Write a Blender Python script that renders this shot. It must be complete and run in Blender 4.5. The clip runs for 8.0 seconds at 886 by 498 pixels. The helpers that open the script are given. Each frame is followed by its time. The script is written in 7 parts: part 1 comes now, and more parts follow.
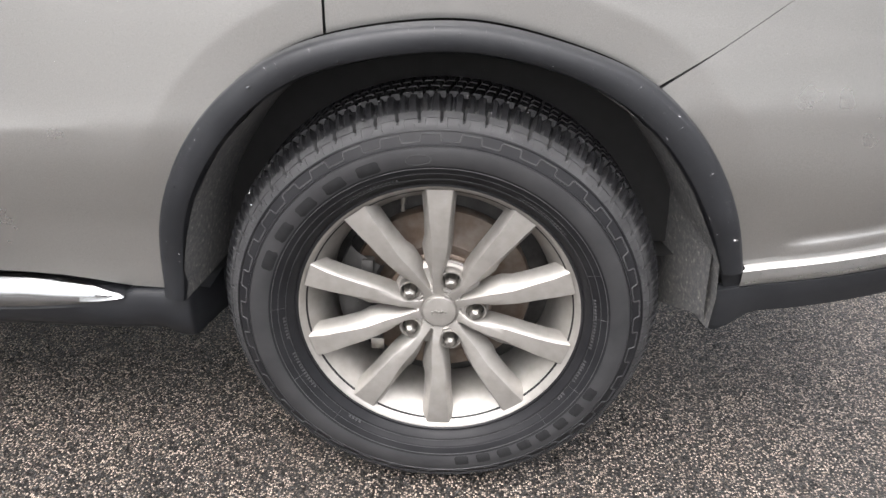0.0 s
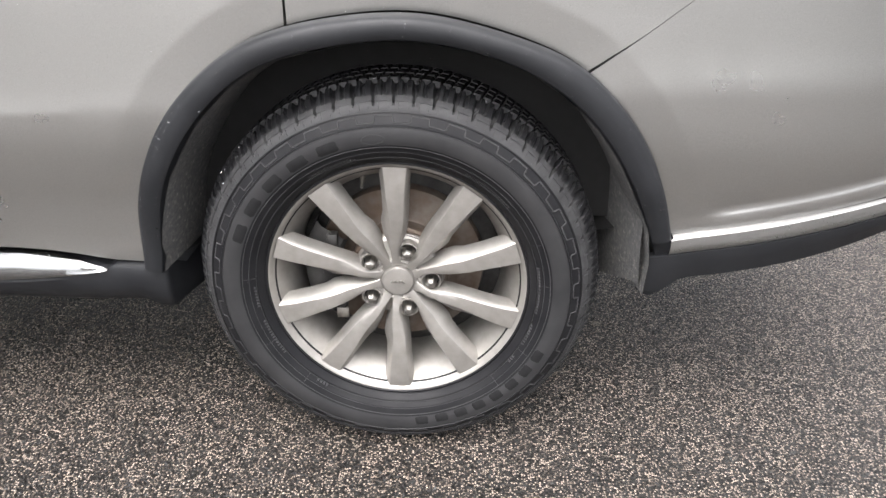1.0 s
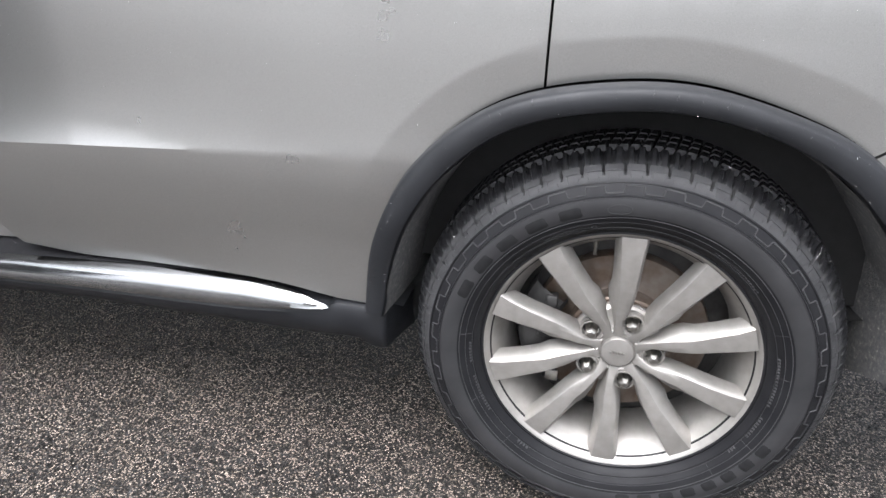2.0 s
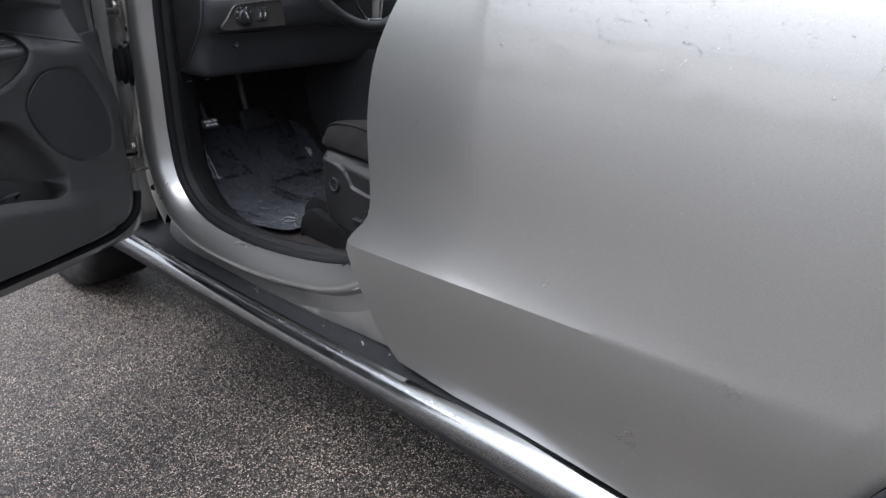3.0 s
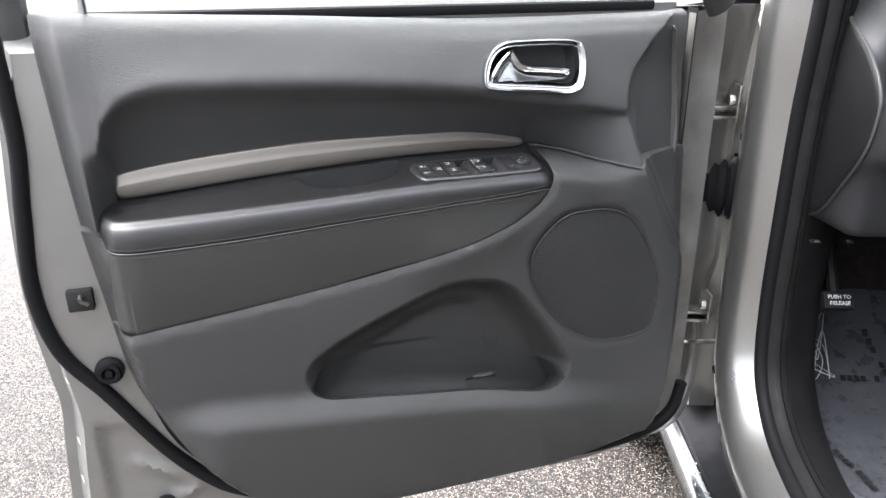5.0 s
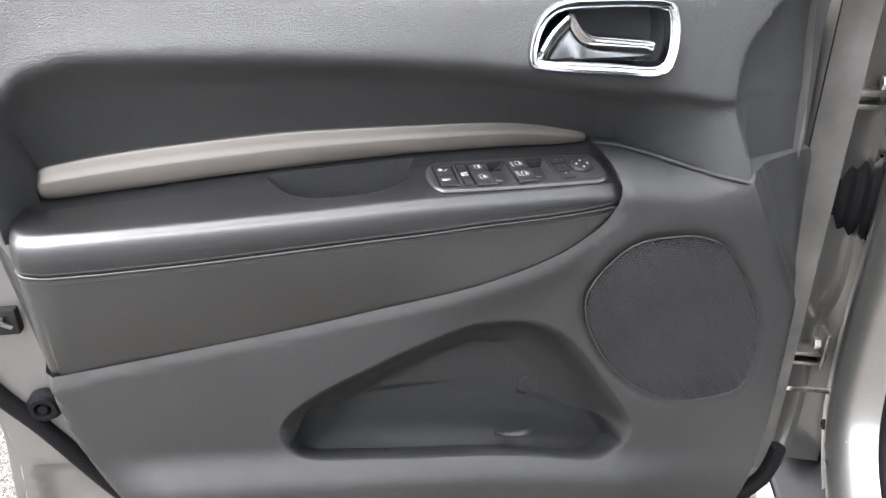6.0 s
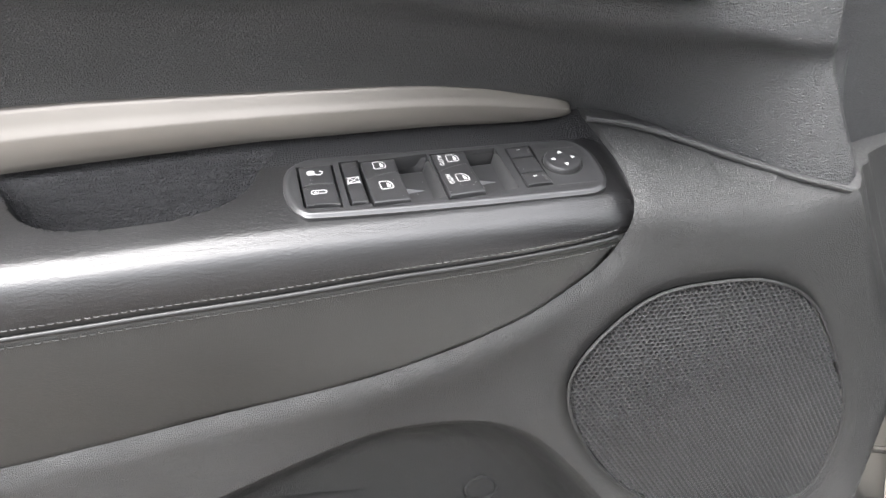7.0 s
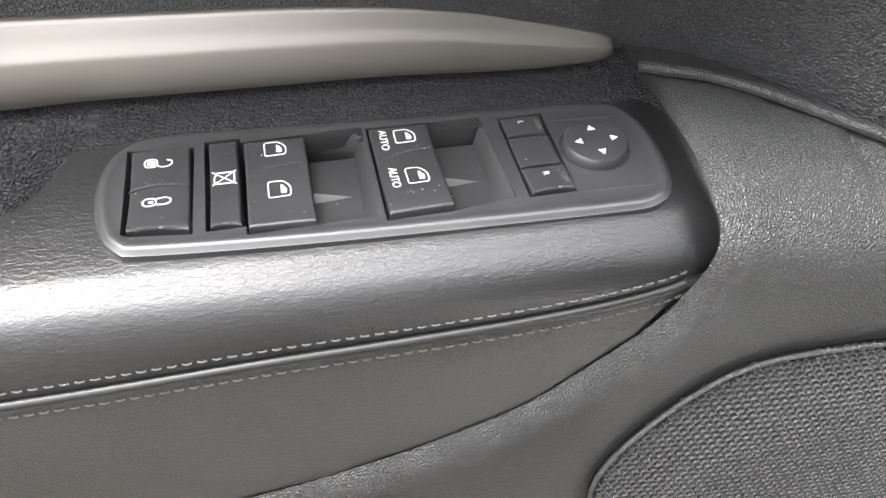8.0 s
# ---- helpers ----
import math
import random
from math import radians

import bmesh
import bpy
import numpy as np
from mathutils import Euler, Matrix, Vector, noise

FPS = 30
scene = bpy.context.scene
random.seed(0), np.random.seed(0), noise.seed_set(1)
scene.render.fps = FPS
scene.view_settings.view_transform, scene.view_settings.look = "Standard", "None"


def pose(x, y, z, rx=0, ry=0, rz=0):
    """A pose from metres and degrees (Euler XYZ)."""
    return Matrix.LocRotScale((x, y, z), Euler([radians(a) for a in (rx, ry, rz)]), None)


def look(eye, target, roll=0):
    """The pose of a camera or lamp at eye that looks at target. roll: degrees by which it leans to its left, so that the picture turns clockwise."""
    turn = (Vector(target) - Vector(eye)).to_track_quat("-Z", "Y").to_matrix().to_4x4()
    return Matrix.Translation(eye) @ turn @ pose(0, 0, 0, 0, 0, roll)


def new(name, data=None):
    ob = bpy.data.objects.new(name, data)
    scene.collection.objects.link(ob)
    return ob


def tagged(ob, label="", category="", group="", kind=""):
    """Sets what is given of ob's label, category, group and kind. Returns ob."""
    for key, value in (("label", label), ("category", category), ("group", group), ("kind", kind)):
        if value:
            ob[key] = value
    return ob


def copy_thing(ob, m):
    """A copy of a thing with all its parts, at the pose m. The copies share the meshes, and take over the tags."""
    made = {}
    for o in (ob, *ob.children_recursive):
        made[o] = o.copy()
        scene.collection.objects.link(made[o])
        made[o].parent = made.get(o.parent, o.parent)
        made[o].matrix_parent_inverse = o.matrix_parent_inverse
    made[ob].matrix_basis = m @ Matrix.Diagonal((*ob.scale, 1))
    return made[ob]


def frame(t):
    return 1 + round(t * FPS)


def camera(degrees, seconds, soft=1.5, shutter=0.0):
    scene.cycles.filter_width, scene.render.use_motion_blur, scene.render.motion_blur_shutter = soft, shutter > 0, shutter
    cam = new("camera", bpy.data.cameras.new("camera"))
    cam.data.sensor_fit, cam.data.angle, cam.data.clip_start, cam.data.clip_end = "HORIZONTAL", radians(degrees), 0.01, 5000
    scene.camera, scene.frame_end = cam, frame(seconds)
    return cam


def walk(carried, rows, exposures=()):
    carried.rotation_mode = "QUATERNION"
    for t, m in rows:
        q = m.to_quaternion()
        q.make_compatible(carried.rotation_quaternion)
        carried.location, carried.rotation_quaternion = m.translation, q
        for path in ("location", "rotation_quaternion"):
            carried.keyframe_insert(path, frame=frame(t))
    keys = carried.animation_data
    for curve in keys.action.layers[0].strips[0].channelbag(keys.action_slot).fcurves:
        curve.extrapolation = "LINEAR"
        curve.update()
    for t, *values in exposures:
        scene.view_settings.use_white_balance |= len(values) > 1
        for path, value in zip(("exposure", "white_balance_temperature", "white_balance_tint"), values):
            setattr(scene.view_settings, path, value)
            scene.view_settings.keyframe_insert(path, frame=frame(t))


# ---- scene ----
cam = camera(62.37, 8.0)

PATH = [
    (0.0, (0.0517, -1.0778, 1.0561), (0.0141, -0.1892, 0.5990), 0.61),
    (0.5, (0.1056, -1.1564, 1.0661), (0.0813, -0.2693, 0.6053), 0.26),
    (1.0, (0.1280, -1.1978, 1.0669), (0.0972, -0.3094, 0.6088), 0.35),
    (1.2, (0.1184, -1.2041, 1.0619), (0.0873, -0.3150, 0.6053), 0.49),
    (2.3, (-0.1625, -1.0922, 1.1335), (-0.4614, -0.2324, 0.7194), 2.10),
    (2.5, (-0.2150, -1.0392, 1.1434), (-0.5902, -0.2006, 0.7483), 2.52),
    (2.7, (-0.2581, -0.9683, 1.1919), (-0.7320, -0.1826, 0.7942), 1.97),
    (3.0, (-0.3379, -0.8450, 1.2101), (-0.9610, -0.1686, 0.8172), 2.13),
    (3.3, (-0.4555, -0.7525, 1.2109), (-1.1854, -0.1769, 0.8423), 2.10),
    (3.5, (-0.5430, -0.6922, 1.2176), (-1.3212, -0.1946, 0.8344), 1.96),
    (4.0, (-0.7606, -0.5931, 1.2320), (-1.6239, -0.2586, 0.8541), 1.17),
    (4.5, (-0.9399, -0.4918, 1.2361), (-1.8621, -0.3810, 0.8655), -0.44),
    (4.8, (-1.0309, -0.4243, 1.2417), (-1.9594, -0.4165, 0.8705), -0.56),
    (5.0, (-1.0825, -0.3952, 1.2393), (-2.0102, -0.4460, 0.8695), -0.30),
    (5.2, (-1.1296, -0.3843, 1.2378), (-2.0536, -0.4711, 0.8653), -0.22),
    (6.3, (-1.4434, -0.3405, 1.2172), (-2.3174, -0.5126, 0.7627), 0.10),
    (6.5, (-1.5057, -0.3442, 1.2040), (-2.3781, -0.5091, 0.7438), 0.19),
    (7.0, (-1.6633, -0.3407, 1.1467), (-2.5189, -0.4884, 0.6506), -0.06),
    (7.5, (-1.7848, -0.3355, 1.1125), (-2.5967, -0.4762, 0.5460), -0.14),
    (8.0, (-1.8380, -0.3422, 1.0986), (-2.6228, -0.5162, 0.5038), -0.25),
]
walk(cam, [(t, look(eye, target, roll)) for t, eye, target, roll in PATH], exposures=[(0.0, 1.24, 6480, 12.5), (1.2, 1.2, 6480, 12), (2.5, 0.98, 6000, 12), (3.0, 0.84, 6000, 12.5), (3.5, 1.1, 6000, 13), (4.0, 1.9, 6200, 12), (4.4, 2.25, 6330, 12), (5.0, 2.2, 6330, 12), (5.3, 2.2, 6330, 12), (6.5, 2.93, 6480, 11.5), (8.0, 3.0, 6650, 11)])


from mathutils.geometry import delaunay_2d_cdt


# ---- world and light ----
world = bpy.data.worlds.new("overcast_sky")
scene.world = world
world.use_nodes = True
wn = world.node_tree
sky = wn.nodes.new("ShaderNodeTexSky")
sky.sky_type = "NISHITA"
sky.sun_disc = False
sky.sun_elevation = radians(58)
sky.sun_rotation = radians(200)
sky.dust_density = 5.0
soft_sky = wn.nodes.new("ShaderNodeHueSaturation")
soft_sky.inputs["Saturation"].default_value = 0.16
wn.links.new(sky.outputs["Color"], soft_sky.inputs["Color"])
# an overcast sky: about three times as bright overhead as at the horizon
where = wn.nodes.new("ShaderNodeTexCoord")
height = wn.nodes.new("ShaderNodeSeparateXYZ")
wn.links.new(where.outputs["Generated"], height.inputs["Vector"])
cloud = wn.nodes.new("ShaderNodeMapRange")
cloud.inputs["From Min"].default_value, cloud.inputs["From Max"].default_value = 0.0, 1.0
cloud.inputs["To Min"].default_value, cloud.inputs["To Max"].default_value = 1.28, 2.5
wn.links.new(height.outputs["Z"], cloud.inputs["Value"])
layer = wn.nodes.new("ShaderNodeVectorMath")
layer.operation = "SCALE"
wn.links.new(soft_sky.outputs["Color"], layer.inputs[0])
wn.links.new(cloud.outputs["Result"], layer.inputs["Scale"])
wn.links.new(layer.outputs["Vector"], wn.nodes["Background"].inputs["Color"])
wn.nodes["Background"].inputs["Strength"].default_value = 0.15

sun = new("sun", bpy.data.lights.new("sun", "SUN"))
sun.data.energy = 0.8
sun.data.angle = radians(40)
sun.data.color = (1.0, 0.99, 0.97)
sun.matrix_world = look((2.2, -2.2, 7.0), (0, 0, 0))


# ---- materials ----
def mat(name, color, rough=0.5, metal=0.0, coat=0.0, coat_rough=0.03, spec=0.5):
    m = bpy.data.materials.new(name)
    m.use_nodes = True
    b = m.node_tree.nodes["Principled BSDF"]
    b.inputs["Base Color"].default_value = (*color, 1)
    b.inputs["Roughness"].default_value = rough
    b.inputs["Metallic"].default_value = metal
    b.inputs["Coat Weight"].default_value = coat
    b.inputs["Coat Roughness"].default_value = coat_rough
    b.inputs["Specular IOR Level"].default_value = spec
    return m


def node(m, kind, **values):
    n = m.node_tree.nodes.new(kind)
    for k, v in values.items():
        n.inputs[k].default_value = v
    return n


def link(m, a, b):
    m.node_tree.links.new(a, b)


def coords(m):
    for n in m.node_tree.nodes:
        if n.bl_idname == "ShaderNodeTexCoord":
            return n.outputs["Object"]
    return m.node_tree.nodes.new("ShaderNodeTexCoord").outputs["Object"]


def noise_tex(m, scale, detail=3.0, rough=0.55):
    n = node(m, "ShaderNodeTexNoise", Scale=scale, Detail=detail, Roughness=rough)
    link(m, coords(m), n.inputs["Vector"])
    return n.outputs["Fac"]


def ramp(m, fac, stops):
    r = m.node_tree.nodes.new("ShaderNodeValToRGB")
    e = r.color_ramp.elements
    while len(e) < len(stops):
        e.new(0.5)
    for k, (p, c) in zip(e, stops):
        k.position = p
        k.color = (*c, 1) if isinstance(c, tuple) else (c, c, c, 1)
    link(m, fac, r.inputs["Fac"])
    return r.outputs["Color"]


def bsdf(m):
    return m.node_tree.nodes["Principled BSDF"]


def bump(m, fac, strength=0.2, distance=0.001):
    b = node(m, "ShaderNodeBump", Strength=strength, Distance=distance)
    link(m, fac, b.inputs["Height"])
    last = bsdf(m).inputs["Normal"]
    if last.is_linked:
        link(m, last.links[0].from_socket, b.inputs["Normal"])
    link(m, b.outputs["Normal"], last)
    return b


def vary(m, scale, low, high, detail=4.0):
    """Colour between two tones over a noise of that scale."""
    link(m, ramp(m, noise_tex(m, scale, detail), [(0.3, low), (0.7, high)]), bsdf(m).inputs["Base Color"])


def vary_rough(m, scale, low, high, detail=4.0):
    link(m, ramp(m, noise_tex(m, scale, detail), [(0.3, low), (0.7, high)]), bsdf(m).inputs["Roughness"])


def grain(m, scale, strength, distance):
    """Leather-like grain: cells with creases between them."""
    v = node(m, "ShaderNodeTexVoronoi", Scale=scale)
    v.feature = "DISTANCE_TO_EDGE"
    warp = node(m, "ShaderNodeTexNoise", Scale=scale * 0.8, Detail=1.0)
    link(m, coords(m), warp.inputs["Vector"])
    mix = node(m, "ShaderNodeVectorMath")
    mix.operation = "MULTIPLY_ADD"
    mix.inputs[1].default_value = (0.6 / scale,) * 3
    link(m, warp.outputs["Color"], mix.inputs[0])
    link(m, coords(m), mix.inputs[2])
    link(m, mix.outputs["Vector"], v.inputs["Vector"])
    c = ramp(m, v.outputs["Distance"], [(0.0, 0.0), (0.35, 1.0)])
    bump(m, c, strength, distance)


def wrinkle(m, along, across, strength, distance):
    """Fine creases drawn out along the x axis."""
    stretch = node(m, "ShaderNodeVectorMath")
    stretch.operation = "MULTIPLY"
    stretch.inputs[1].default_value = (along, across, across)
    link(m, coords(m), stretch.inputs[0])
    n = node(m, "ShaderNodeTexNoise", Scale=1.0, Detail=3.0, Roughness=0.6, Distortion=0.6)
    link(m, stretch.outputs["Vector"], n.inputs["Vector"])
    bump(m, n.outputs["Fac"], strength, distance)


PAINT = mat("silver_metallic_paint", (0.30, 0.296, 0.287), 0.32, 0.88, 1.0, 0.02)
vary(PAINT, 900.0, (0.268, 0.265, 0.257), (0.328, 0.324, 0.314), 1.0)
vary_rough(PAINT, 6.0, 0.27, 0.31)

# Same silver, less metallic: stands in for sky light on the inner door.
PAINT_INNER = mat("silver_paint_sky_lit_inner", (0.26, 0.256, 0.249), 0.45, 0.7, 0.5, 0.15)
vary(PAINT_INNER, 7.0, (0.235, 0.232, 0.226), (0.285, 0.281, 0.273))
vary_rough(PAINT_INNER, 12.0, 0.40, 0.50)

FLARE = mat("black_moulded_plastic", (0.008, 0.009, 0.010), 0.5, spec=0.22)
vary(FLARE, 9.0, (0.009, 0.0095, 0.0108), (0.015, 0.0158, 0.0175))
vary_rough(FLARE, 25.0, 0.36, 0.50)
bump(FLARE, noise_tex(FLARE, 900.0, 2.0), 0.25, 0.0004)

LINER = mat("wheel_well_felt", (0.018, 0.018, 0.019), 0.95)
link(LINER, ramp(LINER, noise_tex(LINER, 110.0, 8.0, 0.7), [(0.42, (0.060, 0.060, 0.062)), (0.58, (0.095, 0.092, 0.088)), (0.72, (0.30, 0.28, 0.26))]), bsdf(LINER).inputs["Base Color"])
bump(LINER, noise_tex(LINER, 220.0, 4.0), 0.8, 0.004)

RUBBER = mat("tyre_rubber", (0.015, 0.015, 0.016), 0.5, spec=0.11)
vary(RUBBER, 14.0, (0.008, 0.008, 0.009), (0.013, 0.013, 0.014))
vary_rough(RUBBER, 20.0, 0.36, 0.52)
bump(RUBBER, noise_tex(RUBBER, 500.0, 3.0), 0.3, 0.0006)

RUBBER_WORN = mat("scrubbed_tyre_rubber", (0.035, 0.035, 0.036), 0.5, spec=0.14)
vary(RUBBER_WORN, 30.0, (0.026, 0.026, 0.027), (0.046, 0.046, 0.047))

# Smooth sidewall band; the lighter colour carries part of its sky sheen.
RUBBER_BAND = mat("smooth_sidewall_sheen_rubber", (0.018, 0.018, 0.019), 0.32, spec=0.20)
vary(RUBBER_BAND, 16.0, (0.019, 0.019, 0.020), (0.028, 0.028, 0.029))
vary_rough(RUBBER_BAND, 26.0, 0.28, 0.42)

RUBBER_WET = mat("wet_tread_rubber", (0.010, 0.010, 0.011), 0.22, spec=0.2)
vary(RUBBER_WET, 30.0, (0.007, 0.007, 0.008), (0.016, 0.016, 0.017))
vary_rough(RUBBER_WET, 90.0, 0.25, 0.55)
bump(RUBBER_WET, noise_tex(RUBBER_WET, 420.0, 3.0), 0.4, 0.001)

LETTER = mat("raised_tyre_lettering", (0.005, 0.005, 0.005), 0.6, spec=0.08)
vary(LETTER, 80.0, (0.010, 0.010, 0.0105), (0.014, 0.014, 0.0145))

SEAL = mat("black_rubber_seal", (0.009, 0.009, 0.010), 0.5, spec=0.10)
vary_rough(SEAL, 30.0, 0.45, 0.65)

ALLOY = mat("painted_alloy", (0.36, 0.347, 0.33), 0.46, 0.7, 0.15, 0.2)
vary(ALLOY, 40.0, (0.245, 0.233, 0.217), (0.30, 0.286, 0.267))
vary_rough(ALLOY, 60.0, 0.42, 0.54)

CHROME = mat("bright_chrome", (0.52, 0.535, 0.55), 0.07, 1.0)
vary_rough(CHROME, 35.0, 0.10, 0.18)
TRIM_CHROME = mat("chrome_trim_moulding", (0.28, 0.285, 0.29), 0.17, 1.0)
vary_rough(TRIM_CHROME, 35.0, 0.12, 0.22)
BUMPER_TRIM = mat("dull_bumper_strip", (0.26, 0.258, 0.252), 0.34, 0.85)
vary_rough(BUMPER_TRIM, 80.0, 0.3, 0.42)
SATIN = mat("satin_bright_trim", (0.42, 0.42, 0.425), 0.24, 1.0)
vary_rough(SATIN, 35.0, 0.20, 0.32)

RUST = mat("rusty_brake_iron", (0.16, 0.12, 0.09), 0.6, 0.5)
vary(RUST, 28.0, (0.085, 0.055, 0.036), (0.17, 0.145, 0.125))
vary_rough(RUST, 40.0, 0.35, 0.7)
IRON = mat("dull_cast_iron", (0.07, 0.068, 0.065), 0.6, 0.4)
vary(IRON, 30.0, (0.015, 0.0145, 0.014), (0.06, 0.058, 0.056))
# Hinge-side silver paint; the door's shade and some dirt are in the colour.
SHADED_PAINT = mat("shaded_dusty_pillar_paint", (0.12, 0.115, 0.105), 0.6, 0.2)
vary(SHADED_PAINT, 14.0, (0.12, 0.114, 0.104), (0.22, 0.213, 0.20), 6.0)
STEEL = mat("zinc_plated_steel", (0.62, 0.61, 0.58), 0.3, 1.0)
vary(STEEL, 60.0, (0.22, 0.21, 0.195), (0.48, 0.47, 0.44))

VINYL = mat("grained_black_vinyl", (0.03, 0.031, 0.032), 0.42, spec=0.85)
vary(VINYL, 5.0, (0.021, 0.0217, 0.0228), (0.029, 0.0298, 0.031))
vary_rough(VINYL, 18.0, 0.35, 0.45)
grain(VINYL, 760.0, 0.7, 0.0009)
wrinkle(VINYL, 300.0, 900.0, 0.9, 0.0013)

COARSE = mat("coarse_black_vinyl", (0.02, 0.02, 0.021), 0.5, spec=0.4)
vary(COARSE, 9.0, (0.017, 0.017, 0.0185), (0.024, 0.024, 0.026))
grain(COARSE, 600.0, 0.8, 0.0010)
wrinkle(COARSE, 260.0, 800.0, 0.9, 0.0011)

SCUFF = mat("black_scuff_plastic", (0.012, 0.012, 0.012), 0.5, spec=0.14)
vary(SCUFF, 30.0, (0.008, 0.008, 0.0082), (0.014, 0.014, 0.0142))
grain(SCUFF, 700.0, 0.3, 0.0005)

LEATHER = mat("smooth_black_leatherette", (0.024, 0.024, 0.025), 0.36, spec=0.7)
vary(LEATHER, 7.0, (0.008, 0.008, 0.0085), (0.012, 0.012, 0.0125))
vary_rough(LEATHER, 14.0, 0.32, 0.38)
grain(LEATHER, 1250.0, 0.13, 0.0003)
wrinkle(LEATHER, 330.0, 950.0, 0.5, 0.0005)

PIPING = mat("satin_black_piping", (0.012, 0.012, 0.012), 0.36, spec=0.5)
vary_rough(PIPING, 40.0, 0.33, 0.42)

INSERT = mat("soft_black_door_insert", (0.03, 0.03, 0.029), 0.42, spec=0.65)
vary(INSERT, 6.0, (0.021, 0.0216, 0.0204), (0.029, 0.0297, 0.0282))
vary_rough(INSERT, 16.0, 0.38, 0.47)
grain(INSERT, 900.0, 0.35, 0.0004)

HARD = mat("grained_hard_plastic", (0.042, 0.042, 0.042), 0.46, spec=0.7)
vary(HARD, 5.0, (0.018, 0.0182, 0.0181), (0.026, 0.0262, 0.0261))
vary_rough(HARD, 20.0, 0.34, 0.44)
grain(HARD, 950.0, 0.6, 0.0006)
wrinkle(HARD, 420.0, 900.0, 0.4, 0.0006)

SEAT_SHELL = mat("black_seat_plastic", (0.01, 0.01, 0.01), 0.38, spec=0.2)
vary(SEAT_SHELL, 9.0, (0.006, 0.006, 0.0063), (0.011, 0.011, 0.0114))
grain(SEAT_SHELL, 700.0, 0.3, 0.0005)

DASH = mat("dark_dashboard_plastic", (0.024, 0.025, 0.028), 0.55, spec=0.4)
vary(DASH, 8.0, (0.027, 0.0275, 0.0295), (0.035, 0.0357, 0.0382))
grain(DASH, 700.0, 0.3, 0.0005)

GLOSSY = mat("satin_black_switch_plastic", (0.045, 0.045, 0.046), 0.36, spec=0.8)
vary(GLOSSY, 30.0, (0.019, 0.019, 0.020), (0.026, 0.026, 0.027))
vary_rough(GLOSSY, 60.0, 0.33, 0.41)
bump(GLOSSY, noise_tex(GLOSSY, 2500.0, 2.0), 0.1, 0.0002)
KEY = mat("satin_black_key_plastic", (0.026, 0.026, 0.027), 0.36)
vary(KEY, 30.0, (0.019, 0.019, 0.020), (0.027, 0.027, 0.028))
vary_rough(KEY, 90.0, 0.30, 0.42)
bump(KEY, noise_tex(KEY, 2500.0, 2.0), 0.1, 0.0002)
# Near-black for joints and recesses; the shade of wells and holes is painted in.
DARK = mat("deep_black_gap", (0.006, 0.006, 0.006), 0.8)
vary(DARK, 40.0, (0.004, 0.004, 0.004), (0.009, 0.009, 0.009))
INK = mat("black_print_on_paper", (0.009, 0.009, 0.010), 0.9, spec=0.1)
MARK = mat("white_printed_marking", (0.62, 0.62, 0.61), 0.5)
THREAD = mat("grey_stitching_thread", (0.055, 0.055, 0.054), 0.7, spec=0.3)

BRUSHED = mat("warm_grey_metal_trim", (0.25, 0.232, 0.21), 0.4, 0.8)
vary(BRUSHED, 4.0, (0.195, 0.180, 0.163), (0.232, 0.215, 0.195))
vary_rough(BRUSHED, 12.0, 0.36, 0.43)

CARPET = mat("dark_carpet", (0.03, 0.026, 0.025), 0.95, spec=0.12)
vary(CARPET, 60.0, (0.012, 0.0102, 0.0097), (0.030, 0.0252, 0.0238), 6.0)
bump(CARPET, noise_tex(CARPET, 700.0, 4.0), 0.9, 0.003)

PAPER = mat("blue_grey_floor_paper", (0.035, 0.037, 0.045), 0.3)
vary(PAPER, 8.0, (0.034, 0.035, 0.041), (0.044, 0.046, 0.053))
vary_rough(PAPER, 40.0, 0.2, 0.45)
bump(PAPER, noise_tex(PAPER, 22.0, 3.0), 0.45, 0.006)
bump(PAPER, noise_tex(PAPER, 70.0, 2.0), 0.35, 0.002)

CLOTH = mat("charcoal_seat_cloth", (0.018, 0.018, 0.019), 0.9, spec=0.12)
vary(CLOTH, 30.0, (0.006, 0.0057, 0.0055), (0.0105, 0.0099, 0.0094))
bump(CLOTH, noise_tex(CLOTH, 900.0, 3.0), 0.7, 0.001)

# Headliner out of view, kept pale to bounce light into the cabin.
HEADLINER = mat("pale_headliner_fabric", (0.42, 0.41, 0.39), 0.95)
vary(HEADLINER, 80.0, (0.37, 0.36, 0.345), (0.46, 0.45, 0.43))

GLASS = mat("tinted_car_glass", (0.55, 0.60, 0.57), 0.02)
bsdf(GLASS).inputs["Transmission Weight"].default_value = 1.0
bsdf(GLASS).inputs["IOR"].default_value = 1.05
PRIVACY = mat("dark_privacy_glass", (0.01, 0.011, 0.012), 0.03)

WATER = mat("rain_water", (0.9, 0.9, 0.9), 0.02)
bsdf(WATER).inputs["Transmission Weight"].default_value = 1.0
bsdf(WATER).inputs["IOR"].default_value = 1.33


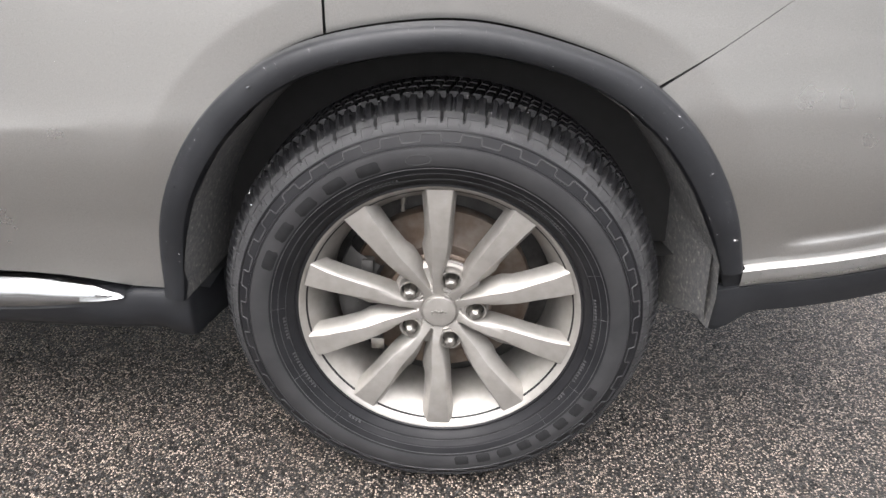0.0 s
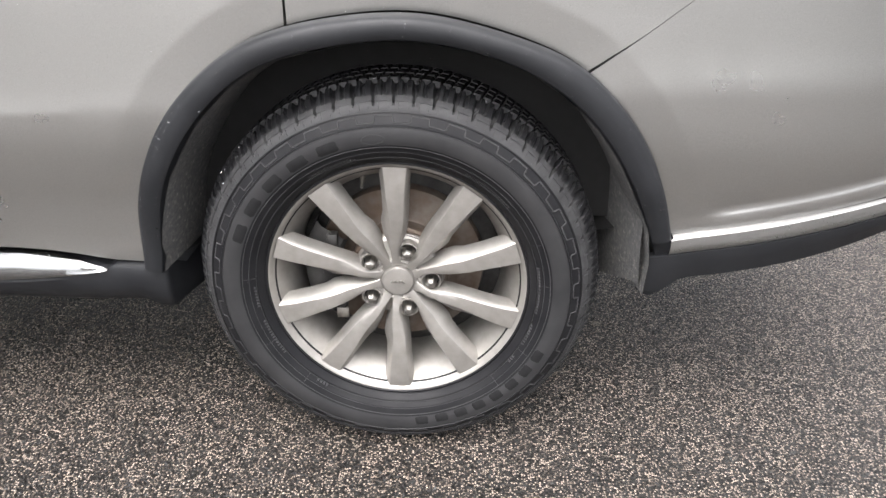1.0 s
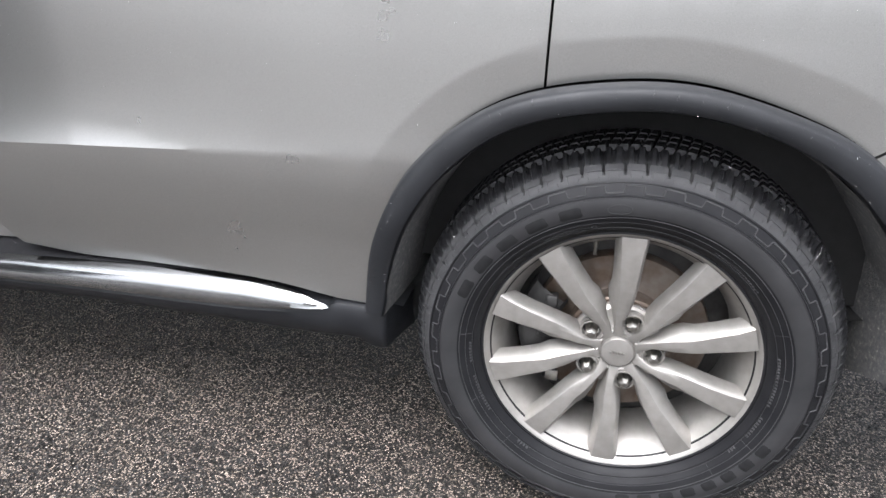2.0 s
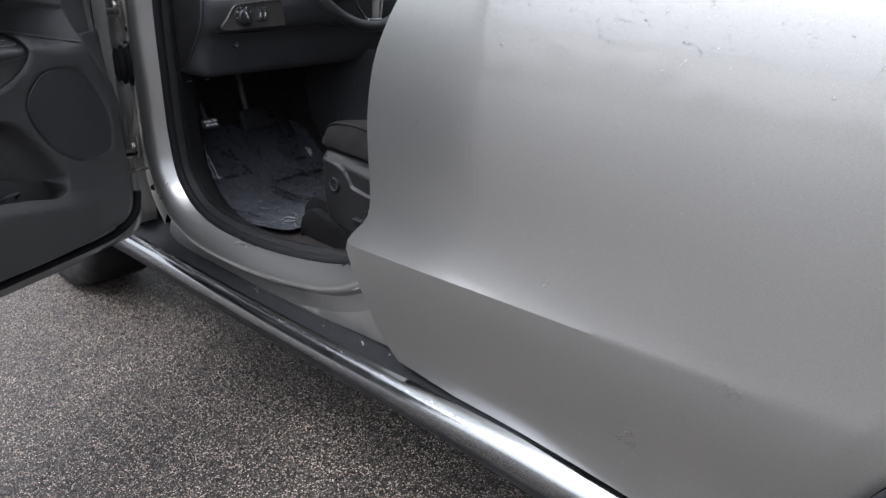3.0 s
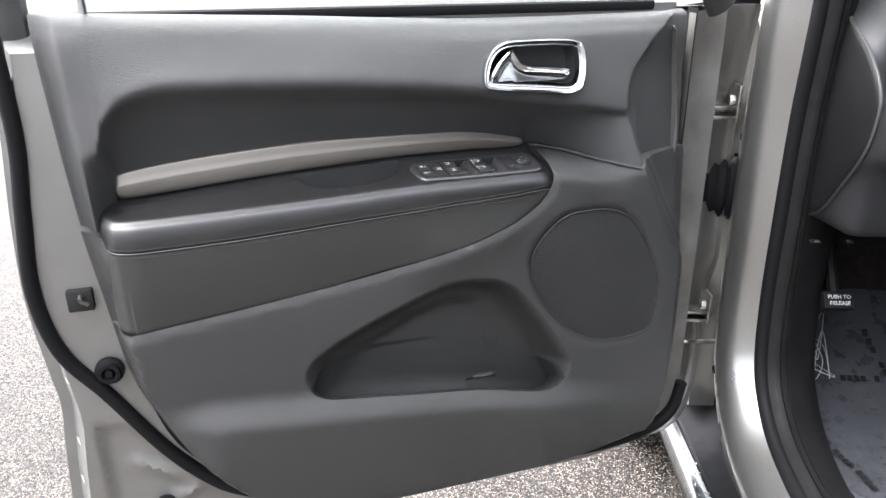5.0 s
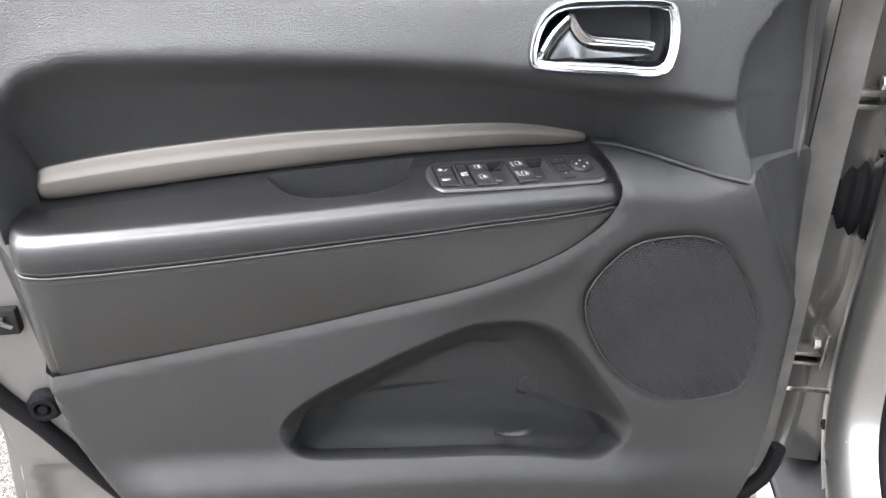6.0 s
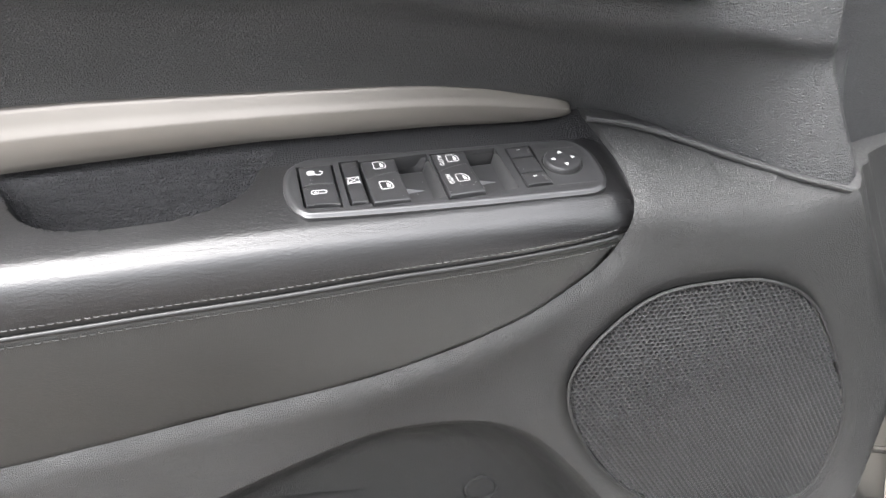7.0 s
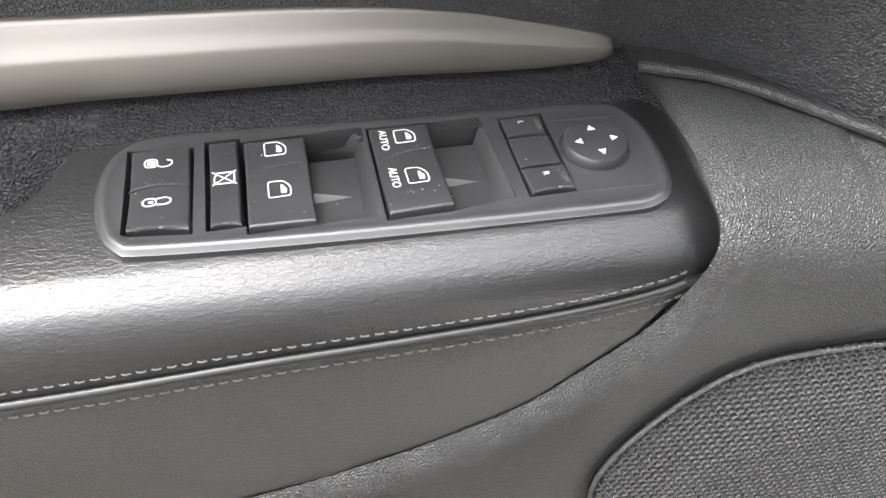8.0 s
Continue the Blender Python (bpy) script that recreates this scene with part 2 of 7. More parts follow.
def asphalt():
    """Chips in dark wet binder; every chip lies at its own tilt."""
    m = mat("wet_chip_seal_asphalt", (0.05, 0.05, 0.05), 0.4, spec=0.5)
    v = node(m, "ShaderNodeTexVoronoi", Scale=235.0)
    link(m, coords(m), v.inputs["Vector"])
    sep = node(m, "ShaderNodeSeparateColor")
    link(m, v.outputs["Color"], sep.inputs["Color"])
    stone = ramp(m, sep.outputs["Red"], [(0.0, (0.011, 0.009, 0.0085)), (0.34, (0.040, 0.034, 0.030)), (0.54, (0.13, 0.110, 0.092)), (0.84, (0.50, 0.447, 0.39))])
    gap = ramp(m, v.outputs["Distance"], [(0.40, 1.0), (0.54, 0.03)])
    mul = node(m, "ShaderNodeMix", Factor=1.0)
    mul.data_type, mul.blend_type = "RGBA", "MULTIPLY"
    link(m, stone, mul.inputs["A"])
    link(m, gap, mul.inputs["B"])
    tone = ramp(m, noise_tex(m, 9.0, 6.0, 0.7), [(0.32, (0.50, 0.45, 0.42)), (0.68, (1.0, 0.93, 0.87))])
    mul2 = node(m, "ShaderNodeMix", Factor=1.0)
    mul2.data_type, mul2.blend_type = "RGBA", "MULTIPLY"
    link(m, mul.outputs["Result"], mul2.inputs["A"])
    link(m, tone, mul2.inputs["B"])
    link(m, mul2.outputs["Result"], bsdf(m).inputs["Base Color"])
    link(m, ramp(m, sep.outputs["Green"], [(0.2, 0.30), (0.8, 0.55)]), bsdf(m).inputs["Roughness"])
    geo = node(m, "ShaderNodeNewGeometry")
    tilt = node(m, "ShaderNodeVectorMath")
    tilt.operation = "MULTIPLY_ADD"
    tilt.inputs[1].default_value, tilt.inputs[2].default_value = (1.2, 1.2, 0.0), (-0.60, -0.60, 0.0)
    link(m, v.outputs["Color"], tilt.inputs[0])
    add = node(m, "ShaderNodeVectorMath")
    add.operation = "ADD"
    link(m, geo.outputs["Normal"], add.inputs[0])
    link(m, tilt.outputs["Vector"], add.inputs[1])
    norm = node(m, "ShaderNodeVectorMath")
    norm.operation = "NORMALIZE"
    link(m, add.outputs["Vector"], norm.inputs[0])
    link(m, norm.outputs["Vector"], bsdf(m).inputs["Normal"])
    bump(m, ramp(m, v.outputs["Distance"], [(0.25, 1.0), (0.65, 0.0)]), 0.8, 0.004)
    bump(m, noise_tex(m, 700.0, 3.0), 0.3, 0.001)
    return m


ASPHALT = asphalt()


# ---- builders ----
def part(name, bm, material, parent=None, label="", smooth=True, kind=""):
    me = bpy.data.meshes.new(name)
    bm.to_mesh(me)
    bm.free()
    if smooth:
        me.shade_smooth()
        me.set_sharp_from_angle(angle=radians(38))
    me.materials.append(material)
    ob = new(name, me)
    if parent:
        ob.parent = parent
    return tagged(ob, label, kind=kind)


def same(ob, parent, m):
    """Another part on the mesh of ob."""
    c = new(ob.name.split(".")[0], ob.data)
    c.parent, c.matrix_local = parent, m
    return c


def curve(points, n, closed=False):
    """n points on a smooth curve through the given points, evenly spaced."""
    p = [np.array(q, float) for q in points]
    k = len(p)
    out = []
    for i in range(k if closed else k - 1):
        a, b, c, d = (p[(i + j) % k] if closed else p[min(max(i + j, 0), k - 1)] for j in (-1, 0, 1, 2))
        for s in np.linspace(0, 1, 24, endpoint=False):
            out.append(0.5 * (2 * b + (c - a) * s + (2 * a - 5 * b + 4 * c - d) * s * s + (3 * b - a - 3 * c + d) * s ** 3))
    out.append(p[0] if closed else p[-1])
    out = np.array(out)
    run = np.r_[0, np.cumsum(np.linalg.norm(np.diff(out, axis=0), axis=1))]
    at = np.linspace(0, run[-1], n, endpoint=not closed)
    return np.stack([np.interp(at, run, out[:, j]) for j in range(out.shape[1])], 1)


def step(x, a=0.0, b=1.0):
    t = np.clip((np.asarray(x, float) - a) / (b - a), 0, 1)
    return t * t * (3 - 2 * t)


def table(x, rows):
    """A smooth curve through (place, value) rows, with no overshoot."""
    xs, ys = np.array([r[0] for r in rows], float), np.array([r[1] for r in rows], float)
    x = np.clip(np.asarray(x, float), xs[0], xs[-1])
    if len(xs) < 3:
        return np.interp(x, xs, ys)
    h, d = np.diff(xs), np.diff(ys) / np.diff(xs)
    w1, w2 = 2 * h[1:] + h[:-1], h[1:] + 2 * h[:-1]
    ok = d[:-1] * d[1:] > 0
    mid = np.where(ok, (w1 + w2) / (w1 / np.where(ok, d[:-1], 1) + w2 / np.where(ok, d[1:], 1)), 0)
    m = np.r_[d[0], mid, d[-1]]
    k = np.clip(np.searchsorted(xs, x, side="right") - 1, 0, len(xs) - 2)
    t = (x - xs[k]) / h[k]
    return (2 * t ** 3 - 3 * t ** 2 + 1) * ys[k] + (t ** 3 - 2 * t ** 2 + t) * h[k] * m[k] + (3 * t ** 2 - 2 * t ** 3) * ys[k + 1] + (t ** 3 - t ** 2) * h[k] * m[k + 1]


def grid(rows, closed_u=False, closed_v=False):
    """A sheet from rows of points."""
    bm = bmesh.new()
    vs = [[bm.verts.new(p) for p in row] for row in rows]
    n, m = len(vs), len(vs[0])
    for i in range(n if closed_u else n - 1):
        for j in range(m if closed_v else m - 1):
            bm.faces.new((vs[i][j], vs[(i + 1) % n][j], vs[(i + 1) % n][(j + 1) % m], vs[i][(j + 1) % m]))
    bmesh.ops.recalc_face_normals(bm, faces=bm.faces)
    return bm


def inside(poly, pts):
    x, y = pts[:, 0], pts[:, 1]
    c = np.zeros(len(pts), bool)
    a, b = poly, np.roll(poly, -1, 0)
    for (x0, y0), (x1, y1) in zip(a, b):
        if y0 != y1:
            c ^= ((y0 > y) != (y1 > y)) & (x < (x1 - x0) * (y - y0) / (y1 - y0) + x0)
    return c


def edge_gap(poly, pts, closed=True):
    """How far each point lies from the outline."""
    d = np.full(len(pts), 9.0)
    for a, b in zip(poly, np.roll(poly, -1, 0)) if closed else zip(poly[:-1], poly[1:]):
        ab = b - a
        t = np.clip(((pts - a) @ ab) / max(ab @ ab, 1e-12), 0, 1)
        d = np.minimum(d, np.linalg.norm(pts - (a + t[:, None] * ab), axis=1))
    return d


def panel(outline, place, pitch, holes=(), lines=(), thick=0.0, away=(0, 1, 0)):
    """A curved sheet in a flat outline: place(points) gives the surface. thick: turned-in edge that gives it depth, towards away."""
    outline = np.asarray(outline, float)
    loops = [outline] + [np.asarray(h, float) for h in holes]
    lo, hi = outline.min(0), outline.max(0)
    gx, gy = np.meshgrid(np.arange(lo[0] + pitch / 2, hi[0], pitch), np.arange(lo[1] + pitch / 2, hi[1], pitch))
    gx = gx + (np.arange(gx.shape[0]) % 2)[:, None] * pitch / 2
    pts = np.stack([gx.ravel(), gy.ravel()], 1)
    keep = inside(outline, pts) & (edge_gap(outline, pts) > pitch * 0.5)
    for h in loops[1:]:
        keep &= ~inside(h, pts) & (edge_gap(h, pts) > pitch * 0.5)
    for l in lines:
        keep &= edge_gap(np.asarray(l, float), pts, False) > pitch * 0.4
    pts = pts[keep]
    vs, es = [], []
    for l in loops:
        k = len(vs)
        vs += [Vector(p) for p in l]
        es += [(k + i, k + (i + 1) % len(l)) for i in range(len(l))]
    for l in lines:
        k = len(vs)
        vs += [Vector(p) for p in l]
        es += [(k + i, k + i + 1) for i in range(len(l) - 1)]
    vs += [Vector(p) for p in pts]
    v2, e2, f2, _, _, _ = delaunay_2d_cdt(vs, es, [], 0, 1e-5)
    flat = np.array([tuple(v) for v in v2])
    mid = np.array([flat[list(f)].mean(0) for f in f2])
    ok = inside(outline, mid)
    for h in loops[1:]:
        ok &= ~inside(h, mid)
    bm = bmesh.new()
    made = [bm.verts.new(p) for p in place(flat)]
    for f, o in zip(f2, ok):
        if o:
            bm.faces.new([made[i] for i in f])
    bmesh.ops.delete(bm, geom=[v for v in bm.verts if not v.link_faces], context="VERTS")
    bmesh.ops.recalc_face_normals(bm, faces=bm.faces)
    if thick:
        rim = [e for e in bm.edges if e.is_boundary]
        g = bmesh.ops.extrude_edge_only(bm, edges=rim)["geom"]
        bmesh.ops.translate(bm, verts=[e for e in g if isinstance(e, bmesh.types.BMVert)], vec=Vector(away) * thick)
    return bm


def sweep(path, profile, up=None, closed=False, cap=True):
    """A profile (across, up) carried along a path in space."""
    path = np.asarray(path, float)
    rows = []
    n = len(path)
    for i in range(n):
        a, b = path[(i - 1) % n if closed else max(i - 1, 0)], path[(i + 1) % n if closed else min(i + 1, n - 1)]
        t = (b - a) / np.linalg.norm(b - a)
        u = np.array(up if up is not None else (0, 0, 1), float)
        s = np.cross(t, u)
        s /= np.linalg.norm(s)
        w = np.cross(s, t)
        rows.append([path[i] + s * q[0] + w * q[1] for q in profile])
    bm = grid(rows, closed, True)
    if cap and not closed:
        k = len(profile)
        bm.verts.ensure_lookup_table()
        bm.faces.new([bm.verts[i] for i in range(k)])
        bm.faces.new([bm.verts[(n - 1) * k + i] for i in reversed(range(k))])
        bmesh.ops.recalc_face_normals(bm, faces=bm.faces)
    return bm


def ring(r, n=10, ry=None):
    return [(r * math.cos(a), (ry or r) * math.sin(a)) for a in np.linspace(0, 2 * math.pi, n, endpoint=False)]


def block(lo, hi, bevel=0.0, segments=2, m=None):
    bm = bmesh.new()
    bmesh.ops.create_cube(bm, size=1)
    lo, hi = Vector(lo), Vector(hi)
    for v in bm.verts:
        v.co = Vector(lo[i] + (v.co[i] + 0.5) * (hi[i] - lo[i]) for i in range(3))
    if bevel:
        bmesh.ops.bevel(bm, geom=bm.edges[:], offset=bevel, segments=segments, affect="EDGES", profile=0.5)
    if m:
        bm.transform(m)
    return bm


def lathe(profile, n, bend=None):
    """Turns a profile of (radius, y) about the y axis. bend(radius, y, angle) may shift the radius and y."""
    a = np.linspace(0, 2 * math.pi, n, endpoint=False)
    rows = []
    for r, y in profile:
        rr, yy = (np.full(n, r), np.full(n, y)) if bend is None else bend(r, y, a)
        rows.append(np.stack([rr * np.cos(a), yy, rr * np.sin(a)], 1))
    return grid(rows, False, True)


def extrude(outline, depth, m=None, bevel=0.0):
    """A slab: outline in x, y, from z = 0 up to depth."""
    bm = bmesh.new()
    f = bm.faces.new([bm.verts.new((x, y, 0)) for x, y in outline])
    g = bmesh.ops.extrude_face_region(bm, geom=[f])["geom"]
    top = [v for v in g if isinstance(v, bmesh.types.BMVert)]
    bmesh.ops.translate(bm, verts=top, vec=(0, 0, depth))
    bmesh.ops.recalc_face_normals(bm, faces=bm.faces)
    if bevel:
        rim = [e for e in bm.edges if all(v in top for v in e.verts)]
        bmesh.ops.bevel(bm, geom=rim, offset=bevel, segments=2, affect="EDGES", profile=0.5)
    if m:
        bm.transform(m)
    return bm


def rounded(x0, y0, x1, y1, r, n=5):
    out = []
    for cx, cy, a in ((x1 - r, y1 - r, 0), (x0 + r, y1 - r, 90), (x0 + r, y0 + r, 180), (x1 - r, y0 + r, 270)):
        for k in range(n):
            t = radians(a + 90 * k / (n - 1))
            out.append((cx + r * math.cos(t), cy + r * math.sin(t)))
    return out


def merge(bm, other):
    me = bpy.data.meshes.new("joined")
    other.to_mesh(me)
    other.free()
    bm.from_mesh(me)
    bpy.data.meshes.remove(me)
    return bm


# ---- ground ----
def ground():
    bm = bmesh.new()
    xs = [-400, -40, -8, -3.6, 1.8, 8, 40, 400]
    rows = [[(x, y, 0) for y in (-400, -40, -8, -2, 3, 10, 40, 400)] for x in xs]
    bm = grid(rows)
    if bm.faces[:][0].normal.z < 0:
        bmesh.ops.reverse_faces(bm, faces=bm.faces)
    return tagged(part("ground", bm, ASPHALT, smooth=False), "wet dark chip-seal asphalt with pale stone chips", "asphalt", kind="structure")


ground()

# ---- the car: axle of the rear wheel over x = 0, front towards -x, outer side towards -y ----
car = tagged(new("car"), "silver metallic sport utility car, driver's door standing open", "car")
HUB = 0.3690
DISH = 0.013  # depth of the hub behind the rim lip


ARCH = curve([(-0.474, 0.402), (-0.470, 0.44), (-0.464, 0.513), (-0.443, 0.584), (-0.384, 0.702), (-0.268, 0.807), (-0.169, 0.848), (-0.009, 0.872), (0.095, 0.865), (0.257, 0.818), (0.323, 0.783), (0.414, 0.687), (0.451, 0.620), (0.477, 0.554), (0.493, 0.490)], 80)
ARCH_IN = curve([(-0.436, 0.395), (-0.428, 0.423), (-0.417, 0.509), (-0.387, 0.600), (-0.335, 0.683), (-0.263, 0.756), (-0.176, 0.803), (-0.008, 0.833), (0.081, 0.828), (0.161, 0.810), (0.244, 0.776), (0.315, 0.723), (0.370, 0.659), (0.418, 0.576), (0.456, 0.485)], 80)


def even(loop, times):
    """Evens out the bends of a line; its ends stay."""
    q = loop.copy()
    for _ in range(times):
        q[1:-1] += 0.5 * ((q[:-2] + q[2:]) / 2 - q[1:-1])
    return q


ARCH, ARCH_IN = even(ARCH, 14), even(ARCH_IN, 14)


def side(p):
    """The skin of the car's flank: points (x, z) to places in space."""
    x, z = p[:, 0], p[:, 1]
    y = table(z, [(0.28, 0.065), (0.36, 0.042), (0.42, 0.025), (0.50, 0.009), (0.58, -0.003), (0.66, -0.009), (0.74, -0.006), (0.84, 0.001), (0.95, 0.011), (1.05, 0.022), (1.18, 0.042), (1.30, 0.085)])
    line = 0.6595 + 0.05 * (x + 1.35)
    fade = 1 - 0.75 * step(x, -1.30, -0.55)
    up = np.clip(z - line, 0, 1)
    y = y + fade * 0.016 * (1 - np.exp(-up / 0.050)) * (1 - step(up, 0.06, 0.32)) - fade * 0.008 * np.exp(-np.abs(np.minimum(z - line, 0)) / 0.08) * np.exp(-up / 0.05)
    y = y + 0.075 * np.clip(0.062 - edge_gap(ARCH, p, False), 0, 1) * step(z, 0.44, 0.62)
    y = y + 0.55 * np.clip(x - 0.62, 0, 9) ** 2
    fold = 0.527 + 0.205 * (x - 0.558)
    y = y - step(x, 0.535, 0.60) * (0.0030 * step(fold - z, -0.003, 0.012) - 0.004 * np.exp(-np.clip(z - fold, 0, 1) / 0.03) * step(z - fold, -0.006, 0.004))
    y = y + 0.0032 * np.clip(1 - ((x + 0.392) / 0.060) ** 2 - ((z - 1.052) / 0.035) ** 2, 0, 1)
    y = y - step(x, -1.0, -0.62) * table(z, [(0.30, 0.030), (0.40, 0.020), (0.46, 0.008), (0.55, 0.0), (1.3, 0.0)])
    y = y + 0.05 * np.clip(-x - 2.3, 0, 9) ** 2
    return np.stack([x, y, z], 1)


def arch_z(x):
    return float(np.interp(x, ARCH[:, 0], ARCH[:, 1]))


def arch_part(x0, x1):
    """The stretch of the arch between two places along the car, front to rear."""
    return [tuple(p) for p in ARCH if x0 <= p[0] <= x1]


EDGE = curve([(-1.247, 0.428), (-1.285, 0.470), (-1.314, 0.535), (-1.357, 0.652), (-1.318, 0.715), (-1.311, 0.747), (-1.317, 0.83), (-1.316, 0.90), (-1.310, 0.96), (-1.297, 1.025), (-1.265, 1.097), (-1.222, 1.165)], 46)
EDGE[:, 0] -= 0.010 * step(EDGE[:, 1], 0.74, 1.05)


def resample(pts, pitch):
    out = []
    pts = [np.array(p, float) for p in pts]
    for a, b in zip(pts, pts[1:] + pts[:1]):
        n = max(1, int(np.linalg.norm(b - a) / pitch))
        out += [a + (b - a) * k / n for k in range(n)]
    return np.array(out)


def arch_lines(outline):
    """Edges of the facet round the arch, where they cross a panel."""
    t = np.gradient(ARCH, axis=0)
    t /= np.linalg.norm(t, axis=1)[:, None]
    out = np.stack([-t[:, 1], t[:, 0]], 1)
    lines = []
    for d in (0.056, 0.062, 0.068):
        q = ARCH + out * d
        ok = inside(outline, q) & (edge_gap(outline, q) > 0.012) & (q[:, 1] > 0.47)
        if ok.sum() > 2:
            lines.append(q[ok])
    return lines


def body_panels():
    gap = 0.0022
    low = [(-0.480, 0.404), (-0.535, 0.4065), (-0.57, 0.4115), (-0.61, 0.4185), (-0.66, 0.4245), (-0.72, 0.4270), (-0.80, 0.4265), (-0.93, 0.4220), (-1.10, 0.4170)]
    rear = [(-0.171 - gap, arch_z(-0.171 - gap))] + arch_part(-0.475, -0.176)[::-1]
    outline = [tuple(p) for p in EDGE] + [(-1.08, 1.171), (-0.9, 1.177), (-0.6, 1.186), (-0.165 - gap, 1.195), (-0.170 - gap, 1.0)] + rear + low
    crease = [[(x, 0.6595 + 0.05 * (x + 1.35) + dz) for x in np.linspace(-1.33 if dz else -1.345, -0.56, 66)] for dz in (-0.020, -0.008, 0.0, 0.006, 0.014, 0.026)]
    scoop = [[(-0.392 + 0.060 * k * math.cos(a), 1.052 + 0.035 * k * math.sin(a)) for a in np.linspace(0, 2 * math.pi, 41)] for k in (1.03, 1.0, 0.96, 0.88, 0.75, 0.55, 0.3)]
    door = part("rear_door", panel(resample(outline, 0.02), side, 0.016, lines=crease + arch_lines(resample(outline, 0.02)) + scoop, thick=0.03), PAINT, car, "silver rear door with a pressed crease")
    arch = [(-0.171 + gap, arch_z(-0.171 + gap))] + arch_part(-0.166, 0.318) + [(0.3205, arch_z(0.3205))]
    quarter = [(-0.170 + gap, 1.0), (-0.165 + gap, 1.195), (0.3, 1.215), (0.95, 1.235), (0.95, 1.02), (0.62, 0.985), (0.492, 0.9036), (0.408, 0.8386)] + [(p[0], p[1]) for p in arch[::-1]]
    part("quarter_panel", panel(resample(quarter, 0.02), side, 0.02, lines=arch_lines(resample(quarter, 0.02)), thick=0.03), PAINT, car, "silver rear quarter panel")
    arch = [(0.3245, arch_z(0.3245))] + arch_part(0.327, 0.60)
    bumper = [(0.408, 0.8374), (0.492, 0.9024), (0.62, 0.9844), (0.95, 1.016), (0.95, 0.573), (0.72, 0.526), (0.508, 0.486)] + arch[::-1]
    part("rear_bumper", panel(resample(bumper, 0.02), side, 0.02, lines=arch_lines(resample(bumper, 0.02)) + [[(x, 0.527 + 0.205 * (x - 0.558) + dz) for x in np.linspace(0.56, 0.93, 30)] for dz in (-0.010, -0.003, 0.004, 0.014)], thick=0.03), PAINT, car, "silver rear bumper corner")
    # black lower edge and bright strip of the bumper
    xs = np.linspace(0.497, 0.98, 30)
    strip = []
    for x in xs:
        z0, z1 = 0.452 + 0.19 * (x - 0.512), 0.485 + 0.19 * (x - 0.506)
        y = side(np.array([[x, 0.49]]))[0][1] - 0.016
        zm = z0 + 0.46 * (z1 - z0)
        strip.append([(x, y + 0.020, z1 + 0.001), (x, y + 0.003, z1 - 0.0005), (x, y - 0.0006, z1 - 0.003), (x, y - 0.0010, zm + 0.004), (x, y - 0.0011, zm), (x, y - 0.0004, zm - 0.004), (x, y + 0.0025, z0 + 0.003), (x, y + 0.005, z0 + 0.0006), (x, y + 0.012, z0)])
    part("bumper_strip", grid(strip), BUMPER_TRIM, car, "bright strip along the bumper")
    low = []
    for x in np.linspace(0.462, 0.98, 34):
        z0 = 0.457 + 0.19 * (x - 0.512)
        zb = table(x, [(0.46, 0.36), (0.487, 0.357), (0.53, 0.388), (0.60, 0.402), (0.744, 0.432), (0.98, 0.50)])
        y = side(np.array([[max(x, 0.5), 0.49]]))[0][1] - 0.013
        low.append([(x, y + 0.014, min(z0, 0.487) if x < 0.5 else z0), (x, y, z0 - 0.006), (x, y, z0 - 0.02), (x, y + 0.004, (z0 + zb) / 2), (x, y + 0.012, zb + 0.008), (x, y + 0.03, zb), (x, y + 0.20, zb + 0.02)])
    part("bumper_skirt", grid(low), FLARE, car, "black plastic lower bumper edge")
    return door


rear_door = body_panels()
rear_door.data.set_sharp_from_angle(angle=radians(14))


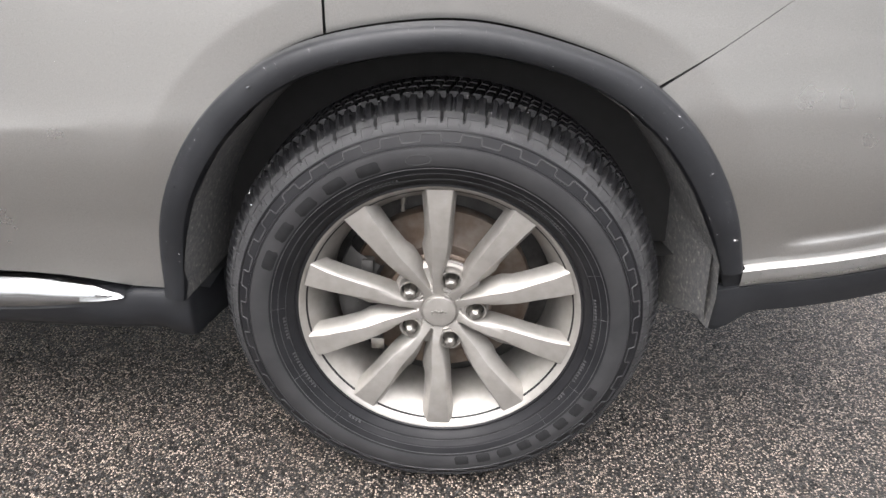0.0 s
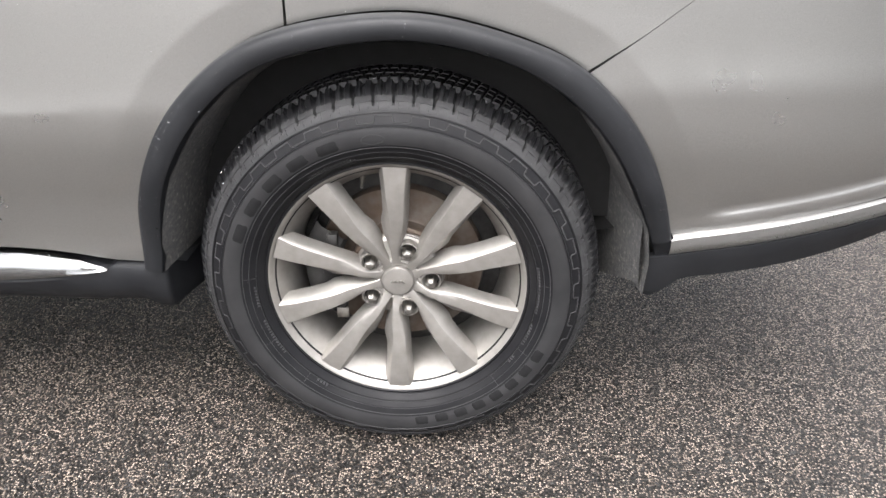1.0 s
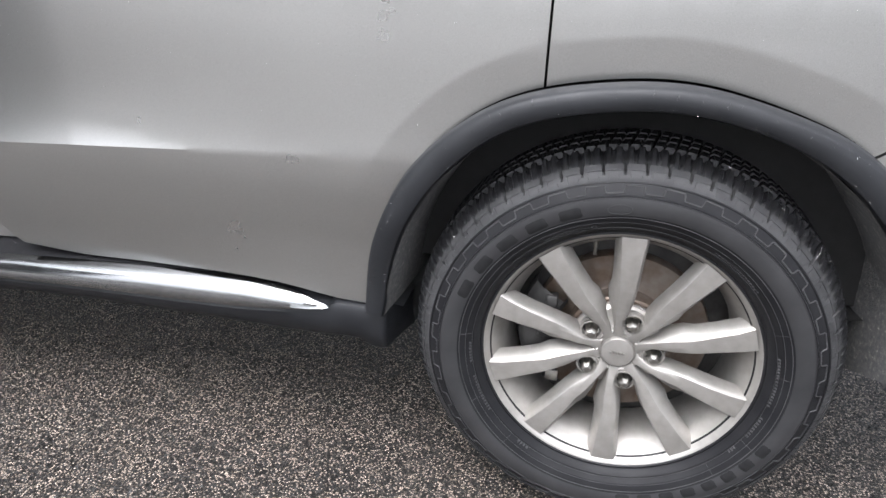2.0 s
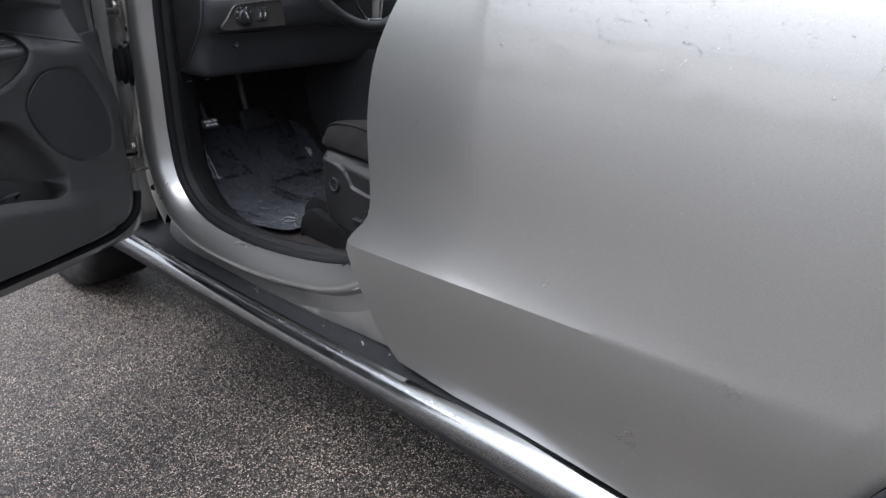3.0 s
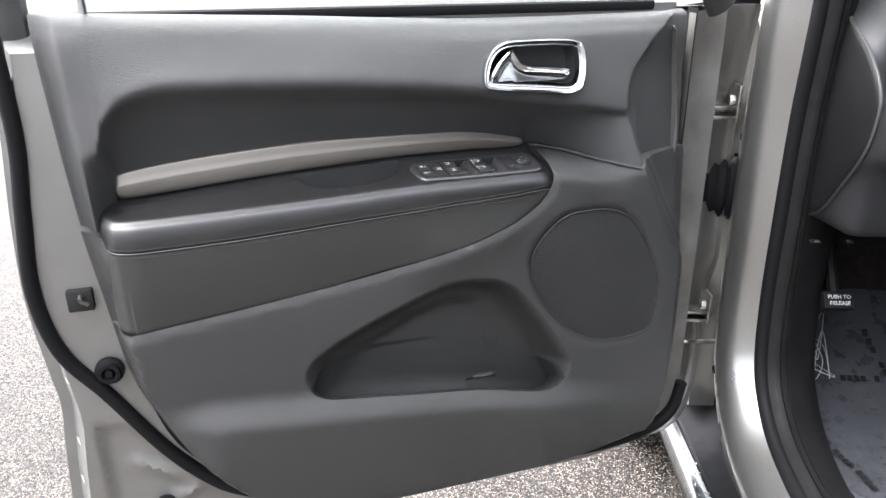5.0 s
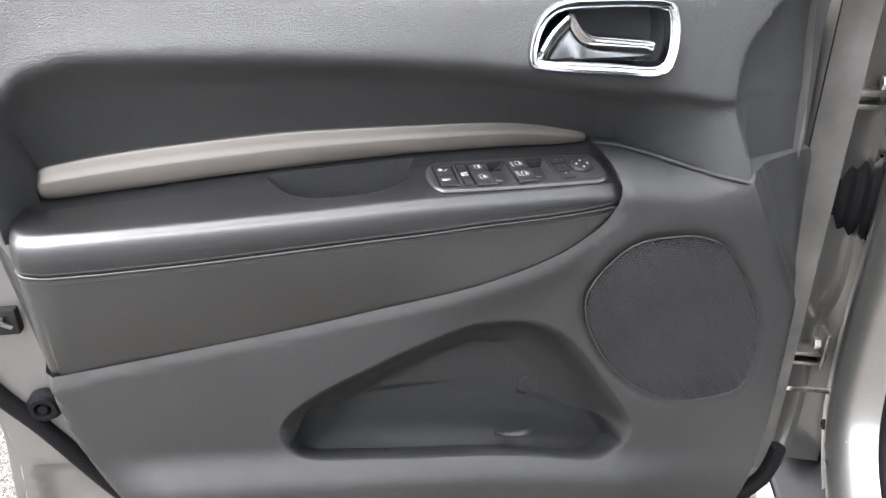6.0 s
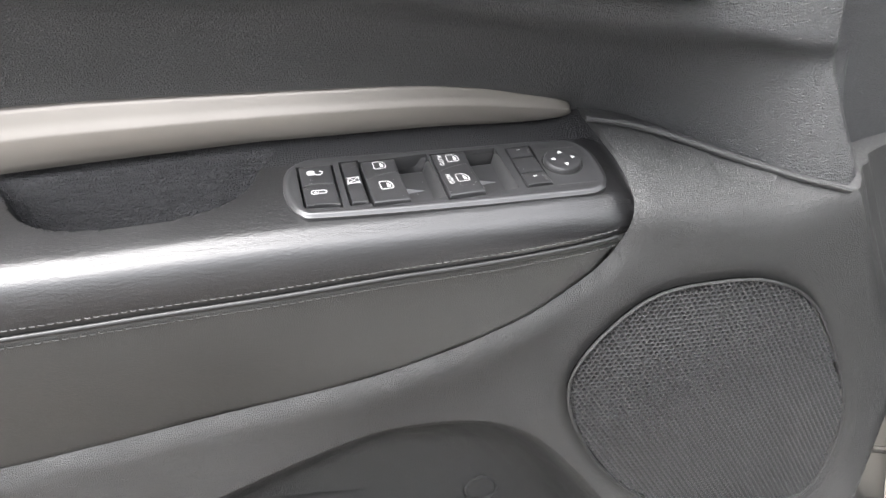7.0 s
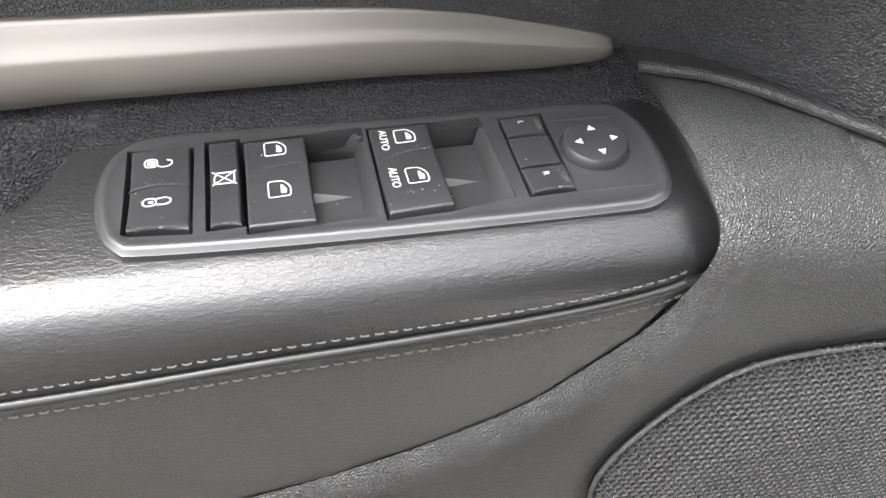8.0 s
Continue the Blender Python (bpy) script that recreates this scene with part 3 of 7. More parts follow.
def flare():
    rows = []
    for f, y in ((-0.04, -0.018), (0.0, -0.034), (0.06, -0.042), (0.2, -0.047), (0.45, -0.050), (0.75, -0.050), (0.92, -0.046), (1.0, -0.036), (1.02, -0.02), (1.0, 0.02)):
        row = []
        for a, b in zip(ARCH, ARCH_IN):
            q = a * (1 - f) + b * f
            tuck = 0.026 * (1 - step(q[1], 0.40, 0.62))
            row.append((q[0], y + tuck, q[1]))
        rows.append(row)
    part("wheel_arch_flare", grid(rows), FLARE, car, "black plastic wheel arch flare, beaded with rain")
    rows = []
    inner = np.r_[ARCH_IN[::2], [(0.462, 0.43), (0.458, 0.37)]]
    for k, y in enumerate((-0.030, 0.0, 0.04, 0.09, 0.16, 0.24, 0.32, 0.36)):
        c = 1.0 - 0.010 * k
        rows.append([(q[0] * c, y + (0.018 if q[1] < 0.45 and k < 2 else 0), 0.38 + (q[1] - 0.38) * c + 0.003 * math.sin(7 * k + i)) for i, q in enumerate(inner)])
    back = [(q[0] * 0.7, 0.365, 0.42 + (q[1] - 0.38) * 0.6) for q in inner]
    rows.append(back)
    rows.append([(0.0, 0.37, 0.45)] * len(inner))
    part("wheel_arch_liner", grid(rows), LINER, car, "dirty black felt wheel arch liner")
    # moulded flap that closes the flare's rear foot
    foot = curve([(0.462, 0.486), (0.498, 0.492), (0.500, 0.44), (0.515, 0.395), (0.487, 0.358), (0.460, 0.356), (0.452, 0.372), (0.470, 0.40), (0.476, 0.44)], 40, True)
    part("mud_flap", panel(foot, lambda p: np.stack([p[:, 0], -0.008 + 0.02 * step(0.50 - p[:, 1], 0, 0.12) + 0.6 * np.clip(0.475 - p[:, 0], 0, 1), p[:, 1]], 1), 0.012, thick=0.08), FLARE, car, "black plastic flap behind the rear wheel")
    skirt = [[(0.452 - 0.0045 * k + 0.010 * math.sin(9 * z) - 0.35 * max(0.0, z - 0.50) ** 1.5, y, z) for z in np.linspace(0.39 - 0.45 * max(y, 0), 0.66, 18)] for k, y in enumerate(np.linspace(-0.01, 0.26, 12))]
    part("wheel_arch_lining_edge", grid(skirt), LINER, car, "frayed felt edge of the lining")


flare()


def sill():
    xs = np.r_[np.linspace(-2.44, -0.75, 60), np.linspace(-0.74, -0.548, 24)]
    low = [(-2.44, 0.324), (-1.9, 0.334), (-1.5, 0.346), (-1.1, 0.362), (-0.766, 0.370), (-0.6, 0.384), (-0.548, 0.393)]
    high = [(-2.44, 0.030), (-1.5, 0.038), (-1.1, 0.045), (-0.9, 0.050), (-0.735, 0.048), (-0.66, 0.037), (-0.60, 0.023), (-0.565, 0.012), (-0.553, 0.007), (-0.548, 0.002)]
    rows = []
    for x in xs:
        z, h = table(x, low), table(x, high)
        k = step(h, 0.0, 0.048)
        y0 = -0.018 + 0.008 * (1 - step(h, 0.0, 0.020))
        rows.append([(x, y0 + 0.012, z - 0.001), (x, y0 + 0.001, z + 0.001), (x, y0 - 0.001, z + 0.2 * h), (x, y0 + 0.002, z + 0.5 * h), (x, y0 + 0.007 * k, z + 0.75 * h), (x, y0 + 0.016 * k, z + 0.9 * h), (x, y0 + 0.032 * k, z + 0.97 * h), (x, y0 + 0.040 * k, z + h), (x, y0 + 0.046 * k, z + 0.9 * h)])
    part("sill_strip", grid(rows), TRIM_CHROME, car, "bright sill strip with rain drops")
    base = [(-2.6, 0.262), (-2.44, 0.270), (-1.9, 0.286), (-1.5, 0.300), (-1.1, 0.318), (-0.776, 0.318), (-0.60, 0.316), (-0.525, 0.3195), (-0.495, 0.3190), (-0.478, 0.310), (-0.462, 0.304), (-0.445, 0.303), (-0.437, 0.304), (-0.410, 0.306)]
    upper = [(-2.6, 0.322), (-2.44, 0.324), (-1.9, 0.334), (-1.5, 0.346), (-1.1, 0.362), (-0.766, 0.370), (-0.6, 0.384), (-0.552, 0.3925), (-0.543, 0.3990), (-0.53, 0.4015), (-0.48, 0.4005), (-0.45, 0.398), (-0.43, 0.397), (-0.41, 0.395)]
    turn = [(-2.6, 0.0), (-0.50, 0.0), (-0.444, 0.0015), (-0.4385, 0.004), (-0.4355, 0.010), (-0.430, 0.040), (-0.410, 0.11)]
    rows = []
    for x in np.r_[np.linspace(-2.6, -0.62, 50), np.linspace(-0.60, -0.45, 26), np.linspace(-0.446, -0.41, 24)]:
        z, b, t = table(x, upper), table(x, base), table(x, turn)
        far = step(x, -0.62, -0.55)
        rows.append([(x, 0.06 - 0.03 * far, z + 0.035 * (1 - far) + 0.0005), (x, 0.012 - 0.004 * far + t, z + 0.004 * (1 - far)), (x, -0.008 + 0.006 * far + t, z - 0.001), (x, -0.012 + 0.006 * far + t, z - 0.008), (x, -0.008 + t, (z + b) / 2), (x, 0.002 + t, b + 0.010), (x, 0.010 + t, b + 0.002), (x, 0.022 + t, b), (x, 0.12, b + 0.004), (x, 0.30, b + 0.01)])
    part("rocker_cover", grid(rows), FLARE, car, "black plastic rocker cover that ends in a flap")
    rows = [[(x, 0.022, table(x, low) + table(x, high) - 0.002), (x, 0.040, table(x, low) + table(x, high) + 0.004), (x, 0.062, table(x, low) + table(x, high) + 0.016), (x, 0.085, table(x, low) + table(x, high) + 0.04)] for x in np.r_[np.linspace(-2.42, -0.62, 50), np.linspace(-0.61, -0.552, 12)]]
    part("sill_seal", grid(rows), SEAL, car, "black rubber sill seal")


sill()


# ---- door opening ----
OPEN = curve([(-2.235, 1.60), (-2.238, 1.30), (-2.240, 1.165), (-2.252, 1.0), (-2.251, 0.83), (-2.246, 0.68), (-2.220, 0.565), (-2.145, 0.496), (-2.03, 0.468), (-1.87, 0.470), (-1.73, 0.486), (-1.60, 0.510), (-1.49, 0.540), (-1.40, 0.588), (-1.335, 0.665), (-1.29, 0.76), (-1.268, 0.90), (-1.255, 1.02), (-1.250, 1.09)], 160)


def along_opening(profile, slim=1.0):
    rows = []
    t = np.gradient(OPEN, axis=0)
    t /= np.linalg.norm(t, axis=1)[:, None]
    out = np.stack([t[:, 1], -t[:, 0]], 1)
    centre = np.array([-1.8, 0.85])
    flip = np.sign(((OPEN - centre) * out).sum(1))
    out *= flip[:, None]
    for q, o in zip(OPEN, out):
        f = 1 - (1 - slim) * float(step(q[1], 0.53, 0.72))
        rows.append([(q[0] + o[0] * n * f, y, q[1] + o[1] * n * f) for n, y in profile])
    return rows


def door_opening():
    rows = along_opening([(-0.012, 0.110), (0.0, 0.088), (0.010, 0.066), (0.022, 0.048), (0.032, 0.038), (0.040, 0.034), (0.048, 0.034), (0.054, 0.038), (0.058, 0.046), (0.064, 0.053), (0.085, 0.056), (0.12, 0.058), (0.15, 0.064)])
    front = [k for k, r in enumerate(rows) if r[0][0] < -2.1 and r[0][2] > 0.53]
    rows = [r[:6] + [(r[5][0] + 0.002 * j, 0.048 + 0.006 * j, r[5][2]) for j in range(1, 8)] if r[0][0] > -1.45 and r[0][2] > 0.62 else r for r in rows]
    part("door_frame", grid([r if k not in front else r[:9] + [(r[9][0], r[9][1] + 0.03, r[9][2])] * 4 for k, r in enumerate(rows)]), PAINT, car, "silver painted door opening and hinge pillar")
    part("hinge_pillar", grid([rows[k][8:] + [(rows[k][12][0] - 0.05, 0.09, rows[k][12][2])] for k in front]), SHADED_PAINT, car, "grey hinge pillar, door shade and dust in its colour")
    seal = along_opening([(-0.004 + 0.011 * math.cos(a), 0.098 + 0.013 * math.sin(a)) for a in np.linspace(0, 2 * math.pi, 12, endpoint=False)])
    part("door_seal", grid(seal, False, True), SEAL, car, "black rubber door seal")
    scuff = along_opening([(-0.010, 0.100), (-0.019, 0.110), (-0.021, 0.117), (-0.0215, 0.1205), (-0.0175, 0.1212), (-0.0175, 0.1235), (-0.0215, 0.1242), (-0.0205, 0.131), (-0.0195, 0.1325), (-0.016, 0.1332), (-0.016, 0.1350), (-0.0180, 0.1358), (-0.015, 0.142), (-0.006, 0.158), (0.006, 0.178), (0.020, 0.196), (0.034, 0.205)])
    part("scuff_plate", grid(scuff), SCUFF, car, "black plastic sill scuff trim")
    outline = [(-1.62, 0.395), (-1.15, 0.43), (-1.15, 0.60), (-1.28, 0.60), (-1.36, 0.545), (-1.48, 0.500), (-1.60, 0.470)]
    part("pillar_foot", panel(resample(outline, 0.02), lambda p: np.stack([p[:, 0], np.full(len(p), 0.057), p[:, 1]], 1), 0.03), PAINT, car, "silver foot of the centre pillar")


door_opening()


def hinges():
    for z in (1.015, 0.640):
        bm = block((-2.395, 0.020, z - 0.028), (-2.300, 0.026, z + 0.030), 0.002)
        merge(bm, block((-2.345, -0.020, z - 0.026), (-2.306, 0.030, z - 0.020), 0.001))
        merge(bm, block((-2.345, -0.020, z - 0.010), (-2.306, 0.030, z - 0.004), 0.001))
        hinge = part("door_hinge", bm, STEEL, car, "bare steel door hinge")
        for dx, dz in ((0.02, 0.014), (0.05, 0.004)):
            bolt = extrude(ring(0.009, 6), 0.008, Matrix.Translation((-2.372 + dx, 0.020, z + dz)) @ Matrix.Rotation(radians(90), 4, "X"), 0.001)
            part("bolt", bolt, STEEL, hinge)
    rows = []
    for k, y in enumerate(np.linspace(-0.075, 0.05, 15)):
        s = 0.016 + 0.006 * (k % 2) + 0.0009 * k
        rows.append([(-2.335 + s * 0.6 * math.cos(a), y, 0.862 + s * 1.7 * math.sin(a)) for a in np.linspace(0, 2 * math.pi, 18, endpoint=False)])
    part("cable_boot", grid(rows, False, True), SEAL, car, "black rubber cable bellows")
    part("boot_flange", block((-2.362, 0.046, 0.805), (-2.305, 0.058, 0.921), 0.012, 3), SEAL, car)
    for x, z, r in ((-2.300, 0.760, 0.019), (-2.298, 0.52, 0.008), (-2.33, 0.955, 0.008)):
        bm = lathe([(0.0, -0.004), (r * 0.5, -0.004), (r * 0.55, -0.008), (r * 0.9, -0.008), (r, -0.004), (r, 0.01)], 24)
        bm.transform(Matrix.Translation((x, 0.052, z)))
        part("pillar_plug", bm, STEEL if r > 0.01 else SEAL, car)
    bm = sweep(curve([(-2.30, 0.05, 0.578), (-2.30, 0.012, 0.578), (-2.292, -0.012, 0.580), (-2.300, -0.030, 0.582)], 12), ring(0.004, 8))
    part("check_link", bm, STEEL, car)


hinges()


IRON_HAT = mat("wet_bare_iron", (0.16, 0.15, 0.14), 0.4, 0.7)
vary(IRON_HAT, 22.0, (0.10, 0.075, 0.055), (0.24, 0.235, 0.23))


# ---- wheels ----
def tyre_mesh():
    n = 66 * 12
    half = [(0.232, 0.012), (0.243, 0.0), (0.247, -0.005), (0.2505, -0.004), (0.252, -0.008), (0.262, -0.016), (0.2635, -0.0155), (0.272, -0.0225), (0.2735, -0.024), (0.2755, -0.0245), (0.277, -0.0250), (0.290, -0.0315), (0.302, -0.0340), (0.314, -0.0338), (0.3215, -0.0315), (0.3222, -0.0328), (0.3245, -0.0320), (0.325, -0.0300), (0.334, -0.0255), (0.342, -0.0205), (0.3432, -0.0216), (0.3455, -0.020), (0.346, -0.0180), (0.353, -0.0125), (0.3585, -0.0065), (0.3592, -0.0078), (0.3610, -0.0058), (0.3630, -0.0015), (0.3665, 0.0040), (0.3715, 0.012), (0.3765, 0.020), (0.3800, 0.028), (0.3822, 0.036), (0.3835, 0.041)]
    tread = []
    for y0, y1 in ((0.047, 0.075), (0.083, 0.108), (0.116, 0.141)):
        tread += [(0.376, y0 - 0.003), (0.3855, y0), (0.3862, (y0 + y1) / 2), (0.3855, y1), (0.376, y1 + 0.003)]
    inner = [(r, 0.188 - y) for r, y in half[::-1]]
    profile = half + tread + inner

    def bend(r, y, a):
        k = np.arange(n) % 12
        cut = np.zeros_like(a)
        if r > 0.356 and (y < 0.043 or y > 0.145):
            deep = min(1, (r - 0.356) / 0.006)
            wide = step(r, 0.365, 0.372)
            cut = np.where(k == 5, deep, 0.0) + wide * (np.where((k == 4) | (k == 6), 0.75 * deep, 0.0) + np.where((k == 11) | (k == 0), 0.55 * deep, 0.0)) + np.where((k == 2) | (k == 8), 0.05 * deep, 0.0)
        elif 0.045 < y < 0.143 and r > 0.38:
            k = (k + int(60 * y)) % 12
            cut = np.where(k == 5, 1.0, 0.0) + np.where(k == 11, 0.5, 0.0)
        nr = -1.0 if r < 0.375 else 0.0
        rr = r - 0.0105 * cut
        yy = y + (0.0045 * cut if y < 0.094 else -0.0045 * cut) * (nr != 0)
        return rr, yy

    bm = lathe(profile, n, bend)
    for v in bm.verts:
        if v.co.z < -HUB + 0.05:
            z = v.co.z
            flat = max(z, -HUB + 0.0008)
            v.co.z = flat
            if v.co.y < 0.05:
                v.co.y -= 0.10 * max(0, flat - z)
    return bm


def spoke_mesh(turn, side_sign):
    """One spoke: a faceted bar with a broad chamfer on the side of the open gap."""
    bm_rows = []
    for r, wl, wr, cham, y, deep in ((0.034, 0.009, 0.011, 0.002, 0.009, 0.040), (0.050, 0.004, 0.012, 0.002, 0.006, 0.040), (0.064, 0.0015, 0.0125, 0.003, 0.003, 0.040), (0.080, 0.0050, 0.0135, 0.007, 0.001, 0.038), (0.098, 0.0100, 0.0140, 0.012, 0.000, 0.036), (0.122, 0.0135, 0.0125, 0.017, -0.001, 0.034), (0.140, 0.0150, 0.0135, 0.012, -0.002, 0.034), (0.175, 0.0165, 0.0170, 0.009, -0.001, 0.034), (0.210, 0.0195, 0.0195, 0.009, 0.000, 0.034), (0.2375, 0.0225, 0.0225, 0.009, 0.003, 0.030)):
        y = y + DISH * (1 - float(step(r, 0.03, 0.235)))
        row = [(-wl - 0.007, y + deep), (-wl - 0.004, y + 0.010), (-wl, y + 0.0015), (-wl + 0.0015, y), (0, y - 0.0008), (wr - 0.0015, y), (wr, y + 0.0015), (wr + cham, y + 0.018), (wr + cham + 0.002, y + deep)]
        bm_rows.append([(r, q[1], side_sign * q[0]) for q in row])
    bm = grid(bm_rows)
    bm.transform(Matrix.Rotation(-turn, 4, "Y"))
    bmesh.ops.recalc_face_normals(bm, faces=bm.faces)
    return bm


def tyre_text(parent):
    """Plain raised bars where the sidewall carries moulded words."""
    def tile(r0, r1, a0, a1, lift):
        rows = []
        for k in range(5):
            r = r0 + (r1 - r0) * k / 4
            y = table(r, [(0.262, -0.016), (0.2735, -0.0238), (0.29, -0.0315), (0.302, -0.034), (0.314, -0.0338), (0.3215, -0.0315)])
            rows.append([(r * math.cos(a), y - (lift if 0 < k < 4 else -0.001), r * math.sin(a)) for a in np.linspace(a0, a1, 7)])
        for i, a in ((0, a0), (-1, a1)):
            for row in rows:
                x, y, z = row[i]
                row[i] = (x, y + lift + 0.001, z)
        return grid(rows)

    skin = lambda r: float(table(r, [(0.247, -0.005), (0.2505, -0.004), (0.262, -0.016), (0.272, -0.0225), (0.277, -0.0250), (0.290, -0.0315), (0.302, -0.0340), (0.314, -0.0338), (0.3215, -0.0315), (0.334, -0.0255), (0.342, -0.0205), (0.353, -0.0125), (0.3585, -0.0065)]))

    def at(r, a, lift=0.0003):
        return (r * math.cos(a), skin(r) - lift, r * math.sin(a))

    def ridge(name, pts, size, closed=False, m=RUBBER_WORN):
        part(name, sweep(pts, [(-size, -size * 0.6), (size, -size * 0.6), (size * 0.5, size), (-size * 0.5, size)], (0, -1, 0), closed), m, parent)

    for r, size in ((0.2755, 0.0005), (0.2640, 0.0004), (0.3235, 0.0011), (0.3445, 0.0011), (0.2860, 0.0007)):
        ridge("moulded_ring", [at(r, a) for a in np.linspace(0, 2 * math.pi, 160, endpoint=False)], size, True)
    # stepped line below the shoulder blocks
    n = 34
    pts = []
    for k in range(n):
        a0 = 2 * math.pi * k / n
        w = 2 * math.pi / n
        for r, f in ((0.3285, 0.0), (0.3285, 0.42), (0.3300, 0.445), (0.3375, 0.465), (0.3390, 0.48), (0.3390, 0.93), (0.3375, 0.955), (0.3300, 0.975)):
            pts.append(at(r, a0 + w * f))
    ridge("stepped_ridge", pts, 0.0013, True)
    bm = bmesh.new()
    for k in range(132):
        a = 2 * math.pi * (k + 0.3) / 132
        for r0, r1 in (((0.3480, 0.3530),) if k % 2 else ((0.3475, 0.3515), (0.3535, 0.3575))):
            merge(bm, sweep([at(r0, a), at(r1, a + 0.004 * (k % 3 - 1))], [(-0.0006, -0.0004), (0.0006, -0.0004), (0.0003, 0.0006), (-0.0003, 0.0006)], (0, -1, 0)))
    part("shoulder_tick", bm, RUBBER_WORN, parent, kind="stuff")
    # words become plain bars with a raised outline
    for start, stop, count, r0, r1 in ((161, 104, 5, 0.289, 0.315), (-23, -86, 8, 0.288, 0.313)):
        for k in range(count):
            w = (stop - start) / count
            a, b = radians(start + k * w), radians(start + k * w + w * 0.74)
            part("raised_bar", tile(r0, r1, a, b, 0.0008), LETTER, parent)
    oval = [at(0.3015 + 0.0085 * math.sin(t), radians(96) + 0.065 * math.cos(t)) for t in np.linspace(0, 2 * math.pi, 40, endpoint=False)]
    ridge("moulded_oval", oval, 0.0004, True)
    for start, stop in ((12, -10), (-15, -26), (196, 214), (104, 124), (62, 40), (180, 190), (-32, -36), (232, 238)):
        m = max(2, int(abs(stop - start) / 1.3))
        for k in range(m):
            w = (stop - start) / m
            part("small_raised_bar", tile(0.2650, 0.2690, radians(start + k * w), radians(start + k * w + w * 0.6), 0.0005), RUBBER_WORN, parent)
    for a in (4, 176, -28, 206, -46, 228, 22):
        ridge("mould_line", [at(r, radians(a)) for r in (0.2650, 0.275, 0.285)], 0.0004)


def wheel(name, label):
    rim = lathe([(0.2455, 0.006), (0.2475, 0.001), (0.2460, -0.0025), (0.2435, -0.002), (0.240, 0.001), (0.236, 0.007), (0.228, 0.020), (0.217, 0.038), (0.209, 0.055), (0.203, 0.08), (0.202, 0.12), (0.212, 0.16), (0.232, 0.182), (0.243, 0.190)], 140)
    hub = lathe([(r, y + DISH) for r, y in ((0.0, 0.012), (0.036, 0.012), (0.040, 0.008), (0.044, 0.009), (0.048, 0.018), (0.062, 0.022), (0.080, 0.024), (0.086, 0.030), (0.086, 0.05))], 80)
    merge(rim, hub)
    w = part(name, rim, ALLOY, car, label)
    for k in range(10):
        part("spoke", spoke_mesh(radians(18 + 36 * k), 1 if k % 2 == 0 else -1), ALLOY, w)
    tyre = part("tyre", tyre_mesh(), RUBBER, w, "black all-season tyre, wet tread")
    tyre.data.materials.append(RUBBER_BAND)
    tyre.data.materials.append(RUBBER_WET)
    tyre.data.materials.append(RUBBER_WORN)
    for f in tyre.data.polygons:
        r = math.hypot(f.center.x, f.center.z)
        f.material_index = 2 if r > 0.3680 else 3 if r > 0.3455 else 1 if 0.2865 < r < 0.3225 and f.center.y < 0.05 else 0
    tyre_text(w)
    cap = lathe([(r, y + DISH) for r, y in ((0.0, 0.0008), (0.020, 0.0010), (0.0285, 0.0025), (0.0305, 0.0055), (0.0305, 0.012))], 48)
    part("centre_cap", cap, ALLOY, w, "round centre cap with a small emblem")
    for k in range(5):
        part("cap_emblem_bar", block((-0.014 + 0.006 * k, DISH + 0.0002, -0.004 + 0.002 * (k % 2)), (-0.0105 + 0.006 * k, DISH + 0.0014, 0.002 + 0.002 * (k % 2)), 0.0004), STEEL, w)
    for k in range(5):
        a = radians(72 * k)
        c = Matrix.Translation((0.0635 * math.cos(a), DISH - 0.002, 0.0635 * math.sin(a)))
        seat = lathe([(0.0215, 0.024), (0.0205, 0.012), (0.0190, 0.0085), (0.0175, 0.0085), (0.0165, 0.011), (0.0150, 0.026)], 32)
        seat.transform(c)
        part("lug_seat", seat, ALLOY, w)
        nut = lathe([(0.0, -0.006), (0.005, -0.0058), (0.0085, -0.0040), (0.0108, 0.0), (0.0112, 0.016), (0.0135, 0.019), (0.0140, 0.026)], 6)
        nut.transform(c @ Matrix.Rotation(0.3 * k, 4, "Y"))
        part("lug_nut", nut, STEEL, w, smooth=False)
        pit = lathe([(0.0, 0.0215), (0.0165, 0.0215)], 24)
        pit.transform(c)
        part("lug_pit", pit, DARK, w)
    disc = lathe([(0.050, 0.052), (0.092, 0.052), (0.096, 0.056), (0.098, 0.085), (0.104, 0.088), (0.163, 0.088), (0.165, 0.092), (0.165, 0.112)], 90)
    part("brake_disc", disc, RUST, w, "rust-tinted iron brake disc")
    hat = lathe([(0.0, 0.040), (0.05, 0.040), (0.080, 0.043), (0.088, 0.048), (0.090, 0.06)], 60)
    part("disc_hat", hat, IRON_HAT, w)
    shield = lathe([(0.02, 0.118), (0.18, 0.118), (0.215, 0.128), (0.224, 0.132)], 70)
    part("dust_shield", shield, IRON, w, "dark dust shield behind the disc")
    cal = []
    for a in np.linspace(radians(148), radians(214), 16):
        c, s = math.cos(a), math.sin(a)
        cal.append([(r * c, y, r * s) for r, y in ((0.118, 0.10), (0.118, 0.066), (0.126, 0.058), (0.150, 0.056), (0.176, 0.060), (0.188, 0.070), (0.190, 0.10), (0.182, 0.128))])
    bm = grid(cal)
    merge(bm, block((-0.150, 0.050, -0.012), (-0.125, 0.070, 0.014), 0.004))
    merge(bm, block((-0.128, 0.048, -0.094), (-0.108, 0.075, -0.060), 0.004))
    merge(bm, block((-0.140, 0.050, 0.055), (-0.118, 0.072, 0.080), 0.004))
    part("brake_caliper", bm, IRON, w, "cast iron brake caliper")
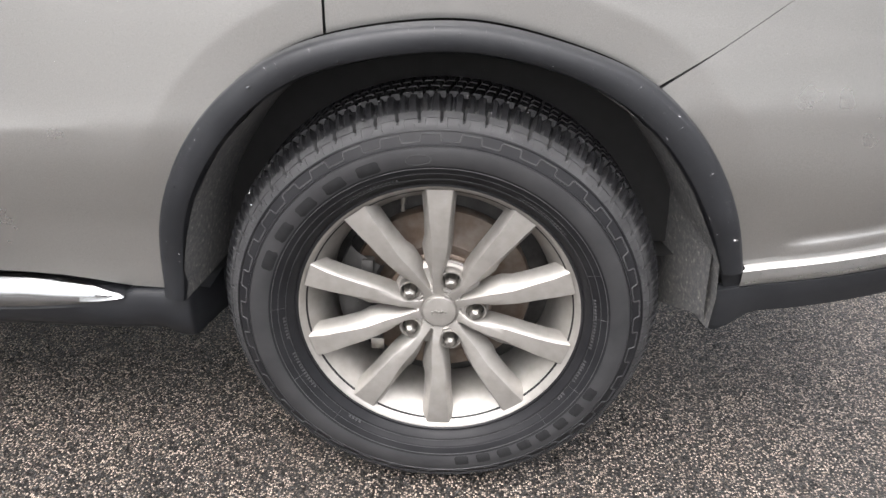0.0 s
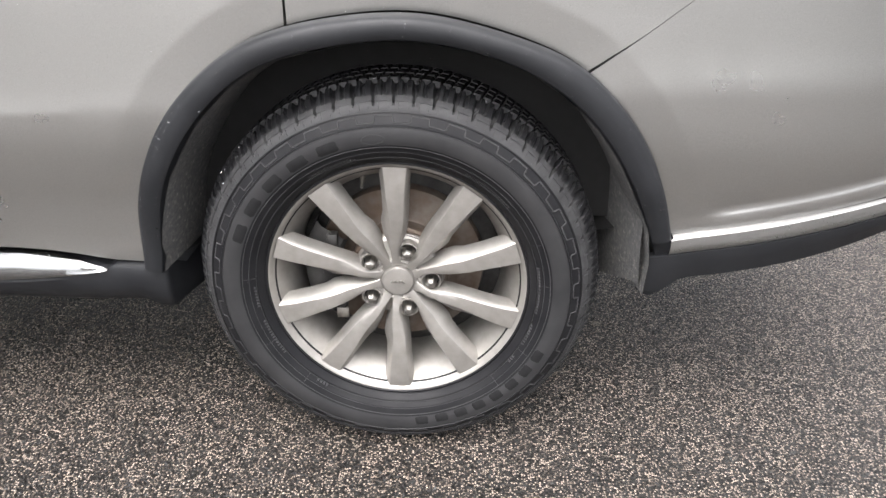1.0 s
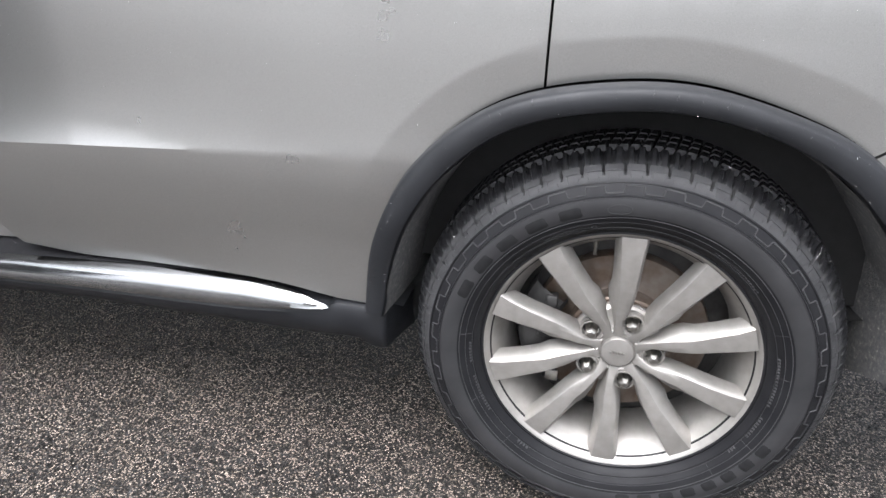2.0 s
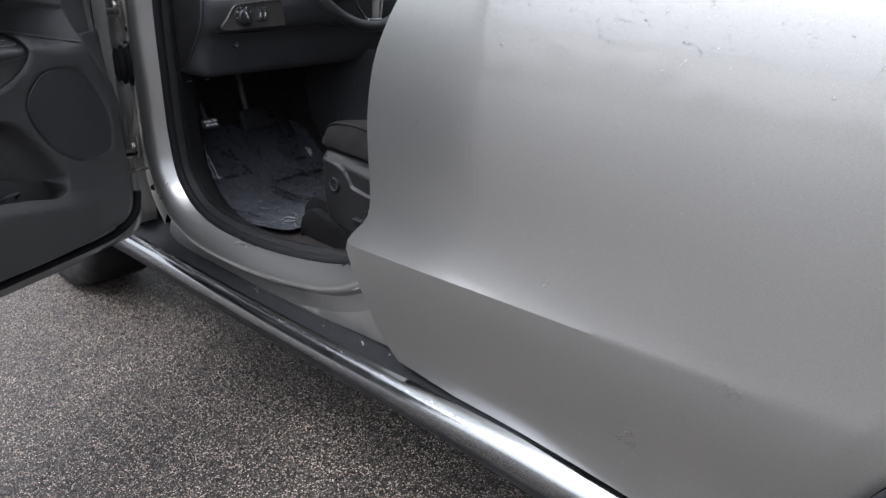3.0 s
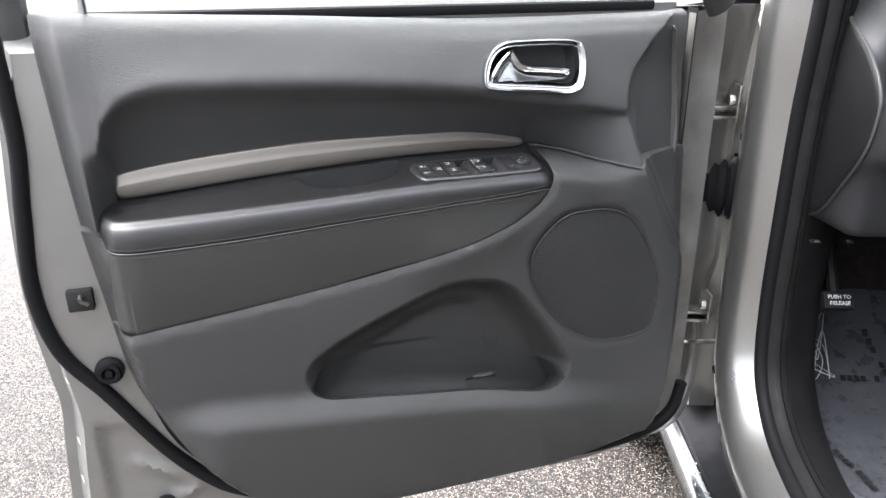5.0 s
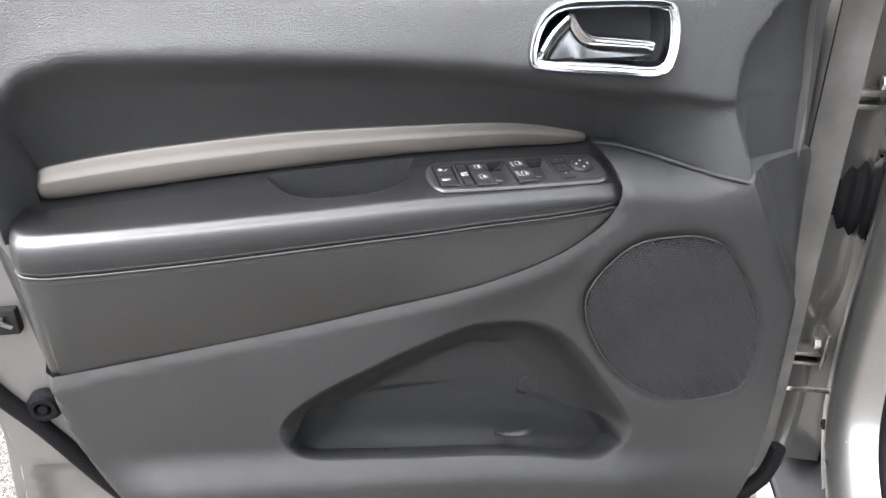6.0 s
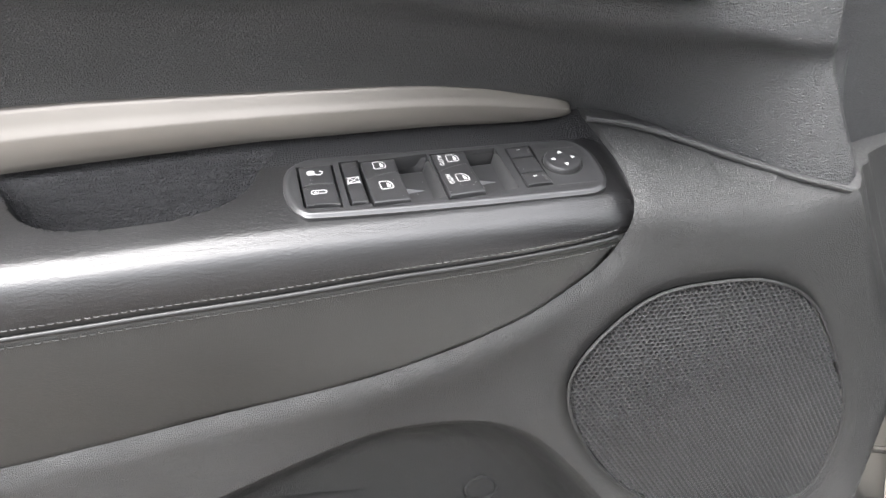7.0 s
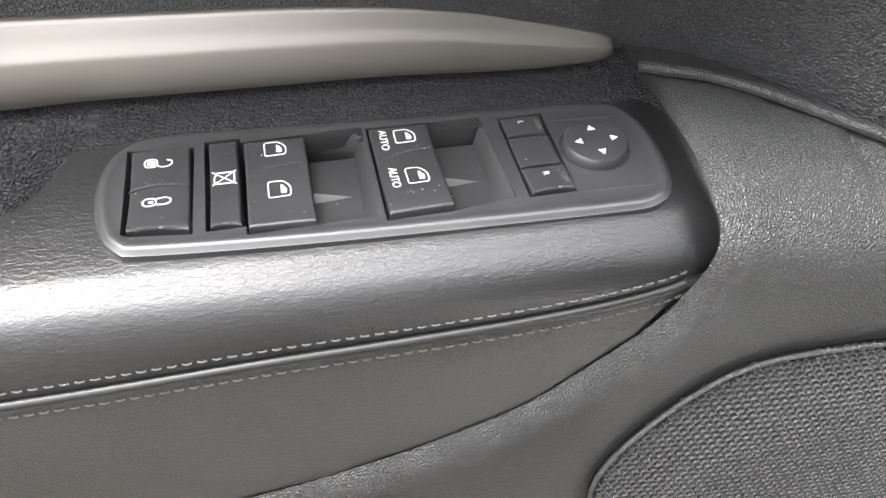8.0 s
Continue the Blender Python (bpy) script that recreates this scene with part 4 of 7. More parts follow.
    clip = block((-0.128, 0.047, -0.105), (-0.104, 0.053, -0.082), 0.002)
    part("pad_clip", clip, STEEL, w)
    valve = lathe([(0.0, -0.012), (0.003, -0.012), (0.0034, 0.0), (0.0045, 0.004), (0.0055, 0.02), (0.0055, 0.03)], 14)
    valve.transform(Matrix.Translation((-0.062, 0.032, 0.196)) @ Matrix.Rotation(0.5, 4, "X"))
    part("valve_stem", valve, STEEL, w)
    return w


rear_wheel = wheel("rear_wheel", "ten-spoke silver alloy wheel")
rear_wheel.matrix_local = pose(0, 0, HUB)


# ---- the open front door; its own axes: x from the hinge to the lock, y towards the cabin, z up ----
DOOR = Matrix.Translation((-2.352, 0.0205, 0)) @ Matrix.Rotation(radians(-70.27), 4, "Z")
RIM = curve([(0.185, 1.182), (0.170, 1.08), (0.165, 0.965), (0.163, 0.82), (0.161, 0.68), (0.168, 0.575), (0.190, 0.512), (0.235, 0.493), (0.40, 0.486), (0.60, 0.487), (0.738, 0.496), (0.826, 0.526), (0.894, 0.588), (0.940, 0.655), (0.972, 0.735), (0.988, 0.85), (0.999, 0.942), (1.007, 1.06), (1.013, 1.182)], 160)


def rim_rear(z):
    """Where the trim ends towards the lock."""
    return table(z, [(0.526, 0.826), (0.588, 0.894), (0.655, 0.940), (0.735, 0.972), (0.85, 0.988), (0.942, 0.999), (1.06, 1.007), (1.2, 1.014)])


def insert_low(u):
    return table(u, [(0.400, 0.985), (0.4065, 0.963), (0.4096, 0.9523), (0.415, 0.941), (0.4321, 0.924), (0.46, 0.909), (0.475, 0.903), (0.505, 0.8915), (0.572, 0.874), (0.64, 0.861), (0.716, 0.849), (0.852, 0.832), (0.954, 0.820), (0.99, 0.816)])


def trim_base(u):
    return 0.186 + 0.030 * (np.asarray(u) - 0.3)


SPEAKER = curve([(0.391, 0.906), (0.347, 0.913), (0.308, 0.908), (0.273, 0.884), (0.237, 0.822), (0.224, 0.782), (0.227, 0.730), (0.245, 0.706), (0.318, 0.704), (0.372, 0.735), (0.411, 0.780), (0.434, 0.833), (0.428, 0.869)], 72, True)
POCKET = curve([(0.757, 0.718), (0.735, 0.691), (0.66, 0.679), (0.509, 0.659), (0.413, 0.638), (0.376, 0.643), (0.363, 0.664), (0.374, 0.698), (0.436, 0.790), (0.478, 0.826), (0.528, 0.836), (0.574, 0.830), (0.685, 0.785), (0.744, 0.750)], 110, True)


def fillet_line(u):
    return table(u, [(0.16, 0.977), (0.19, 0.976), (0.262, 0.972), (0.270, 0.965), (0.280, 0.967), (0.324, 0.976), (0.373, 0.988), (0.405, 0.994), (0.43, 0.995)])


def inset(loop, d):
    """The loop drawn in by d (or out, where d is negative)."""
    t = np.roll(loop, -1, 0) - np.roll(loop, 1, 0)
    t /= np.linalg.norm(t, axis=1)[:, None]
    n = np.stack([t[:, 1], -t[:, 0]], 1)
    if inside(loop, loop + n * 0.002).mean() < 0.5:
        n = -n
    return loop + n * d


def swell(u):
    """How far the trim swells out below the front of the armrest."""
    return 0.006 * (1 - step(u, 0.54, 0.66)) * step(u, 0.43, 0.475)


def lower_face(p):
    """Inner face of the lower trim: flat places (u, z) to depth."""
    u, z = p[:, 0], p[:, 1]
    w = trim_base(u) + 0.004
    roll = table(u, [(0.2, 0.60), (0.4, 0.640), (0.51, 0.662), (0.733, 0.690), (0.96, 0.712)])
    w = w + 0.020 * step(roll - z, -0.012, 0.030) * step(u, 0.20, 0.42) * (1 - step(u, 0.86, 0.95))
    # ledge beside the armrest
    depth = table(u, [(0.262, 0.0), (0.29, 0.012), (0.33, 0.045), (0.39, 0.088), (0.43, 0.092)])
    k = np.clip((z - (fillet_line(u) - 0.034)) / 0.034, 0, 1)
    w = w - depth * np.where(u < 0.44, (1 - np.sqrt(np.clip(1 - k ** 2, 0, 1))), 0)
    # ridge that runs down to the hinge side
    ridge_u = 0.266 - 0.53 * (0.965 - z)
    w = w - (0.008 * step(ridge_u - u, 0.0, 0.008) + 0.008 * step(ridge_u - 0.020 - u, 0.0, 0.010)) * step(z, 0.76, 0.80)
    w = w - (0.010 * step(ridge_u - 0.004 - u, 0.0, 0.012) + 0.42 * np.clip(ridge_u - 0.016 - u, 0, 1)) * step(z, 0.80, 0.94)
    d = edge_gap(SPEAKER, p)
    w = w - 0.003 * (1 - step(d, 0.0, 0.009))
    near = z - insert_low(u)
    w = w + swell(u) * np.exp(-(np.clip(-near, 0, 1) / 0.035) ** 2)
    w = w - 0.004 * step(near, -0.007, 0.0) * step(u, 0.400, 0.414)
    rim = edge_gap(RIM, p, False)
    w = 0.128 + (w - 0.128) * (0.25 + 0.75 * step(rim, 0.0, 0.026))
    return np.stack([u, w, z], 1)


def map_pocket(door):
    """The hollow behind the lip: soft at its upper edge, a sharp lip below."""
    n = len(POCKET)
    t = np.roll(POCKET, -1, 0) - np.roll(POCKET, 1, 0)
    t /= np.linalg.norm(t, axis=1)[:, None]
    inward = inset(POCKET, 1.0) - POCKET
    low = step(inward[:, 1], 0.35, 0.85)[:, None]
    face = lower_face(POCKET)[:, 1]
    rows = []
    for ins, drop, dep in ((0.0, 0.0, 0.0), (0.003, 0.000, 0.0015), (0.007, 0.002, 0.005), (0.012, 0.006, 0.012), (0.018, 0.014, 0.022), (0.026, 0.024, 0.034), (0.036, 0.034, 0.044), (0.050, 0.040, 0.052)):
        q = POCKET + inward * ins * (1 - low) + np.array([0, -1.0]) * drop * low
        w = face - dep * (1 - low[:, 0]) - np.minimum(dep * 1.3 + 0.001 * (ins > 0), 0.058) * low[:, 0]
        rows.append([(p[0], d, p[1]) for p, d in zip(q, w)])
    mid = POCKET.mean(0)
    for f in (0.08, 0.16, 0.26, 0.4, 0.7, 1.0):
        rows.append([(x + (mid[0] - x) * f, w + (float(trim_base(mid[0])) - 0.058 - w) * float(step(f, 0.0, 0.26)), z + (mid[1] - 0.01 - z) * f) for x, w, z in rows[7]])
    part("map_pocket", grid(rows, False, True), HARD, door, "black moulded map pocket")


def lower_trim(door):
    lo = [tuple(p) for p in RIM if p[1] < 0.945 or (p[0] < 0.3 and p[1] < 0.970)]
    rear_top = (rim_rear(0.82), 0.82)
    cut = [p for p in lo if not (p[0] > 0.9 and p[1] > 0.815)]
    us = np.linspace(0.985, 0.4165, 60)
    top = [(u, insert_low(u)) for u in us]
    armend = [tuple(q) for q in curve([(0.4165, insert_low(0.4165)), (0.4096, 0.9523), (0.4068, 0.9655), (0.4068, 0.975), (0.4085, 0.9825), (0.4110, 0.988), (0.414, 0.9935)], 26)][1:]
    back = [(u, fillet_line(u)) for u in np.linspace(0.412, 0.168, 40)]
    outline = cut + top + armend + back
    lines = [np.r_[q, q[:1]] for q in (inset(POCKET, -0.006), inset(SPEAKER, -0.004), inset(SPEAKER, -0.009))]
    bm = panel(resample(outline, 0.006), lower_face, 0.0075, holes=[SPEAKER, POCKET], lines=lines)
    part("lower_trim", bm, HARD, door, "black grained lower door trim with a map pocket")
    map_pocket(door)
    bead = np.array([(u, fillet_line(u)) for u in np.linspace(0.272, 0.413, 50)])
    bead = lower_face(bead - np.array([0, 0.0010])) + np.array([0, 0.0002, 0.0008])
    part("trim_bead", sweep(bead, ring(0.0021, 8), (0, 1, 0)), HARD, door)
    back_edge = [lower_face(np.array([(u, fillet_line(u) - 0.0006)]))[0] for u in np.linspace(0.168, 0.285, 40)]
    part("trim_return", grid([[tuple(q), (q[0], q[1] - 0.002, q[2] + 0.0008), (q[0], q[1] - 0.050, q[2] + 0.001)] for q in back_edge]), HARD, door)
    # upper part of the rear edge band
    band = [(rim_rear(z), z) for z in np.linspace(0.818, 0.940, 14)] + [(u, 0.942) for u in (0.985, 0.972)] + [(0.966, z) for z in np.linspace(0.93, 0.825, 12)]
    part("trim_edge", panel(resample(band, 0.008), lambda p: np.stack([p[:, 0], 0.150 + 0.040 * step(rim_rear(p[:, 1]) - p[:, 0], 0.0, 0.03), p[:, 1]], 1), 0.008), HARD, door)
    # speaker grille: a fine mesh of holes in a domed cover
    face = lambda p: np.stack([p[:, 0], trim_base(p[:, 0]) + 0.0035 + 0.003 * step(edge_gap(SPEAKER, p), 0.0, 0.05), p[:, 1]], 1)
    # Near-black sheet stands in for the shaded space behind the holes.
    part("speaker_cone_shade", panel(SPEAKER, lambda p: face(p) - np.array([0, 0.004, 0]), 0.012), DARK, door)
    part("speaker_grille", perforated(SPEAKER, face), GRILLE, door, "black perforated speaker grille")
    rim = np.array([(q[0], face(q[None])[0][1] + 0.0006, q[1]) for q in SPEAKER])
    part("grille_edge", sweep(rim, ring(0.0010, 8), (0, 1, 0), True), HARD, door)
    # clip hook and stop inside the pocket
    hook = sweep(curve([(0.512, 0.150, 0.648), (0.510, 0.170, 0.664), (0.498, 0.180, 0.670), (0.480, 0.174, 0.667), (0.474, 0.152, 0.650)], 16), ring(0.004, 8, 0.003))
    part("pocket_divider", hook, HARD, door)
    mark = lathe([(0.011, -0.001), (0.0125, 0.001), (0.014, -0.001)], 30)
    mark.transform(Matrix.Translation((0.475, trim_base(0.475) - 0.0555, 0.704)) @ Matrix.Scale(-1, 4, (0, 1, 0)))
    part("moulded_emblem", mark, HARD, door)


def perforated(outline, face, pitch=0.0037):
    """A sheet with a lattice of round-edged holes, its bars raised between them."""
    lo, hi = outline.min(0), outline.max(0)
    tall = pitch * 0.82
    six = np.array([(0.5, -0.30), (0.5, 0.30), (0.0, 0.66), (-0.5, 0.30), (-0.5, -0.30), (0.0, -0.66)]) * (pitch, tall)
    verts, faces, seen = [], [], {}

    def vertex(q, lift):
        key = (round(q[0] * 1e5), round(q[1] * 1e5), lift)
        if key not in seen:
            seen[key] = len(verts)
            verts.append((q[0], q[1], lift))
        return seen[key]

    for j, z in enumerate(np.arange(lo[1], hi[1], tall * 0.96)):
        for u in np.arange(lo[0] + (j % 2) * pitch / 2, hi[0], pitch):
            c = np.array((u, z))
            if not inside(outline, c[None])[0] or edge_gap(outline, c[None])[0] < pitch * 0.45:
                continue
            rings = [[vertex(c + q * k, lift) for q in six] for k, lift in ((1.0, 0.0005), (0.76, 0.0003), (0.62, -0.0006), (0.58, -0.0022))]
            for r, t in zip(rings, rings[1:]):
                faces += [(r[i], r[(i + 1) % 6], t[(i + 1) % 6], t[i]) for i in range(6)]
    flat = np.array(verts)
    place = face(flat[:, :2])
    place[:, 1] += flat[:, 2]
    bm = bmesh.new()
    made = [bm.verts.new(p) for p in place]
    for f in faces:
        bm.faces.new([made[i] for i in f])
    bmesh.ops.recalc_face_normals(bm, faces=bm.faces)
    return bm


GRILLE = mat("perforated_black_plastic", (0.05, 0.05, 0.051), 0.38)
vary(GRILLE, 12.0, (0.028, 0.028, 0.029), (0.037, 0.037, 0.038))



# lines along the door: height and depth of each, over the way from hinge to lock
def roll_z(u):
    return table(u, [(0.16, 1.035), (0.307, 1.038), (0.331, 1.043), (0.425, 1.060), (0.569, 1.083), (0.763, 1.095), (0.881, 1.098), (0.921, 1.090), (0.94, 1.078), (0.952, 1.06), (0.962, 1.03), (1.02, 1.02)])


def strip_top(u):
    return table(u, [(0.4165, 0.9940), (0.4175, 0.9978), (0.421, 1.0004), (0.432, 1.0040), (0.455, 1.0095), (0.475, 1.0135), (0.51, 1.0175), (0.552, 1.0195), (0.697, 1.0215), (0.833, 1.0145), (0.937, 1.003), (0.949, 1.0005), (0.954, 0.996), (0.956, 0.987)])


def strip_low(u):
    return table(u, [(0.4165, 0.9930), (0.420, 0.9920), (0.428, 0.9910), (0.45, 0.9905), (0.514, 0.9925), (0.60, 0.9925), (0.627, 0.9915), (0.769, 0.9835), (0.903, 0.973), (0.945, 0.970), (0.953, 0.972), (0.956, 0.979)])


def strip_w(u):
    return table(u, [(0.16, 0.105), (0.41, 0.102), (0.60, 0.113), (0.95, 0.126), (1.02, 0.130)])


def arm_z(u):
    return table(u, [(0.396, 0.964), (0.41, 0.9685), (0.45, 0.9705), (0.574, 0.9705), (0.71, 0.966), (0.837, 0.962), (0.957, 0.959), (1.0, 0.958)])


def arm_w(u):
    return table(u, [(0.394, 0.150), (0.399, 0.170), (0.405, 0.182), (0.412, 0.188), (0.425, 0.193), (0.45, 0.197), (0.50, 0.200), (0.58, 0.204), (0.75, 0.209), (0.93, 0.213), (0.955, 0.208), (0.968, 0.19), (0.975, 0.17)])


def seam_z(u):
    return table(u, [(0.40, 0.9495), (0.424, 0.9493), (0.45, 0.9482), (0.475, 0.9466), (0.51, 0.9450), (0.542, 0.9440), (0.608, 0.9400), (0.655, 0.9378), (0.712, 0.9345), (0.841, 0.928), (0.937, 0.926), (0.98, 0.928)])


def pillar_u(z):
    """Front edge of the raised upper trim."""
    return table(z, [(0.962, 0.2625), (0.988, 0.273), (1.012, 0.2815), (1.036, 0.2880), (1.054, 0.2907), (1.086, 0.2850), (1.108, 0.2715), (1.14, 0.243), (1.166, 0.208), (1.182, 0.178)])


def upper_point(u, w, z):
    w = w - 0.018 * step(pillar_u(z) - u, 0.0, 0.014) - 0.28 * max(0.0, float(pillar_u(z)) - u - 0.008)
    return 0.135 + (w - 0.135) * (0.15 + 0.85 * step(rim_rear(z) - u, 0.0, 0.030)) if u > 0.9 else w


HANDLE = curve([(0.503, 1.092), (0.497, 1.121), (0.476, 1.139), (0.440, 1.1425), (0.374, 1.140), (0.359, 1.126), (0.360, 1.090), (0.376, 1.073), (0.42, 1.0755), (0.488, 1.082)], 90, True)


def upper_trim(door):
    rows = []
    for u in np.r_[np.linspace(0.170, 0.26, 14), np.linspace(0.265, 0.345, 24), np.linspace(0.348, 0.515, 56), np.linspace(0.522, 0.92, 50), np.linspace(0.925, 1.012, 26)]:
        b = float(trim_base(u)) - 0.021
        zr, sw = float(roll_z(u)), float(strip_w(u))
        zs = float(strip_top(np.clip(u, 0.425, 0.937))) - 0.012
        join = float(step(u, 0.395, 0.47))
        zb = float(fillet_line(u)) - 0.002 - 0.02 * float(step(0.30 - u, 0.0, 0.03))
        zb = zb + (zs - zb) * join if u < 0.955 else 0.944
        flat = 1 - (step(0.33 - u, 0.0, 0.07) if u < 0.4 else step(u, 0.958, 0.980))
        ctrl = [(0.085, 1.172), (0.110, 1.181), (b - 0.046, 1.1815), (b - 0.032, 1.177), (b - 0.024, 1.168), (b - 0.016, 1.148), (b - 0.008, (1.148 + zr + 0.012) / 2), (b, zr + 0.014), (b - 0.003 * flat, zr + 0.004), (b - 0.010 * flat, zr - 0.003)]
        end = float(lower_face(np.array([(min(max(u, 0.2), 0.43), fillet_line(u))]))[0][1]) - 0.0015
        end = end + (sw - 0.004 - end) * join
        if flat > 0:
            deep = b - 0.010 * flat + (end - b + 0.010 * flat) * flat if u > 0.43 else end
        else:
            deep = b
        z0 = zr - 0.003
        for f in (0.15, 0.32, 0.5, 0.7, 0.86, 1.0):
            g = f ** 0.75
            ctrl.append((ctrl[9][0] + (deep - ctrl[9][0]) * g, z0 + (zb - z0) * f))
        drop = table(u, [(0.16, 0.012), (0.33, 0.015), (0.45, 0.0165), (0.74, 0.006), (1.0, -0.003)])
        ctrl = [(w, z - drop * float(step(z, 1.13, 1.165))) for w, z in ctrl]
        pts = curve(ctrl, 64)
        rows.append([(min(u, rim_rear(z)) if u > 0.95 else u, upper_point(u, w, z), z) for w, z in pts])
    bm = grid(rows)
    well = inset(HANDLE, 0.0055)
    at = np.array([(v.co.x, v.co.z) for v in bm.verts])
    cut = inside(well, at) & (at[:, 1] > 1.05)
    bmesh.ops.delete(bm, geom=[v for v, c in zip(list(bm.verts), cut) if c], context="VERTS")
    part("upper_trim", bm, VINYL, door, "black grained upper door trim")


# ---- window switches: a plate tilted on the armrest, its own axes in millimetres ----
TILT = math.atan(0.2)
LONG = math.atan(0.1)


def plate_frame():
    e1 = Vector((math.cos(LONG), math.sin(LONG), 0))
    e2 = Vector((-math.sin(LONG) * math.cos(TILT), math.cos(LONG) * math.cos(TILT), -math.sin(TILT)))
    e3 = e1.cross(e2)
    m = Matrix((e1, e2, e3)).transposed().to_4x4()
    m.translation = (0.5, 0.165, 1.01128 - 0.2 * 0.165)
    return m @ Matrix.Scale(0.001, 4)


PLATE = plate_frame()
SWITCH_PLATE = curve([(94.5, -8), (94, -19), (90.5, -29.5), (82, -36), (66, -37.2), (0, -33.6), (-70, -30.5), (-80, -27), (-85.5, -14), (-85, 4), (-81.5, 16.5), (-74, 22.6), (-57, 23.6), (25, 20.0), (80, 15.6), (88, 12), (92.5, 4)], 120, True)


def armrest(door):
    rows, rows2, seam = [], [], []
    for u in np.r_[np.linspace(0.4155, 0.44, 16), np.linspace(0.444, 0.592, 32), np.linspace(0.595, 0.760, 110), np.linspace(0.765, 0.92, 32), np.linspace(0.925, 0.974, 26)]:
        sw = float(strip_w(u)) - 0.006
        aw, az, sz = float(arm_w(u)), float(arm_z(u)), float(seam_z(u))
        top = float(strip_low(np.clip(u, 0.43, 0.94))) - 0.0015
        zl = min(float(insert_low(u)), sz - 0.002)
        full = az - sz
        ctrl = [(sw, top + 0.004), (sw + 0.004, top), (sw + 0.010, top - 0.003), (sw + 0.35 * (aw - sw), top + (az + 0.003 - top) * 0.45), (aw - 0.018, az + 0.003), (aw - 0.009, az - 0.001), (aw - 0.003, az - 0.006 if full > 0.02 else az - 0.3 * full), (aw, az - 0.45 * full - 0.002), (aw + 0.0005, sz + 0.0035), (aw - 0.0015, sz)]
        pts = curve(ctrl, 60)
        rows.append([(u, w, z) for w, z in pts])
        bw = float(trim_base(u) + swell(u))
        if u < 0.45:
            bw = min(bw, aw - 0.004)
        if u > 0.95:
            bw = min(bw, aw - 0.008)
        ctrl = [(aw - 0.0015, sz), (aw - 0.0002, sz - 0.003), (aw - 0.001, sz - 0.3 * (sz - zl) - 0.001), (aw - 0.4 * (aw - bw), sz - 0.6 * (sz - zl) - 0.001), (bw + 0.001, zl + 0.003 if sz - zl > 0.006 else zl + 0.0005), (bw - 0.0015, zl - 0.001), (bw - 0.004, zl - 0.014)]
        rows2.append([(u, w, z) for w, z in curve(ctrl, 34)])
        seam.append((u, aw, sz))
    # rounded front end, tucked under the edge of the lower trim
    end = curve([(0.414, 0.9925), (0.4112, 0.987), (0.4090, 0.982), (0.4075, 0.975), (0.4075, 0.9655), (0.4105, 0.951)], 60)
    end2 = curve([(0.4105, 0.951), (0.4140, 0.9435), (0.419, 0.935)], 34)
    for q, e in ((rows, end), (rows2, end2)):
        tuck = lower_face(e) + np.array([-0.009, -0.004, -0.002])
        first = np.array(q[0])
        run_on = first + (first - np.array(q[3])) * 2.2
        own = (first + tuck) / 2 + np.array([0, 0.006, 0])
        ahead = run_on if e is end else own + (nose_end - own[:1]) * np.linspace(1, 0, 34)[:, None] ** 2
        nose_end = run_on[-1]
        for f in np.linspace(0.12, 1.0, 9):
            bent = first * (1 - f) ** 2 + ahead * 2 * f * (1 - f) + tuck * f * f
            q.insert(0, [tuple(p) for p in bent])
    # hollow for the fingers
    hollow = curve([(0.745, 0.100), (0.738, 0.148), (0.716, 0.171), (0.68, 0.177), (0.645, 0.174), (0.620, 0.163), (0.609, 0.142), (0.607, 0.100)], 60, True)
    bm = grid(rows)
    at = np.array([(v.co.x, v.co.y) for v in bm.verts])
    d = edge_gap(hollow, at) * np.where(inside(hollow, at), 1, 0)
    for v, k in zip(bm.verts, d):
        v.co.z -= 0.032 * float(step(k, 0.0, 0.007)) * float(step(v.co.y - float(strip_w(v.co.x)), 0.006, 0.018))
    plate_edge = inset(SWITCH_PLATE, 6.0)
    back = PLATE.inverted()
    local = np.array([(back @ v.co)[:2] for v in bm.verts])
    under = inside(plate_edge, local)
    for v, k in zip(bm.verts, under):
        v.co.z -= 0.022 * k
    cols = [[q.co.copy() for q in list(bm.verts)[k * 60:(k + 1) * 60]] for k in range(len(rows))]
    bm.free()
    part("armrest_ledge", grid([c[:17] for c in cols]), COARSE, door, "coarse-grained ledge below the metal strip")
    rest = part("armrest", grid([c[16:] for c in cols]), LEATHER, door, "black leatherette armrest with a finger hollow")
    rest.data.materials.append(COARSE)
    at = np.array([f.center[:2] for f in rest.data.polygons])
    for f, k in zip(rest.data.polygons, inside(inset(hollow, 0.002), at)):
        f.material_index = int(k)
    part("door_insert", grid(rows2), INSERT, door, "smooth dark door insert below the armrest")
    seam = np.array([s for s in seam if 0.408 <= s[0] <= 0.968])
    path = curve(seam, 120)
    part("piping", sweep(path + np.array([0, 0.0004, 0.0002]), ring(0.0016, 10), (0, 1, 0)), PIPING, door, "black piping along the seam")
    stitch = curve(seam, 264)
    for off, name in ((0.0050, "stitching"), (-0.0048, "stitching")):
        bm = bmesh.new()
        for k in range(0, 262, 2):
            a, b = Vector(stitch[k]), Vector(stitch[k + 1])
            b = a + (b - a) * 1.25
            q = [a + Vector((0, 0.0006, off)), (a + b) / 2 + Vector((0, 0.0009, off)), b + Vector((0, 0.0007, off + 0.0003))]
            merge(bm, sweep(q, ring(0.00043, 5), (0, 1, 0)))
        part(name, bm, THREAD, door, "row of grey stitches", kind="stuff")
    # metal strip
    rows = []
